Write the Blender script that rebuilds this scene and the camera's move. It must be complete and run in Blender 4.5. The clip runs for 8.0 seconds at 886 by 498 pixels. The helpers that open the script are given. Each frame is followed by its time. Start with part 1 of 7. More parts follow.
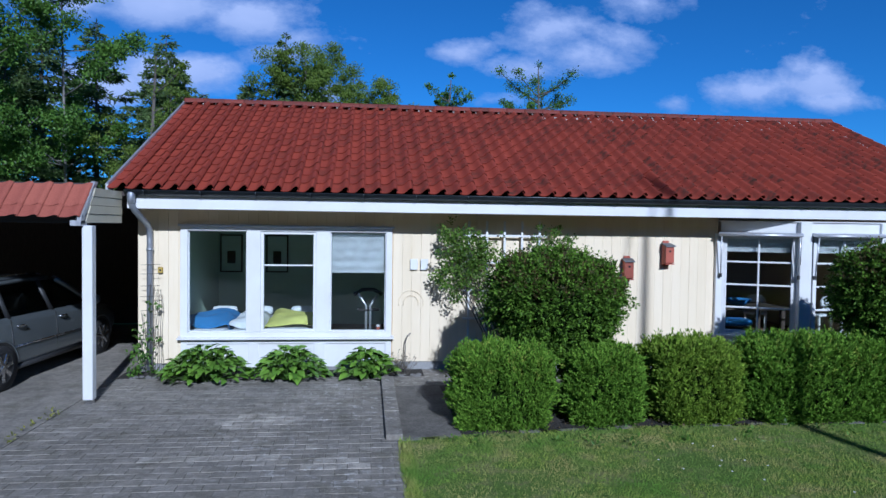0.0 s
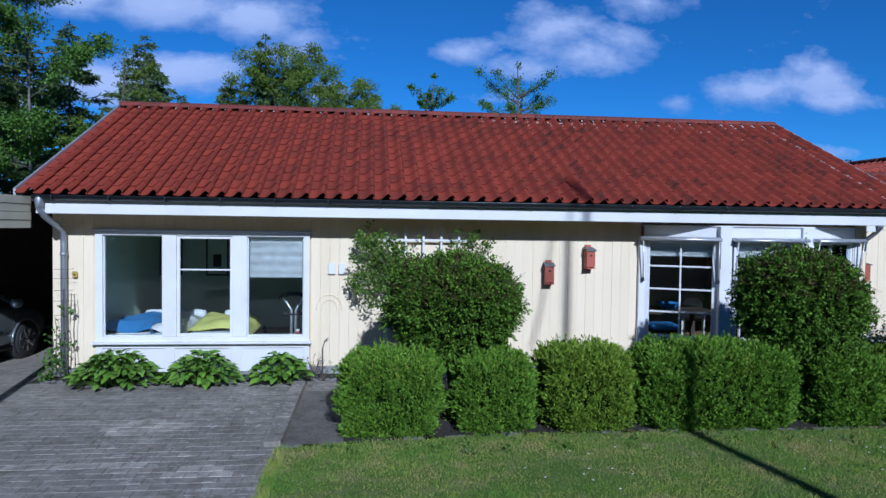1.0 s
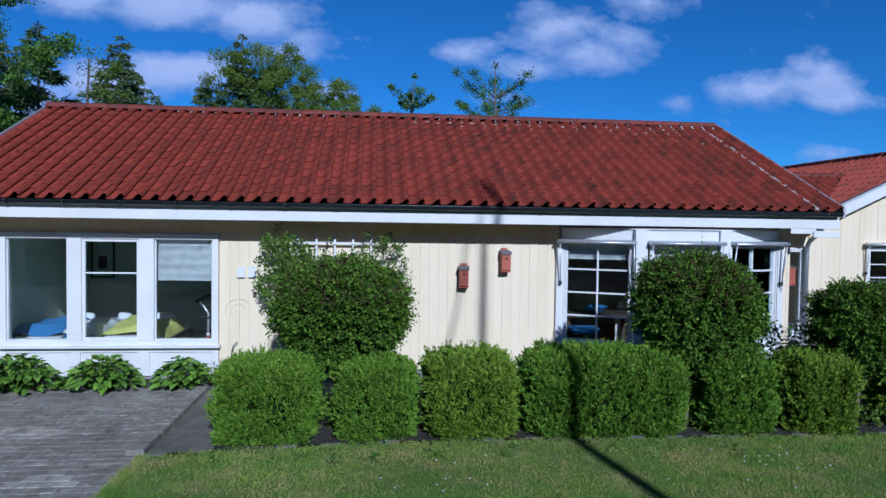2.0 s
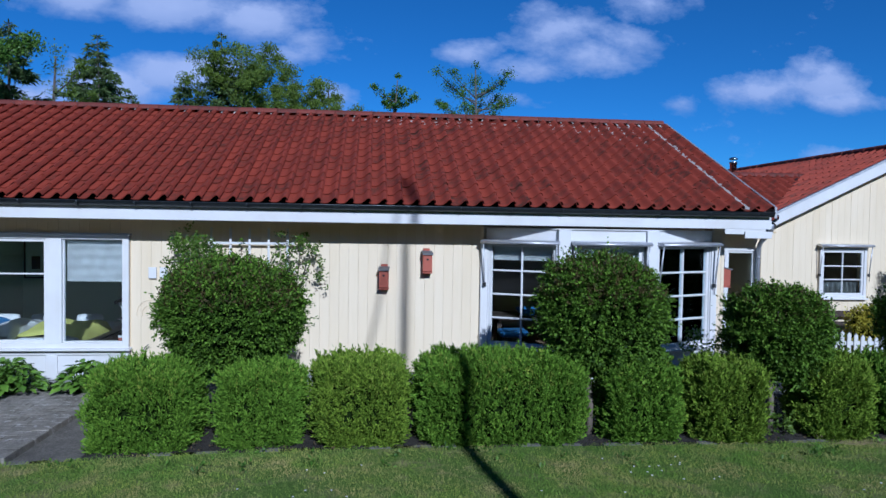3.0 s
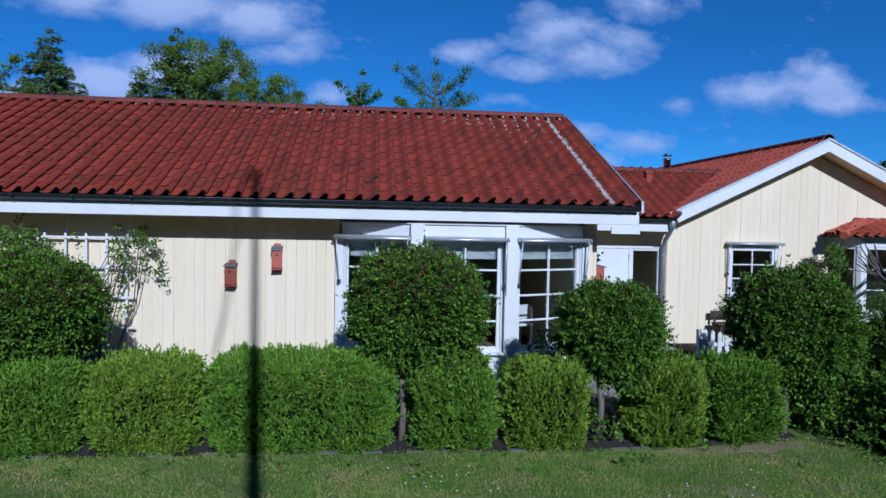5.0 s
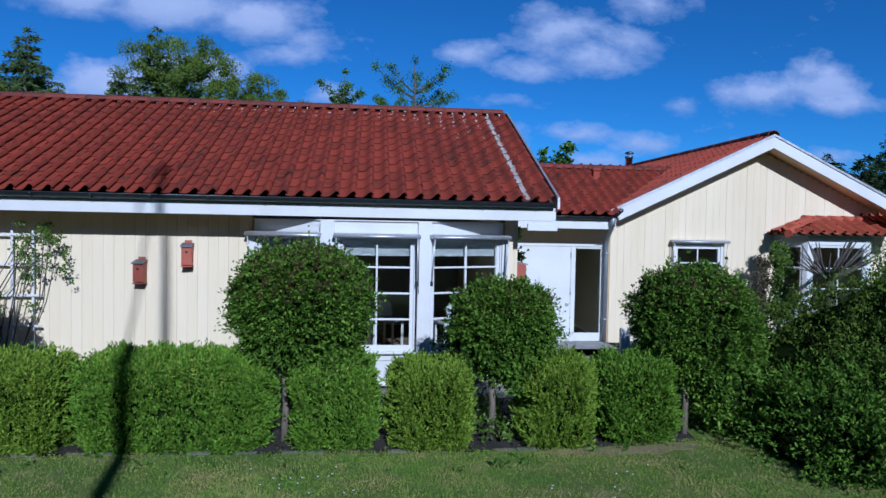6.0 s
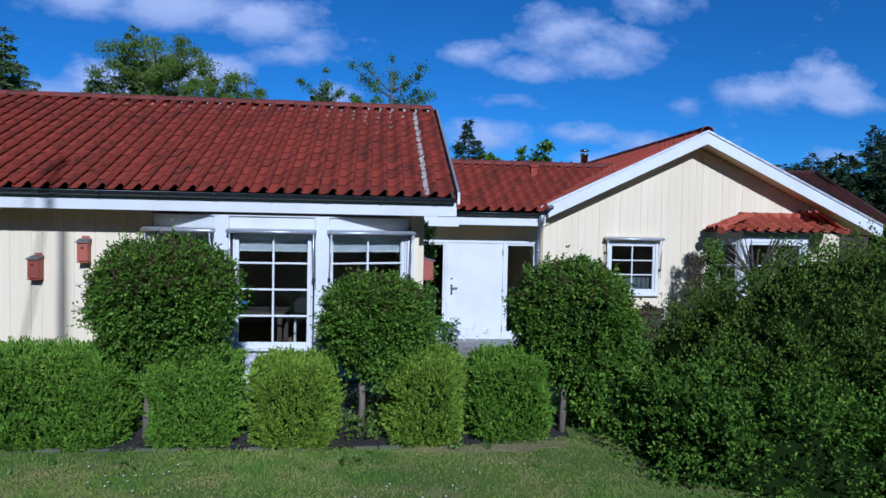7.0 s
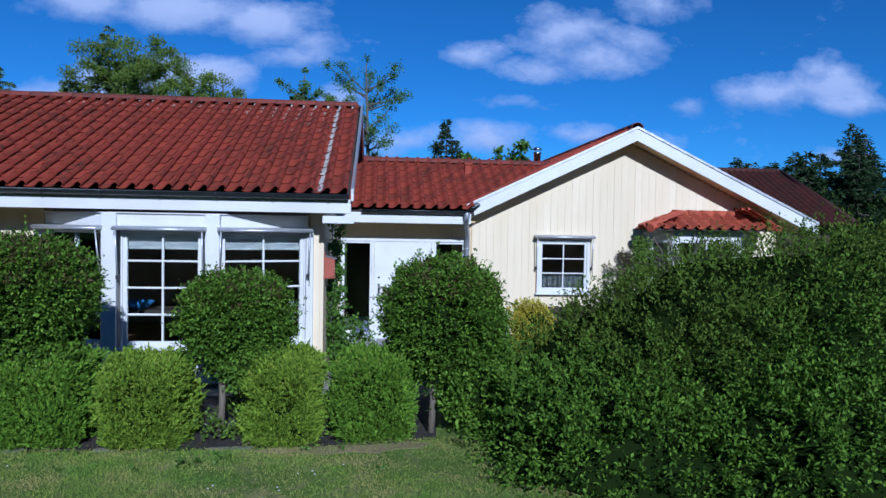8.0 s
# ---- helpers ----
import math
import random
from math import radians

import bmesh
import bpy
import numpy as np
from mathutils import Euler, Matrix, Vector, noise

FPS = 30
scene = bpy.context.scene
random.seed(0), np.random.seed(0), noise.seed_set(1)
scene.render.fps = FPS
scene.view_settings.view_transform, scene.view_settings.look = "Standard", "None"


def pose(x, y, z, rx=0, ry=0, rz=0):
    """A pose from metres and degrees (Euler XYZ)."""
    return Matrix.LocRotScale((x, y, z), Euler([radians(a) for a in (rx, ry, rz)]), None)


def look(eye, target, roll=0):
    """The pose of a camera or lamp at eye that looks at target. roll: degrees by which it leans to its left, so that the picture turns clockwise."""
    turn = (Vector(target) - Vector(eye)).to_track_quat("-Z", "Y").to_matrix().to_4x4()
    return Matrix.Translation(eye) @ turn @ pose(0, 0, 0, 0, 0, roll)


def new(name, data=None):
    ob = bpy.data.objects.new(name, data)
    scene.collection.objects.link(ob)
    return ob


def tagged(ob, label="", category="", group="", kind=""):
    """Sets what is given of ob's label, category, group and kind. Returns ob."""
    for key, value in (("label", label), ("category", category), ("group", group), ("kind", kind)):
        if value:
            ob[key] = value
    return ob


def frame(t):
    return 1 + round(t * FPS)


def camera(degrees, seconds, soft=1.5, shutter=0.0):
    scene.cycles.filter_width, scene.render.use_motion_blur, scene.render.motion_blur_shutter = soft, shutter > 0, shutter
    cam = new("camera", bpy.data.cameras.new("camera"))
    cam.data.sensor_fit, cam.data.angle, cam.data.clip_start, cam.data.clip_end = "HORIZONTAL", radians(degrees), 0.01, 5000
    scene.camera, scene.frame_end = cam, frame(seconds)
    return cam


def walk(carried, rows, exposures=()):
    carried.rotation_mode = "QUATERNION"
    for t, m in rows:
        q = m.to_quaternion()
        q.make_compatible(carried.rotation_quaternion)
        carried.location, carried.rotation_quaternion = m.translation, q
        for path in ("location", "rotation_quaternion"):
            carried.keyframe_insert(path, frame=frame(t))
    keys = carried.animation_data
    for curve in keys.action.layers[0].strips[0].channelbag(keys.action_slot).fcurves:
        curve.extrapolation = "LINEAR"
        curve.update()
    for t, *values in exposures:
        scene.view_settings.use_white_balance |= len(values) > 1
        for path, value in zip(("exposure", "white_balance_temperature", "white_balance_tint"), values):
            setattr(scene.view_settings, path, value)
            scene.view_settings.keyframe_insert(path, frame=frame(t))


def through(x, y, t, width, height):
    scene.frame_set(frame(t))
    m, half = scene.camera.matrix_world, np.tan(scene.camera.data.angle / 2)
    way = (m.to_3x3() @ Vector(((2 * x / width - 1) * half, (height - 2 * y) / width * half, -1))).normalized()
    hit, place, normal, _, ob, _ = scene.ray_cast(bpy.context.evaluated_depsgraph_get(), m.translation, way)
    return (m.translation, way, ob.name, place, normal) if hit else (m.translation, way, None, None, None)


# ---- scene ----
cam = camera(66.0, 8.0)
PATH = [
    (0, (-0.285, 0.14, 2.16), (-0.066, 2.126, 2.092), 0.8),
    (0.5, (0.292, 0.08, 2.205), (0.512, 2.066, 2.134), 0.9),
    (1, (0.957, 0.03, 2.246), (1.17, 2.017, 2.177), 0.8),
    (1.5, (1.621, 0.01, 2.297), (1.833, 1.998, 2.227), 0.8),
    (3, (3.526, 0.195, 2.309), (3.729, 2.184, 2.242), 0.9),
    (3.5, (4.038, 0.298, 2.308), (4.243, 2.286, 2.239), 1.0),
    (4, (4.549, 0.351, 2.295), (4.756, 2.34, 2.228), 1.0),
    (4.5, (5.06, 0.413, 2.279), (5.273, 2.401, 2.212), 1.1),
    (6, (6.865, 0.506, 2.235), (7.068, 2.495, 2.169), 1.1),
    (6.5, (7.539, 0.504, 2.217), (7.742, 2.493, 2.15), 1.1),
    (7, (8.288, 0.491, 2.195), (8.481, 2.48, 2.13), 1.1),
    (7.5, (9.012, 0.524, 2.202), (9.205, 2.514, 2.133), 1.2),
    (8, (9.753, 0.514, 2.167), (9.937, 2.504, 2.105), 1.0),
]
walk(cam, [(t, look(eye, target, roll)) for t, eye, target, roll in PATH], [(0.0, 0.08, 5000, 11), (1.5, -0.01, 5000, 11), (3.5, -0.08, 5000, 11), (6.5, -0.05, 5000, 11), (8.0, 0.06, 5000, 11)])

# ---- world and sun ----
SUN_ELEVATION, SUN_TURN = 27.0, 9.5   # low evening sun behind the camera, a little to the right
toward_sun = Vector((math.sin(radians(SUN_TURN)), -math.cos(radians(SUN_TURN)), math.tan(radians(SUN_ELEVATION)))).normalized()
sun_data = bpy.data.lights.new("sun", "SUN")
sun_data.energy, sun_data.angle, sun_data.color = 4.3, radians(0.7), (1.0, 0.96, 0.91)
sun = new("sun", sun_data)
sun.matrix_world = look(toward_sun * 60, (0, 0, 0))

sky_world = bpy.data.worlds.new("sky")
scene.world = sky_world
sky_world.use_nodes = True
wt = sky_world.node_tree
wt.nodes.clear()


def wnode(kind, **sockets):
    n = wt.nodes.new(kind)
    for k, v in sockets.items():
        n.inputs[k].default_value = v
    return n


def wmath(op, a, b=None, clamp=False):
    n = wt.nodes.new("ShaderNodeMath")
    n.operation, n.use_clamp = op, clamp
    for k, v in enumerate((a, b)):
        if v is None:
            continue
        if isinstance(v, (int, float)):
            n.inputs[k].default_value = v
        else:
            wt.links.new(v, n.inputs[k])
    return n.outputs[0]


sky = wt.nodes.new("ShaderNodeTexSky")
sky.sky_type, sky.sun_disc = "NISHITA", False
sky.sun_elevation, sky.sun_rotation = radians(SUN_ELEVATION), radians(180 - SUN_TURN)
sky.altitude, sky.air_density, sky.dust_density, sky.ozone_density = 100, 0.7, 0.0, 3.0
coord = wt.nodes.new("ShaderNodeTexCoord")
sep = wt.nodes.new("ShaderNodeSeparateXYZ")
wt.links.new(coord.outputs["Generated"], sep.inputs[0])
ahead = wmath("MAXIMUM", sep.outputs[1], 0.05)
su, sv = wmath("DIVIDE", sep.outputs[0], ahead), wmath("DIVIDE", sep.outputs[2], ahead)
flat = wt.nodes.new("ShaderNodeCombineXYZ")
wt.links.new(su, flat.inputs[0])
wt.links.new(wmath("MULTIPLY", sv, 1.7), flat.inputs[1])
wt.links.new(wmath("MULTIPLY", sep.outputs[1], 0.3), flat.inputs[2])
puff = wnode("ShaderNodeTexNoise", Scale=10.0, Detail=9.0, Roughness=0.62)
wt.links.new(flat.outputs[0], puff.inputs["Vector"])
# fair-weather clouds: centre (across, up), half width, half height, weight
CLOUDS_WEST = [(-0.415, 0.305, 0.09, 0.027, 1.35), (-0.287, 0.299, 0.12, 0.031, 1.40), (-0.17, 0.284, 0.09, 0.028, 1.25), (-0.10, 0.266, 0.036, 0.020, 0.90), (-0.128, 0.239, 0.048, 0.016, 0.75),
               (-0.270, 0.208, 0.085, 0.032, 1.60), (-0.369, 0.186, 0.065, 0.029, 1.50), (-0.47, 0.168, 0.07, 0.028, 1.30), (-0.068, 0.184, 0.026, 0.016, 0.60), (0.020, 0.125, 0.058, 0.021, 0.60), (-0.75, 0.2, 0.14, 0.05, 0.8)]
CLOUDS_EAST = [(0.264, 0.294, 0.065, 0.035, 1.10), (0.312, 0.260, 0.075, 0.028, 0.85), (0.377, 0.283, 0.062, 0.019, 0.70), (0.226, 0.233, 0.069, 0.017, 0.65), (0.133, 0.254, 0.038, 0.018, 0.70), (0.246, 0.322, 0.030, 0.015, 0.75),
               (0.413, 0.339, 0.049, 0.027, 0.80), (0.584, 0.211, 0.079, 0.026, 1.15), (0.695, 0.233, 0.058, 0.040, 1.25), (0.718, 0.201, 0.068, 0.019, 1.00), (0.466, 0.194, 0.025, 0.015, 0.65), (0.200, 0.188, 0.051, 0.009, 0.38),
               (0.157, 0.133, 0.052, 0.022, 0.75), (0.298, 0.140, 0.043, 0.013, 0.60), (0.413, 0.128, 0.049, 0.017, 0.80), (0.318, 0.102, 0.052, 0.013, 0.60), (0.715, 0.120, 0.047, 0.012, 0.55)]
cover = crest = None
for cu, cv, ru, rv, weight in CLOUDS_WEST + CLOUDS_EAST:
    dx = wmath("DIVIDE", wmath("SUBTRACT", su, cu), ru)
    dy = wmath("DIVIDE", wmath("SUBTRACT", sv, cv), rv)
    d2 = wmath("ADD", wmath("MULTIPLY", dx, dx), wmath("MULTIPLY", dy, dy))
    heap = wmath("MULTIPLY", wmath("SUBTRACT", 1.15, wmath("SQRT", d2)), weight)
    lit = wmath("ADD", heap, wmath("MULTIPLY", dy, 0.35))
    cover = heap if cover is None else wmath("MAXIMUM", cover, heap)
    crest = lit if crest is None else wmath("MAXIMUM", crest, lit)
rise = wmath("MULTIPLY", wmath("SUBTRACT", crest, cover), 1.2)
cover = wmath("ADD", wmath("MAXIMUM", cover, -0.5), wmath("MULTIPLY", wmath("SUBTRACT", puff.outputs[0], 0.5), 3.0))
thick = wmath("MULTIPLY", wmath("ADD", cover, 0.12), 0.95, True)
inside = wmath("ADD", wmath("MULTIPLY", cover, 0.35), wmath("ADD", rise, 0.35), True)
tint = wt.nodes.new("ShaderNodeMix")
tint.data_type = "RGBA"
tint.inputs["A"].default_value, tint.inputs["B"].default_value = (4.6, 5.9, 9.3, 1), (8.0, 8.7, 11.6, 1)
wt.links.new(inside, tint.inputs["Factor"])
veil = wt.nodes.new("ShaderNodeMix")
veil.data_type = "RGBA"
wt.links.new(wmath("MULTIPLY", thick, 0.86), veil.inputs["Factor"])
deep = wt.nodes.new("ShaderNodeMix")
deep.data_type, deep.blend_type = "RGBA", "MULTIPLY"
deep.inputs["Factor"].default_value, deep.inputs["B"].default_value = 1.0, (0.41, 0.91, 1.29, 1)
wt.links.new(sky.outputs[0], deep.inputs["A"])
wt.links.new(deep.outputs["Result"], veil.inputs["A"])
wt.links.new(tint.outputs["Result"], veil.inputs["B"])
land = wt.nodes.new("ShaderNodeMix")          # dark land below the horizon
land.data_type = "RGBA"
wt.links.new(wmath("MULTIPLY", wmath("ADD", sep.outputs[2], 0.01), -60.0, True), land.inputs["Factor"])
wt.links.new(veil.outputs["Result"], land.inputs["A"])
land.inputs["B"].default_value = (0.5, 0.55, 0.35, 1)
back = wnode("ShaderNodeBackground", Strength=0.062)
# sky dimmed overhead beyond its model, to weaken the fill light
overhead_dim = wmath("MULTIPLY", wmath("MULTIPLY", wmath("SUBTRACT", sep.outputs[2], 0.34), 2.0, True), -0.036)
wt.links.new(wmath("ADD", overhead_dim, 0.062), back.inputs["Strength"])
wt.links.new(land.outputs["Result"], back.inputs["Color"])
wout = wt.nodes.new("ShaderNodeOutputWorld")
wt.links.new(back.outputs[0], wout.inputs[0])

# ---- materials ----


class Shade:
    """A node material under construction."""

    def __init__(self, name):
        self.m = bpy.data.materials.new(name)
        self.m.use_nodes = True
        self.t = self.m.node_tree
        self.b = self.t.nodes["Principled BSDF"]

    def node(self, kind, **sockets):
        n = self.t.nodes.new(kind)
        for k, v in sockets.items():
            n.inputs[k].default_value = v
        return n

    def link(self, a, b):
        self.t.links.new(a, b)

    def spot(self, stretch=(1, 1, 1), world=True):
        place = self.node("ShaderNodeNewGeometry").outputs["Position"] if world else self.node("ShaderNodeTexCoord").outputs["Object"]
        mp = self.node("ShaderNodeMapping")
        mp.inputs["Scale"].default_value = stretch
        self.link(place, mp.inputs["Vector"])
        return mp.outputs[0]

    def noise(self, scale, detail=4.0, rough=0.55, stretch=(1, 1, 1), world=True):
        n = self.node("ShaderNodeTexNoise", Scale=scale, Detail=detail, Roughness=rough)
        self.link(self.spot(stretch, world), n.inputs["Vector"])
        return n.outputs[0]

    def along(self, axis, lo, hi):
        """0 to 1 between two places along x, y or z."""
        s = self.node("ShaderNodeSeparateXYZ")
        self.link(self.node("ShaderNodeNewGeometry").outputs["Position"], s.inputs[0])
        return self.calc("DIVIDE", self.calc("SUBTRACT", s.outputs[axis], lo), hi - lo, True)

    def ramp(self, fac, *stops):
        r = self.node("ShaderNodeValToRGB")
        while len(r.color_ramp.elements) < len(stops):
            r.color_ramp.elements.new(0.5)
        for e, (p, c) in zip(r.color_ramp.elements, stops):
            e.position = p
            e.color = (*c, 1) if isinstance(c, tuple) else (c, c, c, 1)
        self.link(fac, r.inputs[0])
        return r.outputs[0]

    def mix(self, fac, a, b, how="MIX"):
        n = self.node("ShaderNodeMix")
        n.data_type, n.blend_type = "RGBA", how
        for key, v in (("Factor", fac), ("A", a), ("B", b)):
            if isinstance(v, (int, float)):
                n.inputs[key].default_value = v if key == "Factor" else (v, v, v, 1)
            elif isinstance(v, tuple):
                n.inputs[key].default_value = (*v, 1)
            else:
                self.link(v, n.inputs[key])
        return n.outputs["Result"]

    def calc(self, op, a, b=0.0, clamp=False):
        n = self.node("ShaderNodeMath")
        n.operation, n.use_clamp = op, clamp
        for k, v in enumerate((a, b)):
            if isinstance(v, (int, float)):
                n.inputs[k].default_value = v
            else:
                self.link(v, n.inputs[k])
        return n.outputs[0]

    def piece(self):
        """A number that differs from piece to piece, whether pieces are objects or islands."""
        a = self.node("ShaderNodeObjectInfo").outputs["Random"]
        b = self.node("ShaderNodeNewGeometry").outputs["Random Per Island"]
        return self.calc("FRACT", self.calc("ADD", a, b))

    def colour(self, c):
        if isinstance(c, tuple):
            self.b.inputs["Base Color"].default_value = (*c, 1)
        else:
            self.link(c, self.b.inputs["Base Color"])
        return self

    def gloss(self, rough, metal=0.0, spec=0.5):
        if isinstance(rough, (int, float)):
            self.b.inputs["Roughness"].default_value = rough
        else:
            self.link(rough, self.b.inputs["Roughness"])
        self.b.inputs["Metallic"].default_value = metal
        self.b.inputs["Specular IOR Level"].default_value = spec
        return self

    def bump(self, height, strength=0.3, distance=0.01):
        n = self.node("ShaderNodeBump", Strength=strength, Distance=distance)
        self.link(height, n.inputs["Height"])
        self.link(n.outputs[0], self.b.inputs["Normal"])
        return self


def paint(name, c, rough=0.5, dirt=0.12, grain=(1, 1, 1), bump=0.15):
    s = Shade(name)
    fine = s.noise(38, 5, 0.6, grain)
    broad = s.noise(1.7, 4, 0.6)
    dark = tuple(x * (1 - dirt) * (0.97, 0.95, 0.9)[k] for k, x in enumerate(c))
    col = s.mix(s.ramp(broad, (0.38, 0.0), (0.7, 1.0)), c, dark)
    col = s.mix(s.calc("MULTIPLY", s.ramp(fine, (0.55, 0.0), (0.8, 1.0)), 0.35), col, dark)
    return s.colour(col).gloss(s.ramp(fine, (0.2, rough - 0.08), (0.8, rough + 0.12))).bump(fine, bump, 0.004).m


def leafy(name, young, old, dark, rough=0.45, through=0.25, shine=0.25):
    s = Shade(name)
    r = s.node("ShaderNodeNewGeometry").outputs["Random Per Island"]
    col = s.ramp(r, (0.0, dark), (0.35, old), (0.75, young), (1.0, tuple(min(1, x * 1.25) for x in young)))
    patch = s.noise(2.6, 3, 0.5)
    col = s.mix(s.ramp(patch, (0.35, 0.0), (0.7, 0.55)), col, old)
    s.colour(col).gloss(rough, 0, shine)
    glow = s.node("ShaderNodeBsdfTranslucent")
    s.link(s.mix(0.5, col, young), glow.inputs["Color"])
    both = s.node("ShaderNodeMixShader", Fac=through)
    s.link(s.b.outputs[0], both.inputs[1])
    s.link(glow.outputs[0], both.inputs[2])
    s.link(both.outputs[0], s.t.nodes["Material Output"].inputs["Surface"])
    return s.m


def wood_bark(name, a, b):
    s = Shade(name)
    n = s.noise(30, 6, 0.65, (1, 1, 0.18))
    return s.colour(s.ramp(n, (0.3, a), (0.7, b))).gloss(0.9).bump(n, 0.7, 0.02).m


def tile_paint(name, lichen=1.0, a=(0.30, 0.054, 0.031), b=(0.235, 0.043, 0.027)):
    s = Shade(name)
    r = s.piece()
    col = s.mix(r, a, b)
    grain = s.noise(60, 5, 0.65)
    col = s.mix(s.calc("MULTIPLY", s.ramp(grain, (0.45, 0.0), (0.8, 1.0)), 0.5), col, (0.13, 0.026, 0.019))
    # dark algae patches, gathered in broad drifts on the old tiles
    drift = s.ramp(s.noise(0.42, 3, 0.5, (1, 0.6, 1)), (0.34, 0.25), (0.52, 1.0))
    blot = s.ramp(s.noise(9.0, 4, 0.6), (0.44, 0.0), (0.66, 1.0))
    uneven = s.calc("MULTIPLY", s.ramp(r, (0.25, 0.15), (0.9, 1.0)), s.ramp(s.along(0, -3.7, 9.4), (0.12, 0.25), (0.45, 1.0), (0.85, 1.0), (1.0, 0.8)))
    stain = s.calc("MULTIPLY", s.calc("MULTIPLY", drift, blot), s.calc("MULTIPLY", uneven, 0.95 * lichen))
    col = s.mix(stain, col, (0.05, 0.032, 0.022))
    return s.colour(col).gloss(s.ramp(grain, (0.3, 0.6), (0.8, 0.85)), 0, 0.22).bump(grain, 0.35, 0.004).m


def cladding(name, c):
    s = Shade(name)
    r = s.piece()
    grain = s.noise(26, 6, 0.6, (1, 1, 0.06))
    wash = s.noise(2.2, 4, 0.6, (1, 1, 0.25))
    pale, worn = tuple(min(1, x * 1.04) for x in c), (c[0] * 0.88, c[1] * 0.84, c[2] * 0.74)
    col = s.mix(s.ramp(r, (0.0, 0.0), (1.0, 0.35)), pale, worn)
    col = s.mix(s.calc("MULTIPLY", s.ramp(wash, (0.42, 0.0), (0.72, 1.0)), 0.45), col, worn)
    col = s.mix(s.calc("MULTIPLY", s.ramp(grain, (0.5, 0.0), (0.8, 1.0)), 0.35), col, worn)
    return s.colour(col).gloss(0.62, 0, 0.35).bump(grain, 0.3, 0.004).m


def metal(name, c, rough=0.4, mt=1.0):
    s = Shade(name)
    n = s.noise(14, 5, 0.6)
    return s.colour(s.ramp(n, (0.3, tuple(x * 0.8 for x in c)), (0.7, c))).gloss(s.ramp(n, (0.3, rough * 0.8), (0.75, min(1, rough * 1.3))), mt).m


def glass(name, tintc=(0.92, 0.96, 0.95)):
    s = Shade(name)
    t = s.node("ShaderNodeBsdfTransparent")
    t.inputs["Color"].default_value = (*tintc, 1)
    g = s.node("ShaderNodeBsdfGlossy", Roughness=0.015)
    g.inputs["Color"].default_value = (0.9, 0.95, 1, 1)
    f = s.node("ShaderNodeFresnel", IOR=1.5)
    both = s.node("ShaderNodeMixShader")
    s.link(f.outputs[0], both.inputs[0])
    s.link(t.outputs[0], both.inputs[1])
    s.link(g.outputs[0], both.inputs[2])
    s.link(both.outputs[0], s.t.nodes["Material Output"].inputs["Surface"])
    s.t.nodes.remove(s.b)
    return s.m


def cloth(name, c, rough=0.85):
    s = Shade(name)
    n = s.noise(9, 4, 0.6)
    fine = s.noise(220, 2, 0.5)
    return s.colour(s.ramp(n, (0.3, tuple(x * 0.75 for x in c)), (0.7, c))).gloss(rough).bump(fine, 0.2, 0.002).m


def paving(name, pale=1.0):
    """Old concrete: each stone a little different, dirt and moss in broad blots, pale lichen crusts over the joints."""
    s = Shade(name)
    col = s.ramp(s.piece(), (0.0, (0.25, 0.228, 0.193)), (0.5, (0.278, 0.254, 0.217)), (0.85, (0.305, 0.28, 0.242)), (1.0, (0.34, 0.315, 0.276)))
    col = s.mix(1.0, col, (pale, pale, pale), "MULTIPLY")
    grit = s.noise(55, 6, 0.75)
    col = s.mix(s.calc("MULTIPLY", s.ramp(grit, (0.40, 0.0), (0.68, 1.0)), 0.5), col, (0.085, 0.078, 0.07))
    wear = s.noise(5.0, 6, 0.72)
    col = s.mix(s.calc("MULTIPLY", s.ramp(wear, (0.42, 0.0), (0.60, 1.0)), 0.65), col, (0.15, 0.138, 0.12))
    mottle = s.noise(17, 5, 0.75)
    col = s.mix(s.calc("MULTIPLY", s.ramp(mottle, (0.48, 0.0), (0.62, 1.0)), 0.5), col, (0.34, 0.318, 0.28))
    moss = s.calc("MULTIPLY", s.ramp(s.noise(2.4, 5, 0.7), (0.50, 0.0), (0.66, 1.0)), s.ramp(grit, (0.3, 0.3), (0.6, 1.0)))
    col = s.mix(s.calc("MULTIPLY", moss, 0.65), col, (0.088, 0.08, 0.05))
    blot = s.noise(0.9, 5, 0.65)
    col = s.mix(s.calc("MULTIPLY", s.ramp(blot, (0.45, 0.0), (0.72, 1.0)), 0.45), col, (0.095, 0.09, 0.083))
    crust = s.calc("MULTIPLY", s.ramp(s.noise(8.5, 6, 0.75), (0.55, 0.0), (0.61, 1.0)), s.ramp(s.noise(0.8, 3, 0.5), (0.40, 0.25), (0.58, 1.0)))
    crust = s.calc("MULTIPLY", crust, s.ramp(s.along(0, -3.7, 0.1), (0.25, 0.3), (0.75, 1.0)))
    col = s.mix(s.calc("MULTIPLY", crust, 0.75), col, (0.47, 0.455, 0.425))
    return s.colour(col).gloss(0.9, 0, 0.25).bump(grit, 0.6, 0.008).m


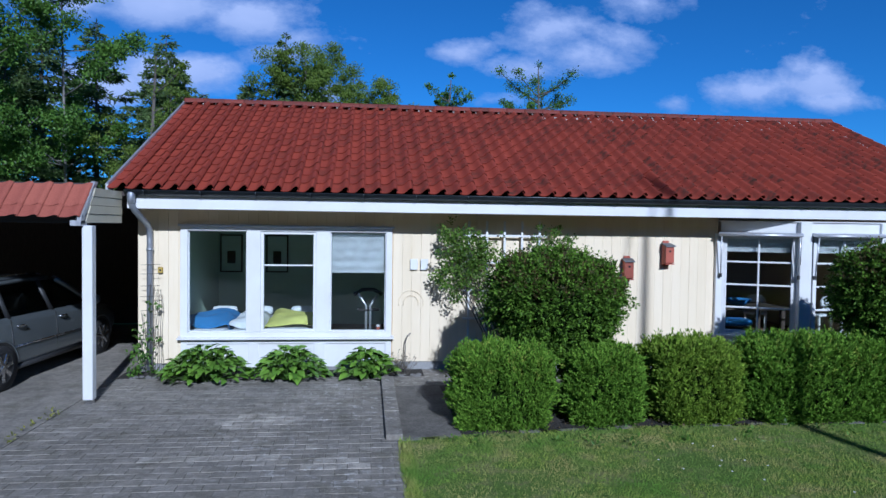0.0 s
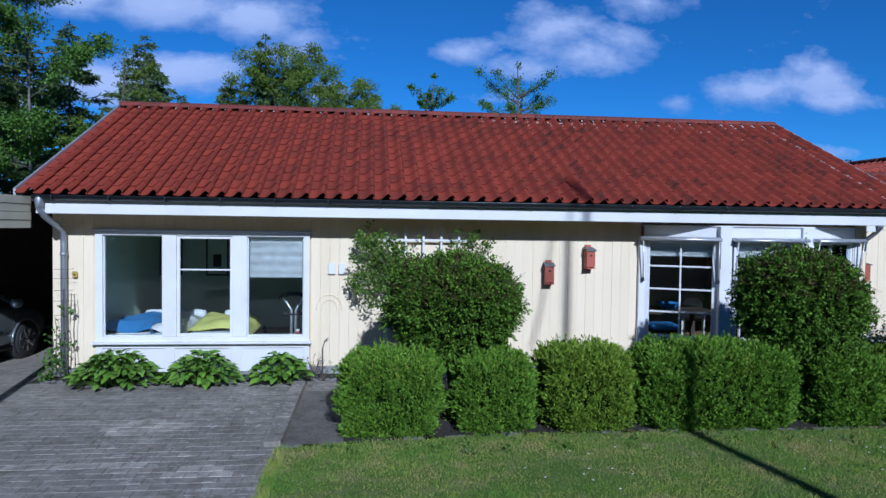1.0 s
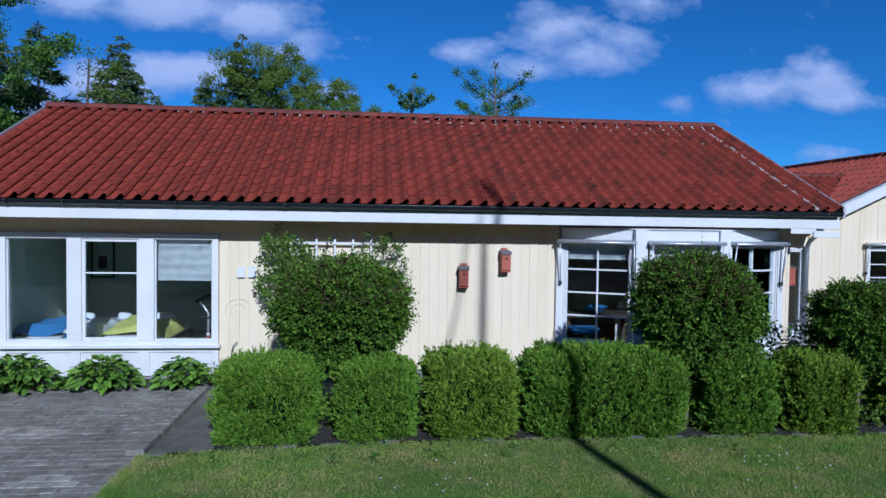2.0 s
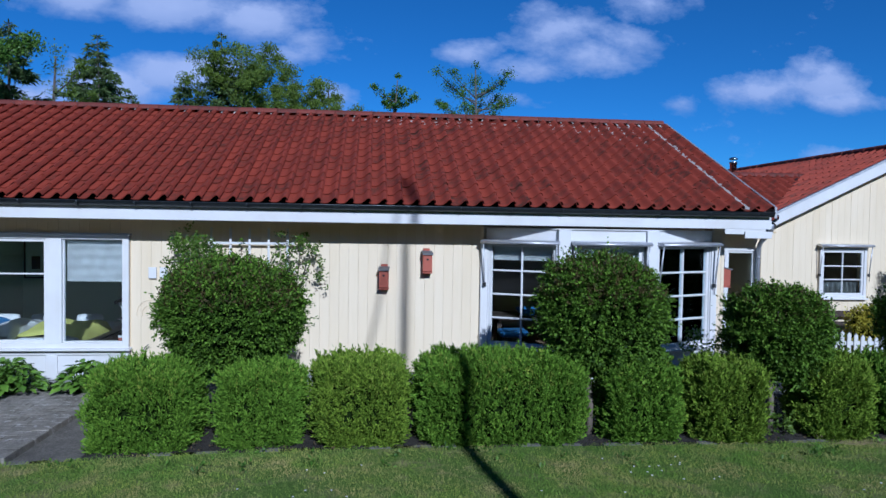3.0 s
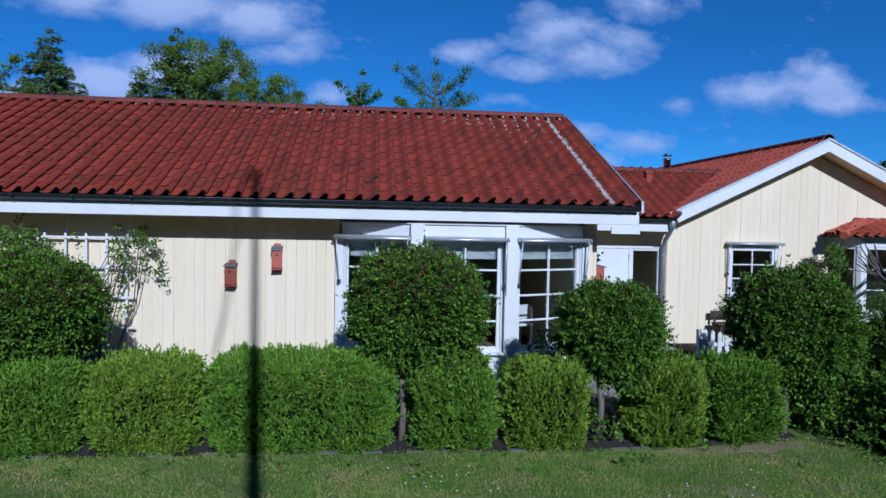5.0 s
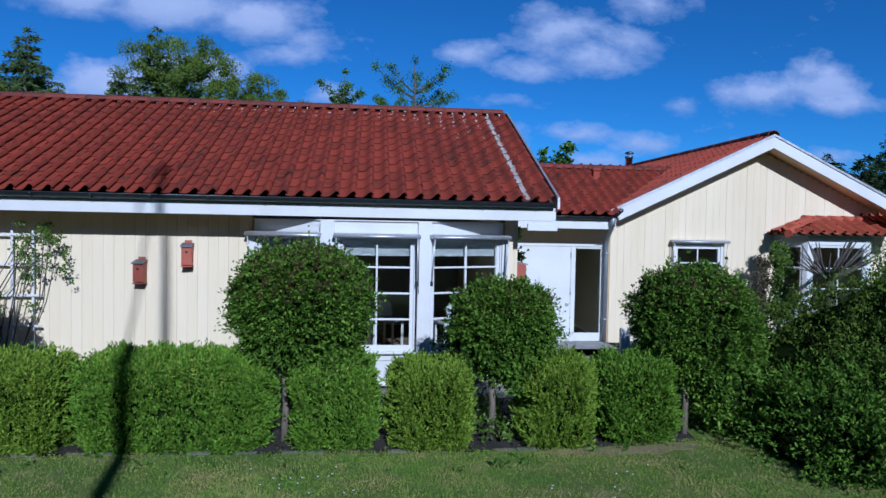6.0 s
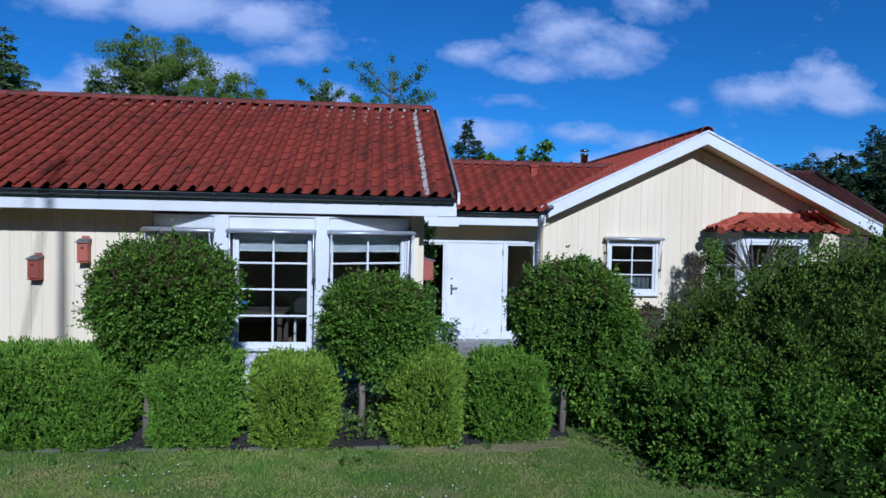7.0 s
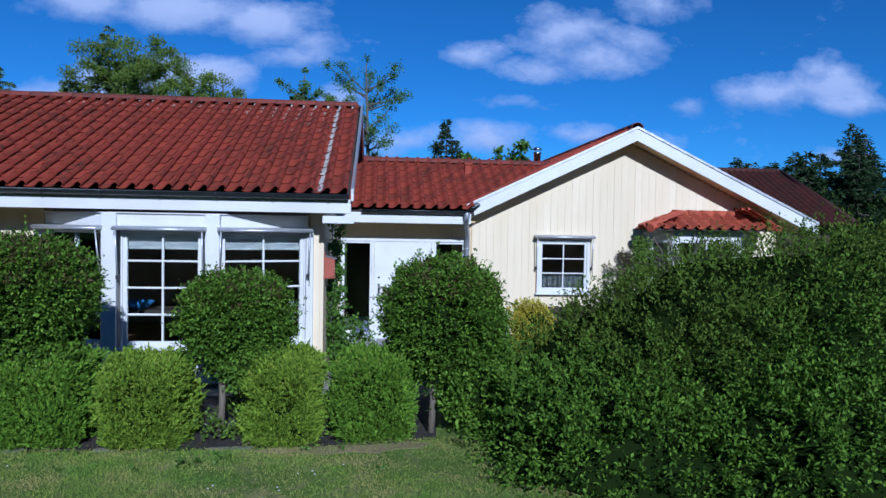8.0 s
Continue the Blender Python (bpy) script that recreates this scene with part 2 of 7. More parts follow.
def grassland(name):
    s = Shade(name)
    fine = s.noise(34, 6, 0.7)
    mid = s.noise(3.2, 5, 0.65)
    broad = s.noise(0.8, 3, 0.5)
    col = s.ramp(fine, (0.25, (0.06, 0.10, 0.02)), (0.5, (0.12, 0.19, 0.034)), (0.75, (0.20, 0.26, 0.06)))
    col = s.mix(s.ramp(mid, (0.50, 0.0), (0.66, 0.8)), col, (0.30, 0.255, 0.13))
    col = s.mix(s.ramp(broad, (0.4, 0.0), (0.65, 0.55)), col, (0.075, 0.15, 0.022))
    return s.colour(col).gloss(0.9, 0, 0.2).bump(fine, 0.8, 0.03).m


def earth(name, a, b, scale=40):
    s = Shade(name)
    n = s.noise(scale, 6, 0.7)
    m = s.noise(3, 4, 0.6)
    col = s.mix(s.ramp(m, (0.4, 0.0), (0.7, 0.5)), s.ramp(n, (0.3, a), (0.7, b)), tuple(x * 0.6 for x in a))
    return s.colour(col).gloss(0.95, 0, 0.2).bump(n, 0.8, 0.015).m


CREAM = (0.725, 0.625, 0.462)
M_cream = cladding("cream_boards", CREAM)
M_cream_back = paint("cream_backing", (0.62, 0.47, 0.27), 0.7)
M_white = paint("white_paint", (0.665, 0.672, 0.68), 0.42, 0.07, (1, 1, 0.2))
M_board_grey = cladding("weathered_boards", (0.60, 0.55, 0.42))
M_tile = tile_paint("red_roof_tile")
M_ridge = tile_paint("dark_ridge_tile", 0.9, (0.19, 0.048, 0.036), (0.13, 0.036, 0.03))
M_tile_new = tile_paint("orange_red_tile", 0.25, (0.42, 0.095, 0.05), (0.34, 0.07, 0.04))
M_tile_port = tile_paint("carport_tile", 0.2, (0.36, 0.115, 0.078), (0.29, 0.085, 0.06))
# old tiles made darker still, for the shade of the spruces
M_tile_old = tile_paint("dark_old_tile", 1.0, (0.062, 0.021, 0.018), (0.038, 0.016, 0.014))
M_mortar = earth("mortar", (0.42, 0.40, 0.38), (0.66, 0.64, 0.62), 60)
M_under = paint("roofing_felt", (0.05, 0.04, 0.038), 0.9)
M_zinc = metal("dark_zinc", (0.06, 0.068, 0.075), 0.4, 0.7)
M_pipe = metal("grey_zinc_pipe", (0.36, 0.38, 0.42), 0.45, 0.6)
M_steel = metal("steel", (0.62, 0.62, 0.63), 0.25)
M_alu = metal("aluminium", (0.58, 0.59, 0.62), 0.4, 0.6)
M_glass = glass("window_glass")
M_plinth = earth("concrete_plinth", (0.24, 0.24, 0.24), (0.34, 0.34, 0.33), 60)
M_paver = paving("grey_pavers", 1.13)
M_paver_pale = paving("pale_pavers", 1.9)
M_joint = earth("paving_joint", (0.11, 0.10, 0.08), (0.27, 0.25, 0.215), 18)
M_drive = paving("worn_concrete", 1.15)
M_grass = grassland("lawn")
M_soil = earth("dark_gravel", (0.03, 0.028, 0.025), (0.08, 0.073, 0.066), 90)
M_gravel = earth("grey_gravel", (0.09, 0.085, 0.075), (0.27, 0.25, 0.22), 55)
M_kerb = earth("grey_kerb_stone", (0.14, 0.135, 0.13), (0.26, 0.25, 0.24), 50)
M_box = leafy("box_leaves", (0.19, 0.325, 0.034), (0.105, 0.208, 0.02), (0.032, 0.07, 0.009), 0.7, 0.16, 0.1)
M_box_warm = leafy("yellowish_box_leaves", (0.24, 0.345, 0.036), (0.135, 0.225, 0.022), (0.042, 0.07, 0.009), 0.7, 0.16, 0.1)
M_ball = leafy("privet_leaves", (0.145, 0.255, 0.027), (0.07, 0.137, 0.015), (0.018, 0.038, 0.006), 0.55, 0.15, 0.15)
# browner upper leaves; the weaker sun on top is put into this colour
M_bush_top = leafy("dark_bronze_shrub_leaves", (0.125, 0.19, 0.028), (0.078, 0.122, 0.018), (0.03, 0.05, 0.009), 0.75, 0.18, 0.05)
M_red_twig = leafy("bronze_shoots", (0.125, 0.098, 0.034), (0.075, 0.064, 0.022), (0.028, 0.026, 0.011), 0.6, 0.25)
M_box_young = leafy("young_box_leaves", (0.33, 0.40, 0.06), (0.23, 0.31, 0.045), (0.13, 0.20, 0.03), 0.7, 0.2, 0.1)
M_bush = leafy("dark_shrub_leaves", (0.13, 0.23, 0.026), (0.07, 0.14, 0.016), (0.022, 0.046, 0.006), 0.65, 0.15, 0.1)
M_vine = leafy("climber_leaves", (0.134, 0.243, 0.037), (0.061, 0.134, 0.018), (0.031, 0.061, 0.013))
M_gold = leafy("golden_leaves", (0.56, 0.49, 0.05), (0.38, 0.35, 0.04), (0.18, 0.18, 0.022))
M_needle = leafy("spruce_needles", (0.042, 0.075, 0.028), (0.026, 0.05, 0.018), (0.012, 0.024, 0.01), 0.6, 0.12, 0.1)
M_larch = leafy("larch_needles", (0.15, 0.215, 0.065), (0.085, 0.135, 0.042), (0.035, 0.06, 0.02), 0.55, 0.3)
M_tree = leafy("tree_leaves", (0.22, 0.31, 0.05), (0.14, 0.205, 0.035), (0.055, 0.088, 0.018), 0.5, 0.45)
M_dead = leafy("dry_leaves", (0.16, 0.12, 0.06), (0.10, 0.08, 0.045), (0.05, 0.04, 0.03))
# near-black: shade deep among the leaves is put into the colour
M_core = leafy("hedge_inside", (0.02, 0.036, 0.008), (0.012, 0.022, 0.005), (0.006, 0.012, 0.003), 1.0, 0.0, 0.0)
M_bark = wood_bark("bark", (0.05, 0.042, 0.035), (0.14, 0.125, 0.105))
M_palebark = wood_bark("pale_bark", (0.09, 0.085, 0.075), (0.24, 0.23, 0.21))
M_pole = wood_bark("weathered_pole", (0.11, 0.09, 0.07), (0.2, 0.17, 0.13))
M_birdred = paint("red_stain", (0.36, 0.085, 0.05), 0.6, 0.2, (1, 1, 0.2))
M_lid = paint("grey_roof_felt", (0.14, 0.14, 0.15), 0.55)
M_black = paint("black_felt", (0.02, 0.02, 0.022), 0.8)
M_room = paint("grey_green_wall", (0.50, 0.62, 0.51), 0.8, 0.04)
M_room2 = paint("pale_wall", (0.42, 0.42, 0.40), 0.8, 0.04)
M_ceil = paint("white_ceiling", (0.72, 0.72, 0.70), 0.85, 0.04)
M_floorwood = wood_bark("floor_boards", (0.16, 0.10, 0.055), (0.26, 0.17, 0.10))
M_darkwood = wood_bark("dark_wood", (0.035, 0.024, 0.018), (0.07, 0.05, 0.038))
M_blue = cloth("blue_cloth", (0.05, 0.20, 0.48))
M_linen = cloth("white_linen", (0.72, 0.74, 0.78))
M_yellow = cloth("yellow_cloth", (0.62, 0.62, 0.16))
M_blind = cloth("blind_cloth", (0.76, 0.78, 0.80))
M_lace = cloth("lace_cloth", (0.70, 0.72, 0.72))
M_tyre = paint("tyre_rubber", (0.022, 0.022, 0.023), 0.8)
M_plastic = paint("black_plastic", (0.025, 0.026, 0.028), 0.5)
M_carglass = glass("car_glass", (0.30, 0.36, 0.36))
s = Shade("silver_car_paint")
M_car = s.colour(s.ramp(s.noise(160, 2, 0.5), (0.3, (0.15, 0.175, 0.185)), (0.7, (0.20, 0.225, 0.235)))).gloss(0.3, 0.5).m
s.b.inputs["Coat Weight"].default_value = 0.6
M_lamp_red = paint("red_lens", (0.35, 0.02, 0.02), 0.2)

# ---- mesh helpers ----
BASE = {}


def thing(name, at=(0, 0, 0), label="", category="", group="", kind=""):
    """An Empty at the base of a thing; its parts are given in the world's metres."""
    ob = new(name)
    ob.location = at
    ob.empty_display_size = 0.2
    BASE[ob] = Vector(at)
    return tagged(ob, label, category, group, kind)


def part(name, bm, material, parent=None, label="", smooth=False):
    """Links a bmesh as one mesh object, under a thing or a part."""
    me = bpy.data.meshes.new(name)
    base = BASE.get(parent, Vector())
    if base.length:
        bmesh.ops.translate(bm, verts=bm.verts, vec=-base)
    if smooth:
        for f in bm.faces:
            f.smooth = True
    bm.normal_update()
    bm.to_mesh(me)
    bm.free()
    me.materials.append(material)
    ob = new(name, me)
    if parent is not None:
        ob.parent = parent
    BASE[ob] = base
    return tagged(ob, label)


def raw(name, verts, faces, material, parent=None, label="", smooth=False):
    """Links a mesh of many vertices, with faces all of one size, as numpy arrays."""
    verts, faces = np.asarray(verts, dtype=np.float32), np.asarray(faces, dtype=np.int32)
    base = BASE.get(parent, Vector())
    verts = verts - np.array(base[:], dtype=np.float32)
    me = bpy.data.meshes.new(name)
    n, k = faces.shape
    me.vertices.add(len(verts))
    me.vertices.foreach_set("co", verts.ravel())
    me.loops.add(n * k)
    me.loops.foreach_set("vertex_index", faces.ravel())
    me.polygons.add(n)
    me.polygons.foreach_set("loop_start", np.arange(0, n * k, k, dtype=np.int32))
    me.polygons.foreach_set("use_smooth", np.full(n, bool(smooth)))
    me.update(calc_edges=True)
    me.materials.append(material)
    ob = new(name, me)
    if parent is not None:
        ob.parent = parent
    BASE[ob] = base
    return tagged(ob, label)


def box(x0, x1, y0, y1, z0, z1, bevel=0.0, bm=None, m=None):
    """A box, its edges broken by bevel, added to bm; m turns it into its place."""
    own = bmesh.new()
    vs = [own.verts.new((x, y, z)) for x in (x0, x1) for y in (y0, y1) for z in (z0, z1)]
    for q in ((0, 1, 3, 2), (4, 6, 7, 5), (0, 4, 5, 1), (2, 3, 7, 6), (0, 2, 6, 4), (1, 5, 7, 3)):
        own.faces.new([vs[k] for k in q])
    if bevel > 0:
        bmesh.ops.bevel(own, geom=own.edges[:], offset=bevel, segments=1, affect="EDGES", profile=0.5)
    if m is not None:
        bmesh.ops.transform(own, matrix=m, verts=own.verts)
    if bm is None:
        return own
    return merge(bm, own)


def merge(bm, own):
    me = bpy.data.meshes.new("tmp")
    own.to_mesh(me)
    own.free()
    bm.from_mesh(me)
    bpy.data.meshes.remove(me)
    return bm


def prism(points, axis, lo, hi, bm=None, bevel=0.0):
    """A flat outline drawn in the two other axes, given depth along axis."""
    own = bmesh.new()

    def put(a, b, c):
        return {"x": (c, a, b), "y": (a, c, b), "z": (a, b, c)}[axis]
    front = [own.verts.new(put(a, b, lo)) for a, b in points]
    rear = [own.verts.new(put(a, b, hi)) for a, b in points]
    own.faces.new(front)
    own.faces.new(rear[::-1])
    for k in range(len(points)):
        j = (k + 1) % len(points)
        own.faces.new((front[j], front[k], rear[k], rear[j]))
    bmesh.ops.recalc_face_normals(own, faces=own.faces[:])
    if bevel > 0:
        bmesh.ops.bevel(own, geom=own.edges[:], offset=bevel, segments=2, affect="EDGES", profile=0.6)
    return own if bm is None else merge(bm, own)


def tube(points, radii, sides=8, bm=None, caps=True):
    """A round rod through points; radii is one number or one for each point."""
    own = bm if bm is not None else bmesh.new()
    pts = [Vector(p) for p in points]
    rs = [radii] * len(pts) if isinstance(radii, (int, float)) else radii
    rings = []
    for k, p in enumerate(pts):
        d = (pts[min(k + 1, len(pts) - 1)] - pts[max(k - 1, 0)]).normalized()
        a = d.orthogonal().normalized() if k == 0 else (a_last - d * a_last.dot(d)).normalized()
        a_last, b = a, d.cross(a)
        rings.append([own.verts.new(p + (a * math.cos(w) + b * math.sin(w)) * rs[k]) for w in (2 * math.pi * j / sides for j in range(sides))])
    for r, q in zip(rings, rings[1:]):
        for j in range(sides):
            f = own.faces.new((r[j], r[(j + 1) % sides], q[(j + 1) % sides], q[j]))
            f.smooth = True
    if caps:
        own.faces.new(rings[0][::-1])
        own.faces.new(rings[-1])
    return own


def lathe(profile, at=(0, 0, 0), sides=20, turn=None, bm=None):
    """A turned body from (radius, height) pairs."""
    own = bmesh.new()
    rings = [[own.verts.new((r * math.cos(2 * math.pi * j / sides), r * math.sin(2 * math.pi * j / sides), z)) for j in range(sides)] for r, z in profile]
    for r, q in zip(rings, rings[1:]):
        for j in range(sides):
            own.faces.new((r[j], r[(j + 1) % sides], q[(j + 1) % sides], q[j])).smooth = True
    own.faces.new(rings[0][::-1])
    own.faces.new(rings[-1])
    m = Matrix.Translation(at) @ (turn if turn is not None else Matrix())
    bmesh.ops.transform(own, matrix=m, verts=own.verts)
    return own if bm is None else merge(bm, own)


# ---- plants ----
RNG = np.random.default_rng(7)


def unit(v):
    return v / np.maximum(np.linalg.norm(v, axis=1, keepdims=True), 1e-9)


def leaves(name, P, N, length, width, material, parent, lift=0.5, out=0.6, jitter=0.9, label=""):
    """One small folded leaf at each point P, growing up by lift, outwards along N by out, and at random by jitter."""
    n = len(P)
    a = unit(RNG.normal(size=(n, 3)) * jitter + N * out + np.array([0, 0, lift]))
    s = unit(np.cross(a, RNG.normal(size=(n, 3)) * 0.8 + N * 0.9 + 1e-3))
    f = np.cross(s, a)
    L = length * RNG.uniform(0.65, 1.25, (n, 1))
    W = width * RNG.uniform(0.7, 1.25, (n, 1)) * 0.5
    mid = P + a * L * 0.5 + f * L * 0.07
    V = np.stack([P, mid + s * W, P + a * L - f * L * 0.05, mid - s * W], axis=1).reshape(-1, 3)
    F = np.arange(4 * n).reshape(n, 4)
    return raw(name, V, F, material, parent, label)


def ripple(P, seed, size, amount, layer=1.0):
    """Smooth uneven swelling at the points P, in flatter tiers the higher layer is."""
    P = P * np.array([1.0, 1.0, layer])
    g = np.random.default_rng(seed)
    total = np.zeros(len(P))
    for k in range(9):
        w = unit(g.normal(size=(1, 3)))[0] * g.uniform(0.6, 1.8) * 2 * math.pi / size
        total += np.sin(P @ w + g.uniform(0, 6.28))
    return total * amount / 3


def blob_points(n, half, power, seed, low=-1.0):
    """Points on a rounded body with the half sizes given (power 2: an ellipsoid, more: boxier), and their outward directions."""
    g = np.random.default_rng(seed)
    h = np.array(half)
    areas = np.array([h[1] * h[2], h[0] * h[2], h[0] * h[1]])
    side = g.choice(3, size=n, p=areas / areas.sum())
    q = g.uniform(-1, 1, (n, 3))
    q[np.arange(n), side] = g.choice([-1.0, 1.0], size=n)
    r = (np.abs(q) ** power).sum(axis=1, keepdims=True) ** (1.0 / power)
    q = q / r
    N = unit(np.sign(q) * np.abs(q) ** (power - 1) / h)
    keep = q[:, 2] > low
    return (q * h)[keep], N[keep]


def foot(P, half, taper):
    """Draws a plant body in towards its foot."""
    k = 1 - taper * np.clip(-P[:, 2:3] / half[2], 0, 1) ** 1.4
    return P * np.concatenate([k, k, np.ones_like(k)], axis=1)


def lump(name, centre, half, power, material, parent, seed, shrink=0.1, size=0.5, amount=0.03, taper=0.0, layer=1.0):
    """The twiggy inside of a clipped plant, as a closed body darkened like shade."""
    bm = bmesh.new()
    bmesh.ops.create_icosphere(bm, subdivisions=4, radius=1.0)
    P = np.array([v.co[:] for v in bm.verts])
    q = P / (np.abs(P) ** power).sum(axis=1, keepdims=True) ** (1.0 / power)
    h = np.array(half) - shrink
    W = q * h
    W = foot(W, half, taper) + unit(P) * ripple(q * np.array(half), seed, size, amount, layer)[:, None] + np.array(centre)
    for v, w in zip(bm.verts, W):
        v.co = w
    return part(name, bm, material, parent, smooth=True)


def sprigs(name, centre, half, power, count, per, leaf, reach, material, parent, seed, size=0.5, amount=0.03, lift=0.6, out=0.7, low=-0.97, shag=0.0, sub="leaves", spread=0.5, shape=None, rough=0.02, taper=0.0, layer=1.0, flat=0.0, gaps=0.0, tuft=0.17):
    """A leafy surface made of many short shoots, each with its own tuft of leaves."""
    P, N = blob_points(count, half, power, seed, low)
    if shape is not None:
        P, N = shape(P, N)
    kept = (N[:, 1] < 0.45) | (RNG.random(len(N)) < 0.3)      # the side towards the house stays thin
    P, N = P[kept], N[kept]
    dip = np.zeros(len(P))
    if gaps:                                                  # shoots stand in tufts with dark hollows between them
        high = ripple(P, seed + 500, tuft, 1.0, 1.5)
        P, N, high = P[high > -gaps], N[high > -gaps], high[high > -gaps]
        dip = np.clip(high, -0.6, 1.2) * (0.2 if tuft < 0.3 else 0.3) * tuft
    n = len(P)
    P = foot(P, half, taper) + N * (ripple(P, seed, size, amount, layer) + dip - reach * 0.9 + RNG.normal(size=n) * rough)[:, None]
    A = unit(N * out + np.array([0, 0, lift]) + RNG.normal(size=(n, 3)) * 0.35)
    R = reach * RNG.uniform(0.6, 1.25, (n, 1))
    if shag:
        R = R + (RNG.random((n, 1)) < 0.08) * RNG.uniform(0, shag, (n, 1))
    s_ = RNG.random((n, per, 1)) ** 0.8
    Q = (P[:, None] + A[:, None] * R[:, None] * s_ + RNG.normal(size=(n, per, 3)) * leaf[1] * 0.35).reshape(-1, 3)
    D = np.repeat(A, per, axis=0)
    a = unit(D * 0.7 + RNG.normal(size=D.shape) * spread)
    side = unit(np.cross(a, RNG.normal(size=D.shape) * (1 - flat) + np.array([1e-3, 2e-3, flat * 1.5])))
    fold = np.cross(side, a)
    L = leaf[0] * RNG.uniform(0.6, 1.25, (len(Q), 1))
    W = leaf[1] * RNG.uniform(0.7, 1.2, (len(Q), 1)) * 0.5
    mid = Q + a * L * 0.5 + fold * L * 0.06
    V = np.stack([Q, mid + side * W, Q + a * L, mid - side * W], axis=1).reshape(-1, 3) + np.array(centre)
    return raw(sub, V, np.arange(len(V)).reshape(-1, 4), material, parent)

# ---- ground ----
def sheet(name, x0, x1, y0, y1, z, thick, material, label, kind="structure"):
    ob = part(name, box(x0, x1, y0, y1, z - thick, z), material, None)
    return tagged(ob, label, "ground", kind=kind)


sheet("ground", -900, 900, -900, 1400, -0.06, 0.3, M_grass, "green grass land reaching to the horizon")
EDGE = [(0.07, 6.90), (1.1, 7.06), (2.0, 7.14), (2.8, 7.18), (4.2, 7.21), (6.0, 7.17), (7.9, 7.15), (9.2, 7.18), (10.35, 7.42), (10.8, 12.2)]
lawn = part("lawn", prism([(0.07, -30), *EDGE, (40, 12.2), (40, -30)], "z", -0.06, 0.0), M_grass)
tagged(lawn, "patchy mown lawn with small white daisies", "lawn", kind="structure")
sheet("gravel_strip", 0.09, 0.70, 6.86, 9.3, -0.008, 0.05, M_gravel, "strip of grey gravel between drive and hedge")
planting_bed = sheet("planting_bed", 0.70, 10.75, 6.86, 9.3, -0.008, 0.05, M_soil, "dark gravel planting bed under the clipped hedge")
sheet("path", 0.09, 11.6, 9.3, 13.6, -0.005, 0.05, M_drive, "grey concrete path along the house")
sheet("path", 10.3, 19, 12.2, 13.6, -0.005, 0.05, M_soil, "dark soil bed below the gable wall")
driveway_base = sheet("driveway", -3.70, 0.055, -30, 9.86, -0.005, 0.05, M_joint, "driveway of grey weathered concrete pavers")
sheet("carport_drive", -16, -3.71, -30, 15.0, 0.0, 0.05, M_drive, "worn grey concrete strip under the carport")
sheet("wall_bed", -3.70, 0.54, 9.87, 10.32, 0.0, 0.05, M_soil, "narrow soil bed under the window")

# ---- main house: walls ----
WALL_Y, X_L, X_R = 10.30, -3.55, 8.96
ROOF_Y, ROOF_Z, RIDGE_Y, RIDGE_Z = 9.66, 2.60, 13.53, 4.38
SLOPE = math.atan2(RIDGE_Z - ROOF_Z, RIDGE_Y - ROOF_Y)


def wall(name, x0, x1, y0, y1, z0, z1, holes, material, label):
    """A wall along x with openings that go through it."""
    bm = bmesh.new()
    xs = sorted({x0, x1, *[h[0] for h in holes], *[h[1] for h in holes]})
    for a, b in zip(xs, xs[1:]):
        cuts = sorted((h[2], h[3]) for h in holes if h[0] <= a + 1e-6 and h[1] >= b - 1e-6)
        z = z0
        for lo, hi in cuts:
            if lo > z + 1e-4:
                box(a, b, y0, y1, z, lo, bm=bm)
            z = hi
        if z1 > z + 1e-4:
            box(a, b, y0, y1, z, z1, bm=bm)
    return tagged(part(name, bm, material), label, "wall", kind="structure")


W1 = (-2.955, 0.075, 0.05, 2.11)          # the wide bedroom window with its panel
BAY = (5.17, 8.77, 0.05, 2.40)            # opening of the bay
wall_front = wall("wall_front", X_L, X_R, WALL_Y + 0.026, WALL_Y + 0.28, 0.14, 2.60, [W1, BAY], M_cream_back, "cream painted vertical timber boards on the house front")
tagged(part("plinth", box(X_L, X_R, WALL_Y + 0.02, WALL_Y + 0.3, -0.1, 0.14), M_plinth), "grey concrete plinth below the timber wall", "plinth", kind="structure")
bm = box(X_L, X_L + 0.28, WALL_Y + 0.28, 16.7, 0, 2.60)
prism([(WALL_Y + 0.28, 2.6), (16.7, 2.6), (RIDGE_Y, RIDGE_Z - 0.22)], "x", X_L, X_L + 0.2, bm)
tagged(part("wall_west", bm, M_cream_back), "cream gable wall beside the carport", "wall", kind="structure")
bm = box(X_R - 0.28, X_R, WALL_Y + 0.28, 16.7, 0, 2.60)
prism([(WALL_Y + 0.28, 2.6), (16.7, 2.6), (RIDGE_Y, RIDGE_Z - 0.22)], "x", X_R - 0.2, X_R, bm)
wall_east = tagged(part("wall_east", bm, M_cream), "cream gable wall beside the entrance", "wall", kind="structure")
tagged(part("wall_back", box(X_L, X_R, 16.45, 16.7, 0, 2.6), M_cream_back), "plain rear wall of the house", "wall", kind="structure")
tagged(part("ceiling", box(X_L + 0.2, X_R - 0.2, WALL_Y + 0.3, 16.4, 2.42, 2.5), M_ceil), "white ceiling over the rooms", "ceiling", kind="structure")
tagged(part("floor", box(X_L + 0.28, X_R - 0.28, WALL_Y + 0.28, 16.4, 0.0, 0.12), M_floorwood), "brown wooden floor inside the house", "floor", kind="structure")
tagged(part("bedroom_wall", box(X_L + 0.28, 0.6, 14.2, 14.3, 0.12, 2.42), M_room), "grey-green bedroom wall", "wall", kind="structure")
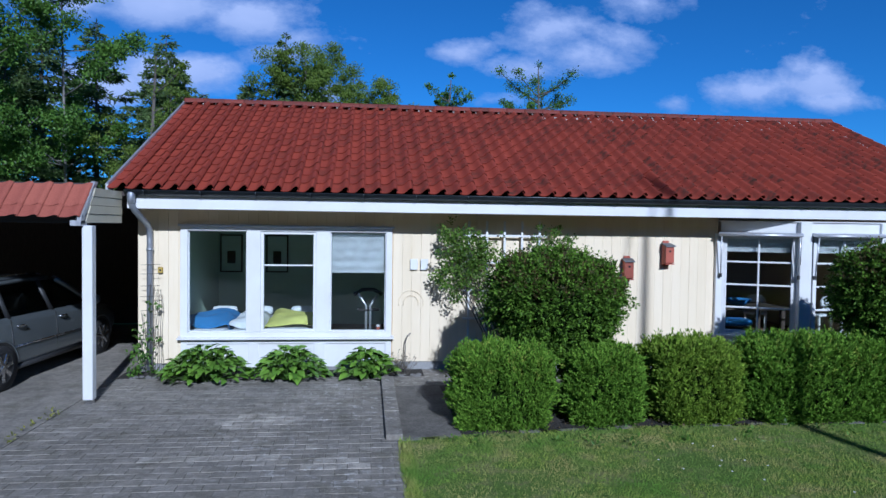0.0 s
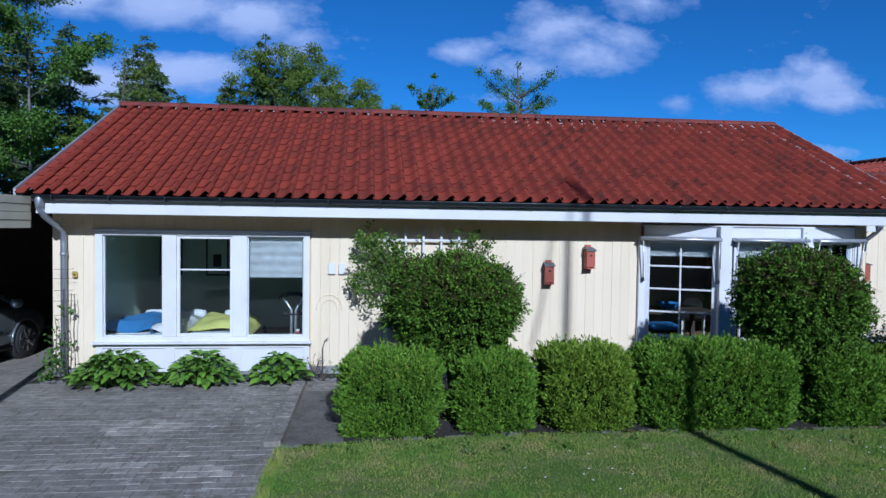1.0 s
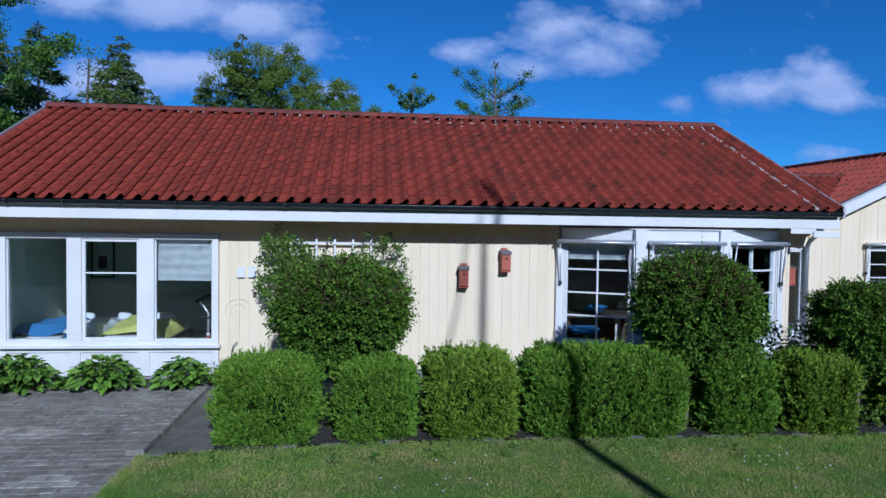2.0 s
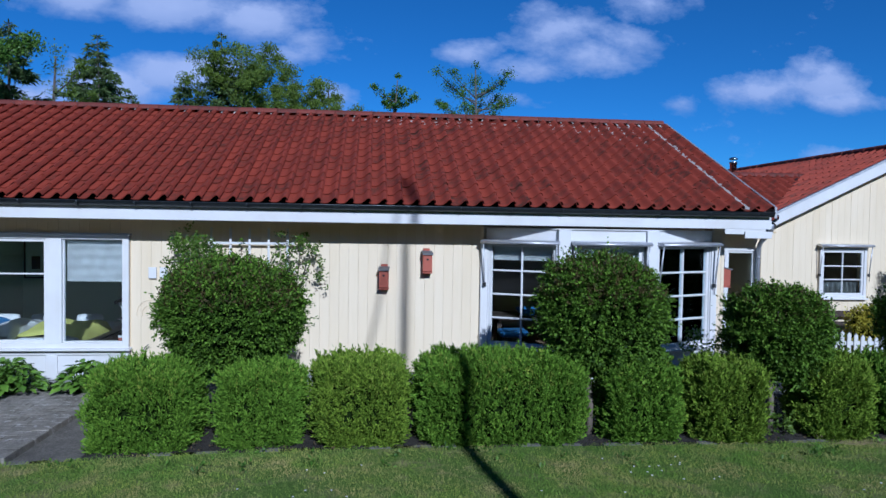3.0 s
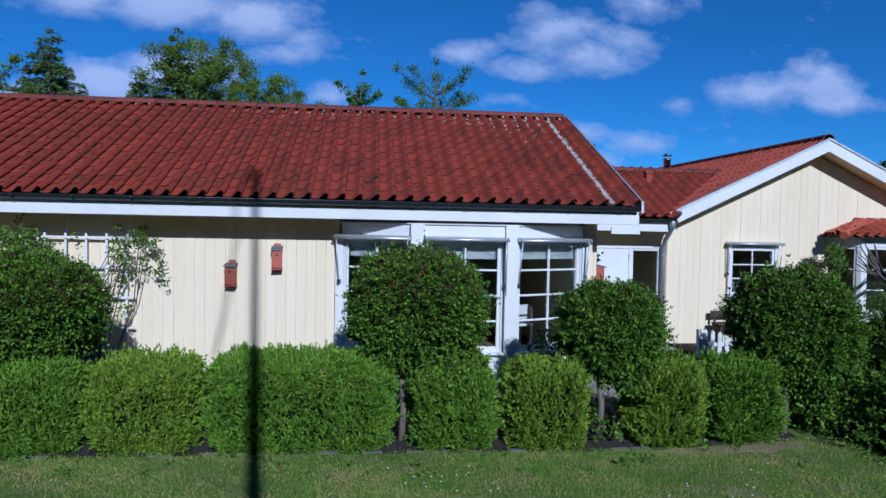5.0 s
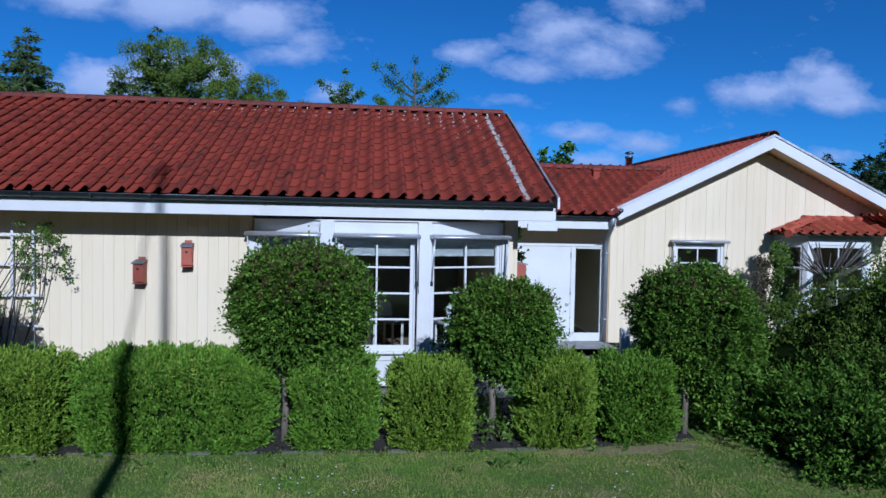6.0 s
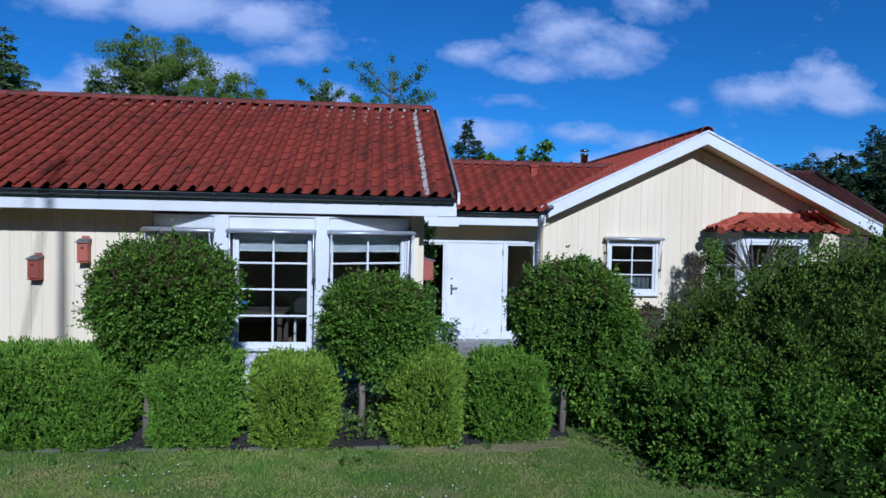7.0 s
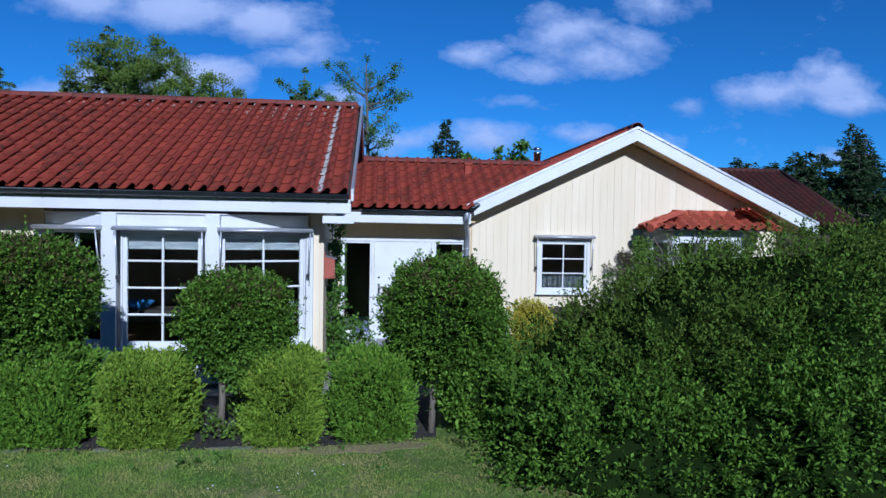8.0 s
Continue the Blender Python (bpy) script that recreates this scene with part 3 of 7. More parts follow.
tagged(part("bedroom_wall", box(0.5, 0.6, WALL_Y + 0.28, 14.2, 0.12, 2.42), M_room), "grey-green bedroom partition", "wall", kind="structure")
tagged(part("bedroom_wall", box(X_L + 0.281, X_L + 0.30, WALL_Y + 0.28, 14.2, 0.12, 2.42), M_room), "grey-green bedroom side wall", "wall", kind="structure")
tagged(part("dining_wall", box(4.2, X_R - 0.28, 15.0, 15.1, 0.12, 2.42), M_room2), "pale wall of the dining room", "wall", kind="structure")
tagged(part("dining_wall", box(4.1, 4.2, WALL_Y + 0.28, 15.1, 0.12, 2.42), M_room2), "pale partition of the dining room", "wall", kind="structure")

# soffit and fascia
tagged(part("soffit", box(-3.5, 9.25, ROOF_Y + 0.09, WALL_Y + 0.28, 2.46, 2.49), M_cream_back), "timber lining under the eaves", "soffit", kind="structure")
tagged(part("fascia", box(-3.50, 9.36, ROOF_Y + 0.05, ROOF_Y + 0.085, 2.335, 2.52, 0.004), M_white), "white painted fascia board below the roof tiles", "fascia", kind="structure")


def boards(parent, x0, x1, y, z0, z1, holes, pitch=0.14, top=None, gap=0.0025):
    """Vertical boards with open joints, one object each, cut round the openings."""
    shared = {}
    k = 0
    while x0 + k * pitch < x1 - 0.02:
        a, b = x0 + k * pitch + gap, min(x0 + (k + 1) * pitch - gap, x1)
        k += 1
        spans, z = [], z0
        for h in sorted((h for h in holes if h[0] < b and h[1] > a), key=lambda h: h[2]):
            spans.append((a, b, z, h[2]))
            if h[0] > a + 0.02:
                spans.append((a, h[0], h[2], h[3]))
            if h[1] < b - 0.02:
                spans.append((h[1], b, h[2], h[3]))
            z = h[3]
        spans.append((a, b, z, top((a + b) / 2) if top else z1))
        for a, b, lo, hi in spans:
            if hi - lo < 0.03 or b - a < 0.02:
                continue
            key = (round(b - a, 3), round(hi - lo, 3))
            if key not in shared:
                me = bpy.data.meshes.new("board")
                bm = box(0, b - a, 0, 0.022, 0, hi - lo, min(0.004, gap * 1.6))
                bm.to_mesh(me)
                bm.free()
                me.materials.append(M_cream)
                shared[key] = me
            ob = new("board", shared[key])
            ob.parent = parent
            ob.location = Vector((a, y - 0.022 + 0.003 * ((k * 7) % 3 - 1) * 0.5, lo)) - BASE[parent]


# ---- roof tiles ----
TILE_W, TILE_L, TILE_LIFT = 0.2245, 0.33, 0.020


def tile_outline():
    """Hollow pan and high roll of one tile, from its left edge to the free right edge of the roll."""
    return [(u * TILE_W, z) for u, z in ((0.0, 0.014), (0.08, 0.005), (0.20, 0.0), (0.38, 0.0), (0.52, 0.009), (0.66, 0.034), (0.78, 0.064), (0.89, 0.082), (0.98, 0.083), (1.05, 0.066), (1.10, 0.036))]


def tile_arrays():
    """One tile lying along +y, its front edge at y = 0, as vertices and quads."""
    out = tile_outline()
    n = len(out)
    V, F = [], []
    for y, lift in ((0.0, TILE_LIFT), (TILE_L + 0.06, 0.0), (0.003, TILE_LIFT - 0.010), (0.07, TILE_LIFT - 0.013)):
        for u, z in out:
            V.append((u, y, z + lift))
    for k in range(n - 1):
        F.append((k, k + 1, n + k + 1, n + k))
        F.append((2 * n + k, 2 * n + k + 1, k + 1, k))
        F.append((3 * n + k, 3 * n + k + 1, 2 * n + k + 1, 2 * n + k))
    u, z = out[-1]
    V += [(u - 0.014, 0.0, z + 0.006), (u - 0.014, TILE_L + 0.06, z - 0.014)]
    F.append((n - 1, 4 * n, 4 * n + 1, 2 * n - 1))
    return np.array(V), np.array(F)


TV, TF = tile_arrays()


def tile_mesh(material):
    me = bpy.data.meshes.new("tile")
    me.from_pydata(TV.tolist(), [], TF.tolist())
    me.polygons.foreach_set("use_smooth", np.ones(len(TF), dtype=bool))
    me.materials.append(material)
    me.update()
    me.set_sharp_from_angle(angle=radians(40))
    return me


def tile_poses(origin, along, up, cols, rows, keep=None):
    """Poses of tiles laid in straight courses from origin: along the eaves and up the slope."""
    a, u = Vector(along).normalized(), Vector(up).normalized()
    n = a.cross(u)
    g = random.Random(5)
    out = []
    for r in range(rows):
        for c in range(cols):
            p = Vector(origin) + a * (c * TILE_W + g.uniform(-0.003, 0.003)) + u * (r * TILE_L + g.uniform(-0.006, 0.006)) + n * g.uniform(0, 0.004)
            if keep is not None and not keep(p + a * TILE_W / 2 + u * TILE_L / 2):
                continue
            w = g.uniform(-0.012, 0.012)
            m = Matrix((a + u * w, u - a * w, n)).transposed().to_4x4()
            m.translation = p
            out.append((r, c, m))
    return out


def joined_tiles(name, poses, material, parent, label):
    Vs, Fs = [], []
    for k, (_, _, m) in enumerate(poses):
        M = np.array(m)
        Vs.append(TV @ M[:3, :3].T + M[:3, 3])
        Fs.append(TF + k * len(TV))
    ob = raw(name, np.concatenate(Vs), np.concatenate(Fs), material, parent, label, True)
    ob.data.set_sharp_from_angle(angle=radians(40))
    return tagged(ob, kind="stuff")


def single_tiles(poses, mesh, parent):
    for _, _, m in poses:
        ob = new("tile", mesh)
        ob.parent = parent
        ob.matrix_basis = Matrix.Translation(-BASE[parent]) @ m


ROOF_X0, ROOF_X1 = -3.72, 9.36
main_roof = thing("main_roof", (2.8, RIDGE_Y, 2.6), "long red pantiled gable roof stained dark with algae", "roof", kind="structure")
cs, sn = math.cos(SLOPE), math.sin(SLOPE)
# decking under the tiles, both slopes
bm = prism([(ROOF_Y + 0.06, ROOF_Z - 0.05), (RIDGE_Y, RIDGE_Z - 0.05), (2 * RIDGE_Y - ROOF_Y, ROOF_Z - 0.05), (2 * RIDGE_Y - ROOF_Y, ROOF_Z - 0.16), (RIDGE_Y, RIDGE_Z - 0.16), (ROOF_Y + 0.06, ROOF_Z - 0.10)], "x", ROOF_X0 + 0.04, ROOF_X1 - 0.03)
part("decking", bm, M_under, main_roof)
back_poses = tile_poses((ROOF_X1, 2 * RIDGE_Y - ROOF_Y, ROOF_Z - 0.02), (-1, 0, 0), (0, -cs, sn), 58, 13)
joined_tiles("tiles", back_poses, M_tile, main_roof, "red tiles of the rear slope")


def ridge_tile_mesh(length=0.36):
    """A half-round cap, wider at one end."""
    V, F, n = [], [], 9
    for y, r in ((0.0, 0.115), (0.04, 0.115), (length + 0.05, 0.10)):
        for k in range(n):
            w = math.pi * (k / (n - 1)) * 1.06 - 0.03 * math.pi
            V.append((r * math.cos(w) * 1.05, y, r * math.sin(w) * 0.8))
    for y, r in ((0.0, 0.098),):
        for k in range(n):
            w = math.pi * (k / (n - 1)) * 1.06 - 0.03 * math.pi
            V.append((r * math.cos(w) * 1.05, y, r * math.sin(w) * 0.8))
    for j in range(2):
        for k in range(n - 1):
            F.append((j * n + k, j * n + k + 1, (j + 1) * n + k + 1, (j + 1) * n + k))
    for k in range(n - 1):
        F.append((3 * n + k, 3 * n + k + 1, k + 1, k))
    me = bpy.data.meshes.new("ridge_tile")
    me.from_pydata(V, [], [f[::-1] for f in F])
    me.polygons.foreach_set("use_smooth", np.ones(len(F), dtype=bool))
    me.materials.append(M_ridge)
    me.update()
    return me


RIDGE_MESH = ridge_tile_mesh()


def ridge_row(parent, start, direction, count, step=0.36, tilt=2.0):
    d = Vector(direction).normalized()
    turn = Matrix((Vector((0, 0, 1)).cross(d) * -1, d, Vector((0, 0, 1)))).transposed().to_4x4()
    for k in range(count):
        ob = new("ridge_tile", RIDGE_MESH)
        ob.parent = parent
        ob.matrix_basis = Matrix.Translation(Vector(start) + d * step * k - BASE[parent]) @ turn @ pose(0, 0, 0, tilt, 0, ((k * 37) % 5 - 2) * 0.5)


ridge_row(main_roof, (ROOF_X0, RIDGE_Y, RIDGE_Z + 0.028), (1, 0, 0), 36)
# white mortar under the ridge caps and along the right verge
g = random.Random(3)
bm = bmesh.new()
for k in range(58):
    if g.random() < 0.35:
        continue
    x = ROOF_X0 + k * TILE_W + 0.10
    size = g.uniform(0.04, 0.09) * (1.2 if k > 48 else 0.7)
    drop = g.uniform(0.05, 0.11) if k < 50 else g.uniform(0.08, 0.30)
    a, b = RIDGE_Y - 0.03, RIDGE_Y - 0.05 - drop
    za, zb = RIDGE_Z - 0.005, RIDGE_Z - 0.005 - (a - b) * math.tan(SLOPE)
    vs = [bm.verts.new(p) for p in ((x, a, za + 0.05), (x + size, a, za + 0.05), (x + size * 0.6, b, zb + 0.036), (x + size * 0.35, b, zb + 0.036))]
    bm.faces.new(vs)
part("mortar", bm, M_mortar, main_roof, "crumbling white mortar under the ridge caps")


def crust(spots):
    """Flat uneven flakes of pale lichen on the tiles: spots are (column, up the slope, across the tile, size)."""
    n = (len(TV) - 2) // 4
    bm = bmesh.new()
    for c, v, u, size in spots:
        m = math.floor(v / TILE_L)
        inside = v - m * TILE_L
        ring_ = []
        for k in range(7):
            w = 6.28 * k / 7
            q = size * g.uniform(0.6, 1.2)
            pu, pv = u + q * 0.55 * math.cos(w), inside + q * 1.2 * math.sin(w)
            pz = float(np.interp(pu, TV[:n, 0], TV[:n, 2])) - TILE_LIFT * pv / (TILE_L + 0.06) + 0.006
            s_ = m * TILE_L + pv
            ring_.append(bm.verts.new((ROOF_X0 + c * TILE_W + pu, ROOF_Y - 0.045 + s_ * cs - pz * sn, ROOF_Z - 0.02 + s_ * sn + pz * cs)))
        bm.faces.new(ring_)
    return bm


top_v = 12.5 * TILE_L
spots = [(56, g.uniform(0.05, top_v), 0.10 + g.gauss(0, 0.014), g.uniform(0.014, 0.04)) for k in range(520)]
for c in range(30, 57):
    reach = 0.14 + 0.65 * max(0, (c - 44) / 12) ** 2
    spots += [(c, top_v - abs(g.gauss(0, reach)), 0.10 + g.gauss(0, 0.015), g.uniform(0.012, 0.035)) for k in range(4 + max(0, c - 46))]
part("lichen", crust(spots), M_mortar, main_roof, "pale lichen crust in the tile troughs")
# verge flashing along both gable ends
for x in (ROOF_X0 - 0.03, ROOF_X1):
    bm = prism([(ROOF_Y - 0.02, ROOF_Z - 0.10), (ROOF_Y - 0.02, ROOF_Z + 0.06), (RIDGE_Y, RIDGE_Z + 0.07), (2 * RIDGE_Y - ROOF_Y, ROOF_Z + 0.06), (2 * RIDGE_Y - ROOF_Y, ROOF_Z - 0.10), (RIDGE_Y, RIDGE_Z - 0.12)], "x", x, x + 0.035)
    part("verge_flashing", bm, M_alu, main_roof, "pale grey metal flashing on the gable edge")


def gutter(name, x0, x1, y, z, r, label, brackets):
    """A half-round gutter with brackets."""
    root = thing(name, ((x0 + x1) / 2, y, z - r), label, "gutter", kind="structure")
    bm = bmesh.new()
    rows = []
    for x in (x0, x1):
        ring = []
        for rr in (r, r - 0.006):
            ring.append([bm.verts.new((x, y + rr * math.cos(w), z - rr * math.sin(w))) for w in (math.pi * k / 10 for k in range(11))])
        rows.append(ring)
    for q in (0, 1):
        for k in range(10):
            f = bm.faces.new((rows[0][q][k], rows[0][q][k + 1], rows[1][q][k + 1], rows[1][q][k]))
            f.smooth = True
    for e in (0, 1):
        for k in range(10):
            bm.faces.new((rows[e][0][k], rows[e][0][k + 1], rows[e][1][k + 1], rows[e][1][k]))
        bm.faces.new(rows[e][0])
    bmesh.ops.recalc_face_normals(bm, faces=bm.faces[:])
    part("trough", bm, M_zinc, root)
    part("rim", tube([(x0, y - r, z), (x1, y - r, z)], 0.009, 6), M_zinc, root)
    for k in range(brackets):
        x = x0 + 0.25 + k * (x1 - x0 - 0.5) / max(1, brackets - 1)
        pts = [(x, y + (r + 0.004) * math.cos(w), z - (r + 0.004) * math.sin(w)) for w in (math.pi * j / 8 for j in range(9))]
        part("bracket", tube(pts, 0.008, 5), M_zinc, root)
    return root


gutter("gutter", -3.50, 9.33, ROOF_Y - 0.02, 2.575, 0.062, "dark grey half-round zinc gutter along the eaves", 18)


def downpipe(points, r, label):
    root = thing("downpipe", points[-1], label, "downpipe")
    part("pipe", tube(points, r, 12), M_pipe, root)
    part("hopper", lathe([(r, -0.14), (r * 1.25, -0.06), (r * 1.3, 0.0), (r * 1.1, 0.03)], points[0]), M_pipe, root)
    low = [p for p in points if p[2] < 1.9]
    for z in (0.45, 1.75):
        part("clamp", lathe([(r + 0.008, 0), (r + 0.008, 0.035)], (low[-1][0], low[-1][1], z), 12), M_pipe, root)
    return root


downpipe([(-3.42, 9.63, 2.53), (-3.42, 9.63, 2.40), (-3.40, 9.72, 2.30), (-3.37, 10.12, 2.13), (-3.36, 10.20, 2.05), (-3.36, 10.21, 1.9), (-3.36, 10.21, 0.05)], 0.042, "grey zinc downpipe at the corner of the cream wall")
# ---- windows ----
def pane(parent, name, x0, x1, y, z0, z1, m=None):
    ob = part(name, box(x0, x1, y - 0.004, y + 0.004, z0, z1, m=m), M_glass, parent)
    ob.visible_shadow = False
    return ob


def bars(parent, name, cells, depth, y, material, m=None, label=""):
    """One flat frame out of rails (x0, x1, z0, z1)."""
    bm = bmesh.new()
    for x0, x1, z0, z1 in cells:
        box(x0, x1, y, y + depth, z0, z1, 0.004, bm, m)
    return part(name, bm, material, parent, label)


def ring(x0, x1, z0, z1, w, wb=None):
    wb = wb or w
    return [(x0, x0 + w, z0, z1), (x1 - w, x1, z0, z1), (x0 + w, x1 - w, z1 - w, z1), (x0 + w, x1 - w, z0, z0 + wb)]


def sash(parent, x0, x1, y, z0, z1, w, cols, rows, m=None, bar=0.022, splits=None):
    """A glazed light: its frame, glazing bars and panes."""
    frame_part = bars(parent, "sash", ring(x0, x1, z0, z1, w), 0.05, y, M_white, m)
    gx0, gx1, gz0, gz1 = x0 + w, x1 - w, z0 + w, z1 - w
    xs = [gx0 + (gx1 - gx0) * k / cols for k in range(cols + 1)]
    zs = splits and [gz0, *splits, gz1] or [gz0 + (gz1 - gz0) * k / rows for k in range(rows + 1)]
    for x in xs[1:-1]:
        bars(frame_part, "glazing_bar", [(x - bar / 2, x + bar / 2, gz0, gz1)], 0.032, y + 0.004, M_white, m)
    for z in zs[1:-1]:
        bars(frame_part, "glazing_bar", [(gx0, gx1, z - bar / 2, z + bar / 2)], 0.030, y + 0.006, M_white, m)
    for xa, xb in zip(xs, xs[1:]):
        for za, zb in zip(zs, zs[1:]):
            pane(frame_part, "pane", xa - 0.004, xb + 0.004, y + 0.024, za - 0.004, zb + 0.004, m)
    return frame_part


# the wide bedroom window
win1 = thing("window_1", (-1.44, WALL_Y, 0.05), "wide white three-light timber window above a white panel", "window", kind="structure")
bars(win1, "window_frame", [(-2.955, -2.855, 0.49, 2.11), (-0.015, 0.075, 0.49, 2.11), (-2.855, -0.015, 2.045, 2.11), (-2.855, -0.015, 0.49, 0.575)], 0.14, WALL_Y - 0.045, M_white)
bars(win1, "head_flashing", [(-2.985, 0.105, 2.105, 2.135)], 0.10, WALL_Y - 0.075, M_alu, None, "grey metal drip strip")
for x0, x1 in ((-2.03, -1.83), (-1.035, -0.83)):
    bars(win1, "mullion", [(x0, x1, 0.575, 2.045)], 0.13, WALL_Y - 0.05, M_white)
sash(win1, -2.855, -2.03, WALL_Y + 0.0, 0.575, 2.045, 0.014, 1, 1)
sash(win1, -1.83, -1.035, WALL_Y - 0.02, 0.575, 2.045, 0.042, 1, 2, splits=[1.55])
sash(win1, -0.83, -0.015, WALL_Y + 0.0, 0.575, 2.045, 0.016, 1, 1)
part("window_sill", prism([(WALL_Y - 0.115, 0.475), (WALL_Y - 0.115, 0.495), (WALL_Y + 0.06, 0.52), (WALL_Y + 0.06, 0.475)], "x", -2.99, 0.11), M_white, win1)
bars(win1, "panel", [(-2.955, 0.075, 0.05, 0.475)], 0.02, WALL_Y + 0.004, M_white)
bars(win1, "panel_frame", [(-2.955, -2.865, 0.05, 0.472), (-0.015, 0.075, 0.05, 0.472), (-2.0, -1.86, 0.05, 0.40), (-1.06, -0.9, 0.05, 0.40), (-2.865, -0.015, 0.40, 0.472)], 0.022, WALL_Y - 0.02, M_white)
bars(win1, "lining", [(-2.955, -2.94, 0.5, 2.1), (0.06, 0.075, 0.5, 2.1), (-2.94, 0.06, 2.085, 2.1), (-2.94, 0.06, 0.5, 0.56)], 0.20, WALL_Y + 0.1, M_white)


def blind(x0, x1, y, z0, z1, folds, m=None, label=""):
    """A roman blind half drawn, its cloth in soft folds."""
    root = thing("roman_blind", ((m or Matrix()) @ Vector(((x0 + x1) / 2, y, z1))), label or "white cotton roman blind, half drawn", "blind")
    bm = bmesh.new()
    n = folds * 6
    rows = []
    for k in range(n + 1):
        u = k / n
        d = 0.005 * math.sin(u * folds * 2 * math.pi) + 0.02 * max(0, u - 0.7)
        rows.append([bm.verts.new((x0 + (x1 - x0) * j / 6, y - d + 0.004 * math.sin(j * 2.1 + k), z1 - (z1 - z0) * u)) for j in range(7)])
    for a, b in zip(rows, rows[1:]):
        for j in range(6):
            bm.faces.new((a[j], a[j + 1], b[j + 1], b[j]))
    bmesh.ops.solidify(bm, geom=bm.faces[:], thickness=0.004)
    if m is not None:
        bmesh.ops.transform(bm, matrix=m, verts=bm.verts)
    part("cloth", bm, M_blind, root)
    part("head_rail", box(x0, x1, y - 0.02, y + 0.02, z1, z1 + 0.03, m=m), M_white, root)
    return root


blind(-0.81, -0.04, WALL_Y + 0.09, 1.44, 1.99, 4)

# ---- bay window ----
bay = thing("window_2", (6.94, 9.95, 0.05), "white timber bay window with small panes under the eaves", "window", kind="structure")
PA, PB, PC, PD = Vector((5.17, 10.27)), Vector((6.25, 9.735)), Vector((7.56, 9.735)), Vector((8.77, 10.27))


def flat_pose(a, b):
    """From a window's own plane (x along, y inwards) to the side of the bay between a and b."""
    d = (b - a).normalized()
    return Matrix(((d.x, -d.y, 0, a.x), (d.y, d.x, 0, a.y), (0, 0, 1, 0), (0, 0, 0, 1)))


def awning(width, m, label, droop):
    """A folded sun awning: cassette, front bar and two arms that hang down at the sides."""
    root = thing("awning", m @ Vector((width / 2, 0, 2.08)), label, "awning", "folded awnings over the windows")
    part("cassette", prism([(-0.03, 2.085), (-0.03, 2.125), (-0.15, 2.118), (-0.165, 2.10), (-0.165, 2.075), (-0.145, 2.065)], "x", 0.0, width), M_alu, root)
    root_bm = tube([(-0.004, -0.16, 2.085), (width + 0.004, -0.16, 2.085)], 0.020, 10)
    part("front_bar", root_bm, M_alu, root)
    for x, low in ((0.035, 2.085 - droop), (width - 0.035, 2.085 - droop)):
        part("arm", tube([(x, -0.15, 2.075), (x, -0.07, low)], 0.011, 6), M_alu, root)
        part("pivot", box(x - 0.018, x + 0.018, -0.085, -0.03, low - 0.04, low + 0.02, 0.004), M_plastic, root, "black pivot bracket")
    part("cord", tube([(width * 0.985, -0.12, 2.07), (width * 0.988, -0.06, 1.6), (width * 0.99, -0.05, 1.32)], 0.005, 5), M_plastic, root, "dark pull cord")
    for ob in root.children:
        BASE[ob] = Vector()
        ob.data.transform(Matrix.Translation(BASE[root]))
        ob.data.transform(m)
        ob.data.transform(Matrix.Translation(-BASE[root]))
    return root


for a, b, kind in ((PA, PB, 0), (PB, PC, 1), (PC, PD, 2)):
    m = flat_pose(a, b)
    w = (b - a).length
    s0, s1 = (0.05, w - 0.10) if kind == 0 else (0.14, w - 0.12) if kind == 1 else (0.09, w - 0.06)
    sash(bay, s0 + 0.025, s1 - 0.025, 0.02, 0.555, 2.07, 0.050, 2, 4, m, 0.026)
    bars(bay, "window_frame", ring(s0, s1, 0.53, 2.095, 0.025), 0.09, 0.0, M_white, m)
    bars(bay, "panel", [(0.02, w - 0.02, 0.05, 0.50)], 0.03, 0.02, M_white, m)
    bars(bay, "panel_frame", [(s0, s1, 0.40, 0.50), (s0, s0 + 0.09, 0.06, 0.4), (s1 - 0.09, s1, 0.06, 0.4)], 0.02, 0.0, M_white, m)
    bars(bay, "head_beam", [(0.03, w - 0.03, 2.095, 2.285)], 0.08, 0.012, M_white, m)
    part("window_sill", box(s0 - 0.05, s1 + 0.05, -0.075, 0.05, 0.50, 0.53, 0.006, m=m), M_white, bay)
    awning((s1 - s0) + 0.10, m @ Matrix.Translation((s0 - 0.05, 0, 0)), "folded grey sun awning over a bay window light", 0.62)
for p in (PB, PC):
    part("corner_post", box(p.x - 0.095, p.x + 0.095, p.y - 0.035, p.y + 0.14, 0.05, 2.285, 0.006), M_white, bay)
for p, sgn in ((PA, 1), (PD, -1)):
    part("wall_post", box(p.x - 0.05, p.x + 0.05, p.y - 0.03, p.y + 0.10, 0.05, 2.10, 0.006), M_white, bay)
bm = bmesh.new()
top = [bm.verts.new((p.x, p.y - 0.02 if p in (PB, PC) else p.y, 2.30 if p in (PB, PC) else 2.30)) for p in (PA, PB, PC, PD)]
low = [bm.verts.new((p.x, p.y - 0.02 if p in (PB, PC) else p.y, 2.285)) for p in (PA, PB, PC, PD)]
bm.faces.new(top)
bm.faces.new(low[::-1])
for k in range(4):
    j = (k + 1) % 4
    bm.faces.new((top[k], low[k], low[j], top[j]))
bmesh.ops.recalc_face_normals(bm, faces=bm.faces[:])
part("bay_roof", bm, M_white, bay)
part("bay_floor", prism([tuple(PA), tuple(PB + Vector((0, 0.06))), tuple(PC + Vector((0, 0.06))), tuple(PD)], "z", 0.42, 0.50), M_white, bay)
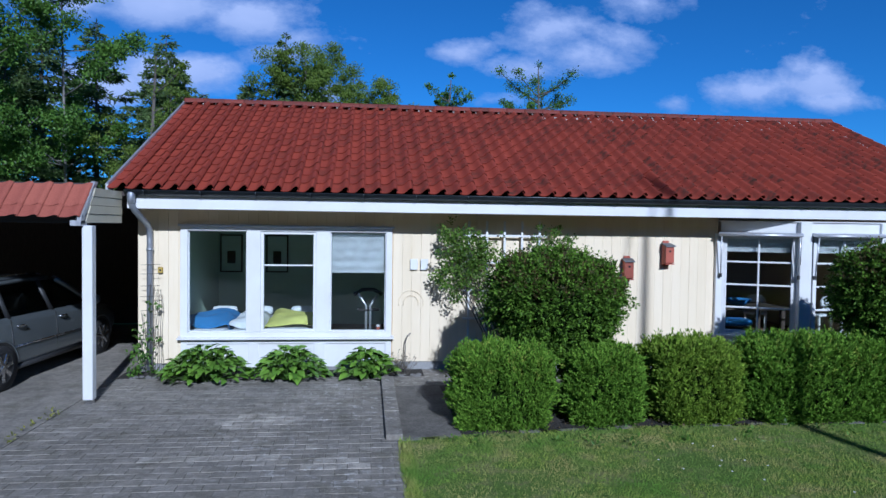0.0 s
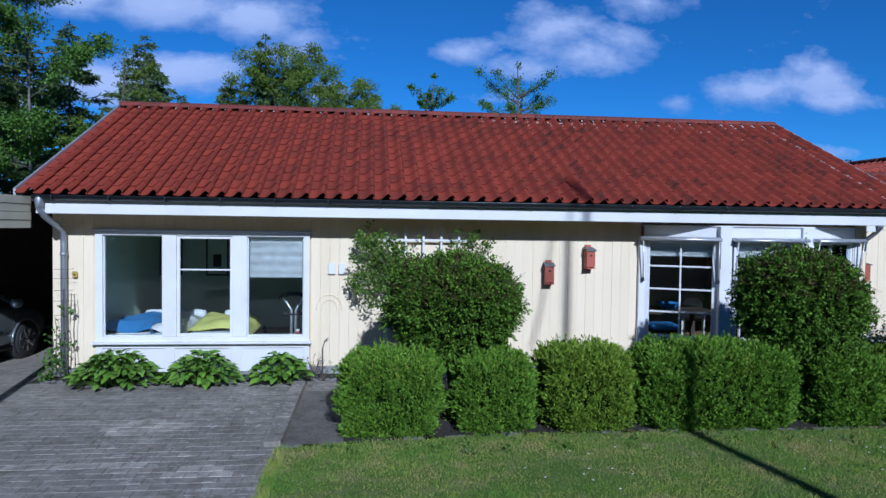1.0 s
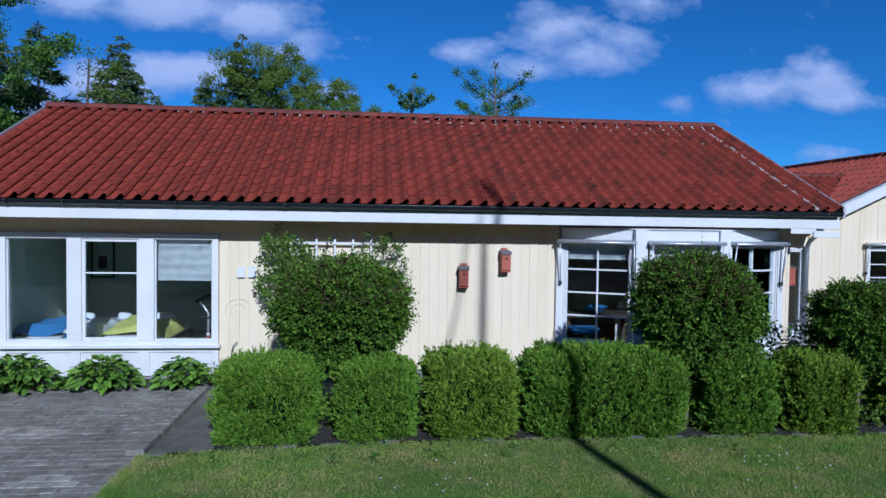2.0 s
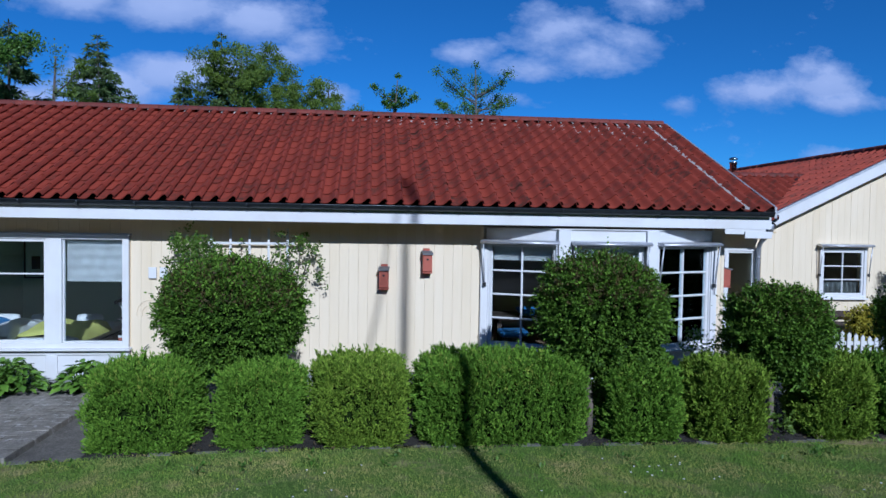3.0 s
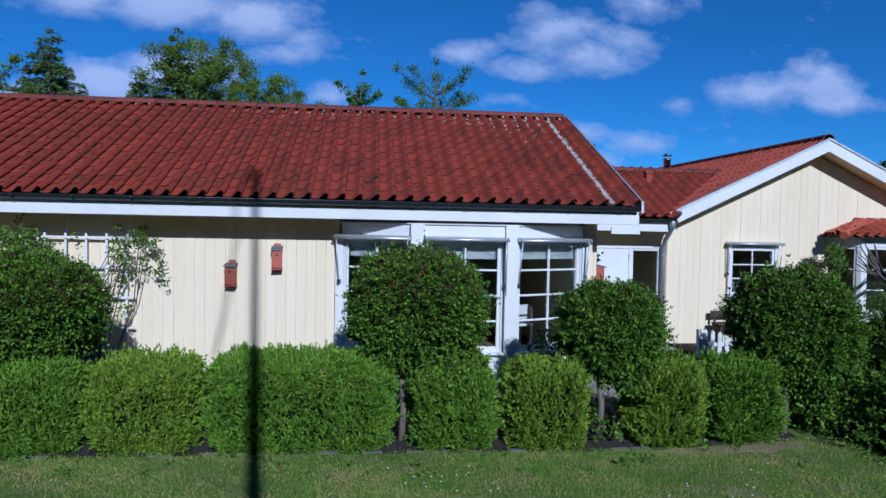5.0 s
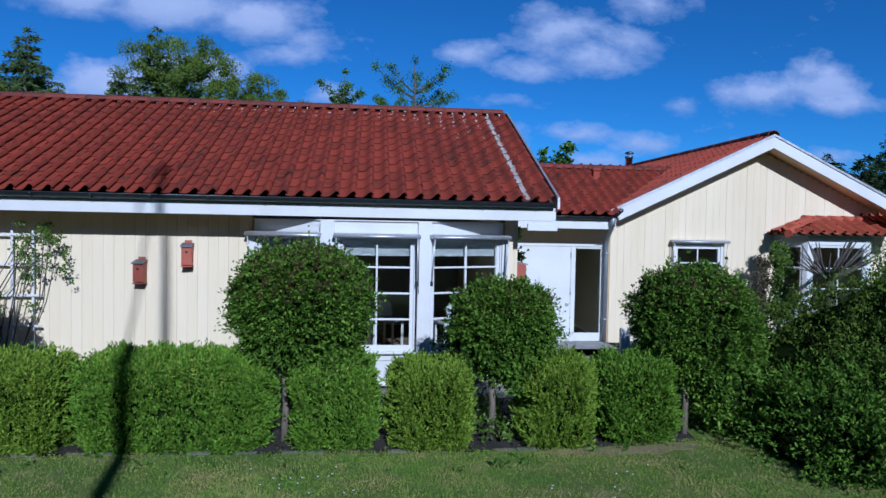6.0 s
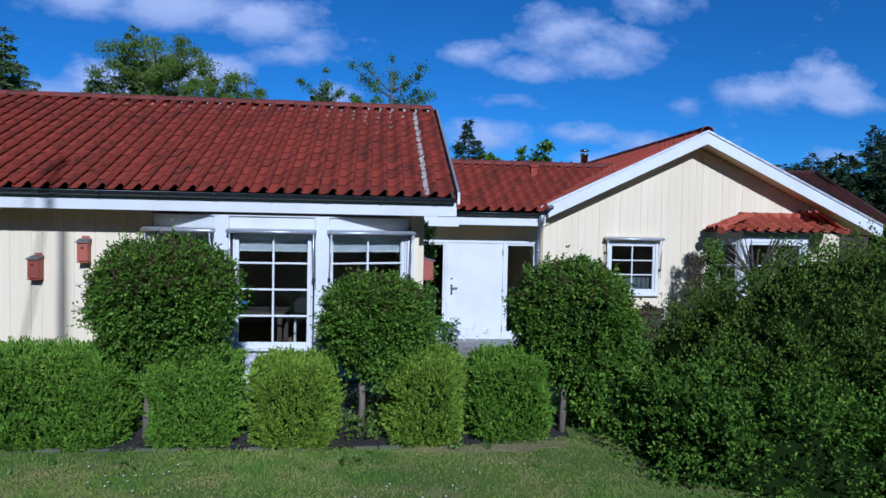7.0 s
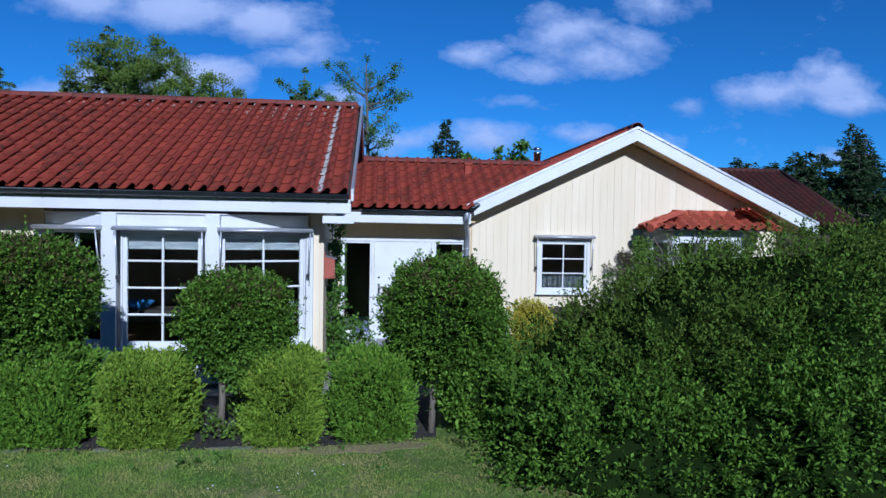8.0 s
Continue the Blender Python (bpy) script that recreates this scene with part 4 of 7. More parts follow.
for a, b in ((PA, PB), (PB, PC), (PC, PD)):
    m = flat_pose(a, b)
    w = (b - a).length
    blind(0.12, w - 0.12, 0.12, 1.82, 2.05, 2, m, "white cotton roman blind drawn up in the bay")

# ---- entrance link ----
LINK_Y = 13.62
wall("wall_link", 8.96, 11.55, LINK_Y, LINK_Y + 0.25, -0.05, 2.5, [(9.00, 11.44, -0.04, 1.96)], M_cream, "cream wall above the entrance door")
# near-black wood on this wall stands in for the dim hall
tagged(part("wall_link_back", box(8.96, 11.55, 17.0, 17.2, 0, 2.4), M_darkwood), "plain rear wall of the hall, darkened to look unlit", "wall", kind="structure")
tagged(part("hall_floor", box(8.97, 11.5, LINK_Y + 0.25, 17.0, -0.06, -0.04), M_drive), "grey floor of the entrance hall", "floor", kind="structure")
door = thing("door_1", (10.2, LINK_Y, -0.05), "flush white entrance door with glazed side lights", "door", kind="structure")
bars(door, "door_frame", [(9.00, 11.44, 1.89, 1.96), (9.00, 9.05, -0.04, 1.89), (11.38, 11.44, -0.04, 1.89), (9.60, 9.65, -0.04, 1.89), (10.74, 10.80, -0.04, 1.89)], 0.12, LINK_Y - 0.03, M_white)
leaf = part("door_leaf", box(9.652, 10.738, LINK_Y - 0.022, LINK_Y + 0.03, 0.02, 1.885, 0.005), M_white, door)
for z in (0.22, 1.0, 1.72):
    part("hinge", tube([(10.735, LINK_Y - 0.035, z - 0.06), (10.735, LINK_Y - 0.035, z + 0.06)], 0.009, 8), M_steel, leaf)
bm = tube([(9.74, LINK_Y - 0.02, 1.02), (9.74, LINK_Y - 0.08, 1.02), (9.86, LINK_Y - 0.08, 1.02)], 0.011, 8)
box(9.72, 9.76, LINK_Y - 0.03, LINK_Y - 0.018, 0.88, 1.08, 0.003, bm)
part("handle", bm, M_steel, leaf, "steel lever handle")
part("lock", lathe([(0.022, 0), (0.02, 0.02)], (9.74, LINK_Y - 0.02, 1.20), 14, pose(0, 0, 0, 90)), M_steel, leaf)
for x0, x1 in ((9.05, 9.60), (10.80, 11.38)):
    side = bars(door, "side_light", ring(x0, x1, 0.02, 1.885, 0.035, 0.16), 0.06, LINK_Y - 0.01, M_white)
    pane(side, "pane", x0 + 0.03, x1 - 0.03, LINK_Y + 0.02, 0.17, 1.86)
part("threshold", box(9.0, 11.46, LINK_Y - 0.14, LINK_Y + 0.1, -0.06, 0.018, 0.006), M_plinth, door, "grey stone threshold")
tagged(part("door_step", box(9.1, 11.5, LINK_Y - 0.75, LINK_Y - 0.15, -0.08, 0.0, 0.01), M_plinth), "grey concrete step before the entrance door", "step", kind="structure")

LR_Y, LR_Z, LRIDGE_Y = 12.98, 2.50, 15.27
LRIDGE_Z = LR_Z + (LRIDGE_Y - LR_Y) * math.tan(SLOPE)
link_roof = thing("link_roof", (10.4, LRIDGE_Y, 2.5), "low red tiled roof over the entrance", "roof", kind="structure")
part("decking", prism([(LR_Y + 0.05, LR_Z - 0.05), (LRIDGE_Y, LRIDGE_Z - 0.05), (2 * LRIDGE_Y - LR_Y, LR_Z - 0.05), (2 * LRIDGE_Y - LR_Y, LR_Z - 0.15), (LRIDGE_Y, LRIDGE_Z - 0.15), (LR_Y + 0.05, LR_Z - 0.12)], "x", 9.0, 11.48), M_under, link_roof)
tagged(part("fascia", box(9.0, 11.42, LR_Y + 0.03, LR_Y + 0.06, 2.24, 2.43, 0.004), M_white), "white fascia board over the entrance", "fascia", kind="structure")
tagged(part("fascia_end", box(8.98, 9.40, ROOF_Y + 0.10, ROOF_Y + 0.13, 2.20, 2.30, 0.004), M_white), "white board end under the corner of the eaves", "fascia", kind="structure")
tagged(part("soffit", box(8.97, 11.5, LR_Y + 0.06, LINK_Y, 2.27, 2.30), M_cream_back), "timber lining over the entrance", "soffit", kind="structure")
gutter("gutter", 9.42, 11.36, LR_Y - 0.03, 2.47, 0.055, "dark grey zinc gutter over the entrance", 4)
downpipe([(11.33, 12.95, 2.43), (11.33, 12.95, 2.33), (11.35, 13.10, 2.22), (11.41, 13.42, 2.08), (11.42, 13.50, 1.98), (11.42, 13.52, 1.8), (11.42, 13.52, 0.0)], 0.045, "grey zinc downpipe beside the entrance door")

# ---- gable wing ----
GX, G_Z, G_HALF, G_Y, GW_Y = 14.59, 4.12, 3.23, 13.12, 13.58
G_FAR = 3.68                       # the far eaves reach lower down
GT = 0.477
GSL = math.atan(GT)
wing_win = (12.80, 13.85, 0.93, 1.99)
PORCH = (14.98, 17.05, -0.05, 2.10)
wall_gable = thing("wall_gable", (GX, GW_Y, 0), "cream painted vertical boards on the gable wing", "wall", kind="structure")
bm = bmesh.new()
xs = sorted([11.50, wing_win[0], wing_win[1], PORCH[0], PORCH[1], 17.70])
for a, b in zip(xs, xs[1:]):
    holes = [h for h in (wing_win, PORCH) if h[0] <= a + 1e-6 and h[1] >= b - 1e-6]
    z = -0.05
    for h in holes:
        if h[2] > z:
            box(a, b, GW_Y + 0.024, GW_Y + 0.26, z, h[2], bm=bm)
        z = h[3]
    box(a, b, GW_Y + 0.024, GW_Y + 0.26, z, 2.35, bm=bm)
prism([(11.50, 2.35), (17.70, 2.35), (17.70, 2.44), (GX, 2.44 + (GX - 11.5) * GT), (11.50, 2.44)], "y", GW_Y + 0.024, GW_Y + 0.26, bm)
part("backing", bm, M_cream_back, wall_gable)
tagged(part("wing_wall", box(11.50, 11.74, GW_Y + 0.26, 24, 0, 2.35), M_cream), "side wall of the gable wing", "wall", kind="structure")
tagged(part("wing_wall", box(17.46, 17.70, GW_Y + 0.26, 24, 0, 2.35), M_cream), "side wall of the gable wing", "wall", kind="structure")
tagged(part("wing_wall", box(11.74, 17.46, 23.8, 24, 0, 2.35), M_room2), "rear wall of the gable wing", "wall", kind="structure")
tagged(part("wing_wall", box(11.74, 17.46, 16.6, 16.7, 0, 2.35), M_room2), "inner wall of the gable wing", "wall", kind="structure")
tagged(part("wing_ceiling", box(11.74, 17.46, GW_Y + 0.26, 23.8, 2.36, 2.42), M_ceil), "white ceiling of the gable wing", "ceiling", kind="structure")
tagged(part("wing_floor", box(11.74, 17.46, GW_Y + 0.26, 23.8, -0.06, 0.0), M_floorwood), "wooden floor of the gable wing", "floor", kind="structure")

wing_roof = thing("wing_roof", (GX, 18, 2.5), "red tiled roof of the gable wing with white barge boards", "roof", kind="structure")
ge = G_Z - 0.10
part("decking", prism([(GX - G_HALF + 0.05, ge - (G_HALF - 0.05) * GT), (GX, ge), (GX + G_FAR - 0.05, ge - (G_FAR - 0.05) * GT), (GX + G_FAR - 0.05, ge - 0.1 - (G_FAR - 0.05) * GT), (GX, ge - 0.1), (GX - G_HALF + 0.05, ge - 0.1 - (G_HALF - 0.05) * GT)], "y", G_Y + 0.06, 24.3), M_cream_back, wing_roof)
for sgn, far in ((-1, G_HALF), (1, G_FAR)):
    pts = [(GX, G_Z), (GX + sgn * far, G_Z - far * GT), (GX + sgn * far, G_Z - far * GT - 0.21), (GX + sgn * (far - 0.06), G_Z - far * GT - 0.21), (GX, G_Z - 0.235)]
    part("barge_board", prism(pts, "y", G_Y, G_Y + 0.035), M_white, wing_roof)
    pts = [(GX, G_Z + 0.035), (GX + sgn * (far + 0.01), G_Z - far * GT + 0.035), (GX + sgn * (far + 0.01), G_Z - far * GT - 0.01), (GX, G_Z - 0.01)]
    part("verge_flashing", prism(pts, "y", G_Y - 0.02, G_Y + 0.05), M_alu, wing_roof, "thin pale metal edge strip")
# small window in the gable wall
win3 = thing("window_3", (13.32, GW_Y, 0.93), "small white six-pane window with lace half curtain", "window", kind="structure")
bars(win3, "window_frame", ring(12.80, 13.85, 0.93, 1.99, 0.06), 0.12, GW_Y - 0.04, M_white)
sash(win3, 12.86, 13.79, GW_Y - 0.02, 0.99, 1.93, 0.045, 2, 3, None, 0.024)
part("window_sill", box(12.77, 13.88, GW_Y - 0.09, GW_Y, 0.90, 0.93, 0.005), M_white, win3)
root = awning(1.17, Matrix.Translation((12.74, GW_Y - 0.01, -0.06)), "folded grey sun awning over the small window", 0.60)
cur = thing("lace_curtain", (13.32, GW_Y + 0.1, 0.98), "white lace half curtain behind the small window", "curtain")
bm = bmesh.new()
row = []
for k in range(60):
    x = 12.88 + 0.89 * k / 59
    y = GW_Y + 0.10 + 0.018 * math.sin(k * 0.9)
    row.append((bm.verts.new((x, y, 1.0)), bm.verts.new((x, y, 1.27 + 0.012 * math.sin(k * 1.8)))))
for p, q in zip(row, row[1:]):
    bm.faces.new((p[0], q[0], q[1], p[1]))
bmesh.ops.solidify(bm, geom=bm.faces[:], thickness=0.003)
part("cloth", bm, M_lace, cur, "", True)

# glazed bay with its own little tiled roof on the gable
PY = 13.10
porch = thing("window_4", (16.15, 13.3, 0), "white glazed bay under a small orange-red tiled hipped roof", "window", kind="structure")
QA, QB, QC, QD = Vector((14.98, GW_Y)), Vector((15.35, PY)), Vector((16.68, PY)), Vector((17.05, GW_Y))
for a, b in ((QA, QB), (QB, QC), (QC, QD)):
    m = flat_pose(a, b)
    w = (b - a).length
    bars(porch, "window_frame", ring(0.0, w, 0.6, 2.10, 0.09), 0.08, 0.0, M_white, m)
    sash(porch, 0.09, w - 0.09, 0.015, 0.69, 2.01, 0.05, 1 if w < 0.8 else 2, 3, m, 0.024)
    bars(porch, "panel", [(0, w, -0.04, 0.6)], 0.06, 0.01, M_white, m)
    part("head_beam", box(-0.03, w + 0.03, -0.04, 0.08, 2.10, 2.22, 0.004, m=m), M_white, porch)
part("bay_floor", prism([tuple(QA), tuple(QB), tuple(QC), tuple(QD)], "z", 0.5, 0.58), M_white, porch)
# little hipped roof of the glazed bay
porch_roof = thing("porch_roof", (16.15, 13.3, 2.2), "small orange-red tiled hipped roof over the glazed bay", "roof", kind="structure")
e0, e1, ey, ez = 14.80, 17.32, 12.86, 2.20
r0, r1, ry, rz = 15.50, 16.90, 13.50, 2.48
bm = bmesh.new()
ev = [bm.verts.new(p) for p in ((e0, ey, ez), (e1, ey, ez), (e1, GW_Y, ez), (e0, GW_Y, ez), (r0, ry + 0.06, rz), (r1, ry + 0.06, rz))]
for q in ((0, 1, 5, 4), (1, 2, 5), (3, 0, 4), (2, 3, 4, 5), (3, 2, 1, 0)):
    bm.faces.new([ev[k] for k in q])
bmesh.ops.recalc_face_normals(bm, faces=bm.faces[:])
part("decking", bm, M_under, porch_roof)
pup = Vector((0, ry - ey, rz - ez)).normalized()


def on_front(p):
    f = (p.y - ey) / (ry - ey)
    return e0 + (r0 - e0) * f - 0.06 < p.x < e1 + (r1 - e1) * f + 0.06


joined_tiles("tiles", tile_poses((e0, ey - 0.03, ez + 0.01), (1, 0, 0), pup, 12, 2, on_front), M_tile_new, porch_roof, "orange-red tiles, newer than those of the house")
for (a, b) in (((e0 - 0.02, ey, ez + 0.03), (r0, ry, rz + 0.03)), ((e1 + 0.02, ey, ez + 0.03), (r1, ry, rz + 0.03))):
    d = Vector(b) - Vector(a)
    bm = bmesh.new()
    for k in range(3):
        p, q = Vector(a) + d * (k / 3), Vector(a) + d * ((k + 1.15) / 3)
        tube([p, q], [0.078, 0.066], 10, bm)
    part("hip_tiles", bm, M_tile_new, porch_roof)
bm = bmesh.new()
for k in range(5):
    tube([(r0 + k * 0.28, ry + 0.02, rz + 0.03), (r0 + k * 0.28 + 0.31, ry + 0.02, rz + 0.03)], [0.10, 0.085], 10, bm)
part("ridge_tiles", bm, M_tile_new, porch_roof)
for x0, up, cols in ((e0, Vector((r0 - e0, 0, rz - ez)), 3), ):
    side_poses = tile_poses((e0 - 0.02, GW_Y, ez + 0.01), (0, -1, 0), up, cols, 2)
    joined_tiles("tiles", side_poses, M_tile_new, porch_roof, "orange-red tiles on the hip end")
joined_tiles("tiles", tile_poses((e1 + 0.02, ey + 0.02, ez + 0.01), (0, 1, 0), Vector((r1 - e1, 0, rz - ez)), 3, 2), M_tile_new, porch_roof, "orange-red tiles on the far hip end")

# link roof and wing roof tiles
lup = (0, cs, sn)
joined_tiles("tiles", tile_poses((8.99, LR_Y - 0.02, LR_Z), (1, 0, 0), lup, 25, 8, lambda p: p.x < GX - G_HALF + max(0.0, (p.z - (G_Z - G_HALF * GT)) / GT) + 0.15), M_tile, link_roof, "red tiles over the entrance")
ridge_row(link_roof, (9.0, LRIDGE_Y, LRIDGE_Z + 0.02), (1, 0, 0), 13)
gc, gs = math.cos(GSL), math.sin(GSL)
joined_tiles("tiles", tile_poses((GX - G_HALF, 24.3, G_Z - G_HALF * GT - 0.03), (0, -1, 0), (gc, 0, gs), 49, 11, lambda p: p.x < GX), M_tile, wing_roof, "red tiles of the wing's near slope")
joined_tiles("tiles", tile_poses((GX + G_FAR, G_Y + 0.03, G_Z - G_FAR * GT - 0.03), (0, 1, 0), (-gc, 0, gs), 49, 13, lambda p: p.x > GX), M_tile, wing_roof, "red tiles of the wing's far slope")
ridge_row(wing_roof, (GX, G_Y + 0.02, G_Z + 0.02), (0, 1, 0), 31)
part("valley", tube([(11.42, LR_Y, LR_Z + 0.03), (GX - G_HALF + (LRIDGE_Z - (G_Z - G_HALF * GT)) / GT, LRIDGE_Y, LRIDGE_Z + 0.05)], 0.05, 6), M_zinc, wing_roof, "grey zinc valley between the roofs")
# flue and vent
flue = thing("chimney_flue", (14.15, 19.6, 3.6), "shiny steel stove flue with a rain cap", "chimney")
part("pipe", lathe([(0.10, 0), (0.10, 0.75), (0.115, 0.76), (0.115, 0.80), (0.09, 0.81)], (14.15, 19.6, 3.55), 18), M_steel, flue)
part("cap", lathe([(0.125, 0), (0.13, 0.03), (0.06, 0.07)], (14.15, 19.6, 4.42), 18), M_steel, flue)
part("stay", tube([(14.09, 19.55, 4.3), (14.09, 19.55, 4.44)], 0.012, 5), M_steel, flue)
vent = thing("roof_vent", (11.56, 14.72, 3.25), "small red roof vent pipe on the entrance roof", "vent")
part("stack", box(11.49, 11.63, 14.65, 14.79, 3.1, 3.48, 0.01), M_tile, vent)
part("cap", box(11.47, 11.65, 14.63, 14.81, 3.48, 3.53, 0.01), M_tile, vent)

# a second house behind the wing
far_house = thing("neighbour_house", (24, 24, 0), "low house behind with a dark red tiled roof", "house")
part("wall", box(19.8, 23.7, 20.6, 26.6, 0, 2.5), M_darkwood, far_house)
bm = bmesh.new()
nv = [bm.verts.new(p) for p in ((19.2, 20.0, 2.45), (24.15, 20.0, 2.45), (24.15, 27.2, 2.45), (19.2, 27.2, 2.45), (20.6, 23.6, 4.33), (23.85, 23.6, 4.33))]
for q in ((0, 1, 5, 4), (1, 2, 5), (2, 3, 4, 5), (3, 0, 4), (3, 2, 1, 0)):
    bm.faces.new([nv[k] for k in q])
bmesh.ops.recalc_face_normals(bm, faces=bm.faces[:])
part("roof", bm, M_tile_old, far_house)
joined_tiles("tiles", tile_poses((19.2, 20.0, 2.46), (1, 0, 0), Vector((0, 3.6, 1.88)), 22, 12, lambda p: 19.2 + 1.4 * (p.y - 20) / 3.6 < p.x < 24.15 - 0.3 * (p.y - 20) / 3.6), M_tile_old, far_house, "weathered tiles darkened like the shade of the spruces")
part("ridge_cap", tube([(20.6, 23.6, 4.36), (23.85, 23.6, 4.36)], 0.10, 8), M_tile_old, far_house)
part("ridge_cap", tube([(23.85, 23.6, 4.36), (24.15, 20.0, 2.5)], 0.10, 8), M_tile_old, far_house)

# ---- carport ----
carport = thing("carport", (-7.5, 11, 0), "open carport with a tiled edge and white posts beside the house", "carport", kind="structure")
part("roof", box(-14.5, -3.62, 8.95, 15.2, 2.40, 2.56), M_under, carport)
part("beam", box(-14.5, -3.62, 8.62, 8.78, 2.13, 2.32, 0.004), M_plastic, carport)
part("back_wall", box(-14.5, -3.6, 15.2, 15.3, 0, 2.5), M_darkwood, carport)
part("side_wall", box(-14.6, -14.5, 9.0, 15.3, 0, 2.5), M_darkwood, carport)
part("decking", prism([(8.50, 2.22), (8.90, 2.62), (9.0, 2.62), (9.0, 2.40), (8.62, 2.22)], "x", -14.5, -3.62), M_under, carport)
cpup = Vector((0, 0.40, 0.40))
low_wave = Matrix.Diagonal((1, 1, 0.42, 1))
edge_poses = tile_poses((-3.62 - 48 * TILE_W, 8.44, 2.19), (1, 0, 0), cpup, 48, 1) + tile_poses((-3.62 - 48 * TILE_W, 8.565, 2.322), (1, 0, 0), cpup, 48, 1)
joined_tiles("tiles", [(r, c, m @ low_wave) for r, c, m in edge_poses], M_tile_port, carport, "steep row of red tiles along the carport edge")
bm = bmesh.new()
for k in range(4):
    z = 2.135 + k * 0.107
    y0 = 8.56 + k * 0.07
    prism([(y0, z + 0.003), (y0 + 0.07, z + 0.104), (9.74, z + 0.104), (9.74, z + 0.003)], "x", -3.60, -3.578 + 0.006 * (k % 2), bm)
part("end_boards", bm, M_board_grey, carport, "weathered pale boards closing the carport end")
part("end_flashing", prism([(8.44, 2.13), (8.44, 2.20), (8.86, 2.64), (8.94, 2.64), (8.56, 2.22), (8.56, 2.13)], "x", -3.63, -3.58), M_alu, carport, "grey metal edge strip")
part("end_cap", box(-3.70, -3.58, 8.42, 8.60, 2.10, 2.165, 0.004), M_alu, carport)
post = part("post", box(-3.60, -3.485, 8.50, 8.615, 0.05, 2.105, 0.006), M_white, carport, "white painted timber post")
part("post_foot", box(-3.585, -3.50, 8.515, 8.60, -0.02, 0.05, 0.004), M_steel, post)

# ---- car ----
def wheel(parent, x, y, side):
    turn = pose(0, 0, 0, 0, 90 * side, 0)
    tyre = part("tyre", lathe([(0.21, -0.10), (0.29, -0.105), (0.315, -0.07), (0.32, 0), (0.315, 0.07), (0.29, 0.105), (0.21, 0.10)], (x, y, 0.32), 28, turn), M_tyre, parent)
    bm = lathe([(0.05, 0.095), (0.195, 0.098), (0.215, 0.112), (0.222, 0.106), (0.225, 0.09)], (x, y, 0.32), 28, turn)
    part("rim", bm, M_plastic, tyre, "dark wheel dish behind bright spokes")
    for k in range(7):
        m = Matrix.Translation((x, y, 0.32)) @ turn @ pose(0, 0, 0, 0, 0, 360 / 7 * k)
        part("spoke", box(0.03, 0.20, -0.028, 0.028, 0.098, 0.116, 0.008, m=m), M_steel, tyre)
    part("hub", lathe([(0.06, 0.09), (0.055, 0.12), (0.02, 0.125)], (x, y, 0.32), 16, turn), M_steel, tyre)
    return tyre


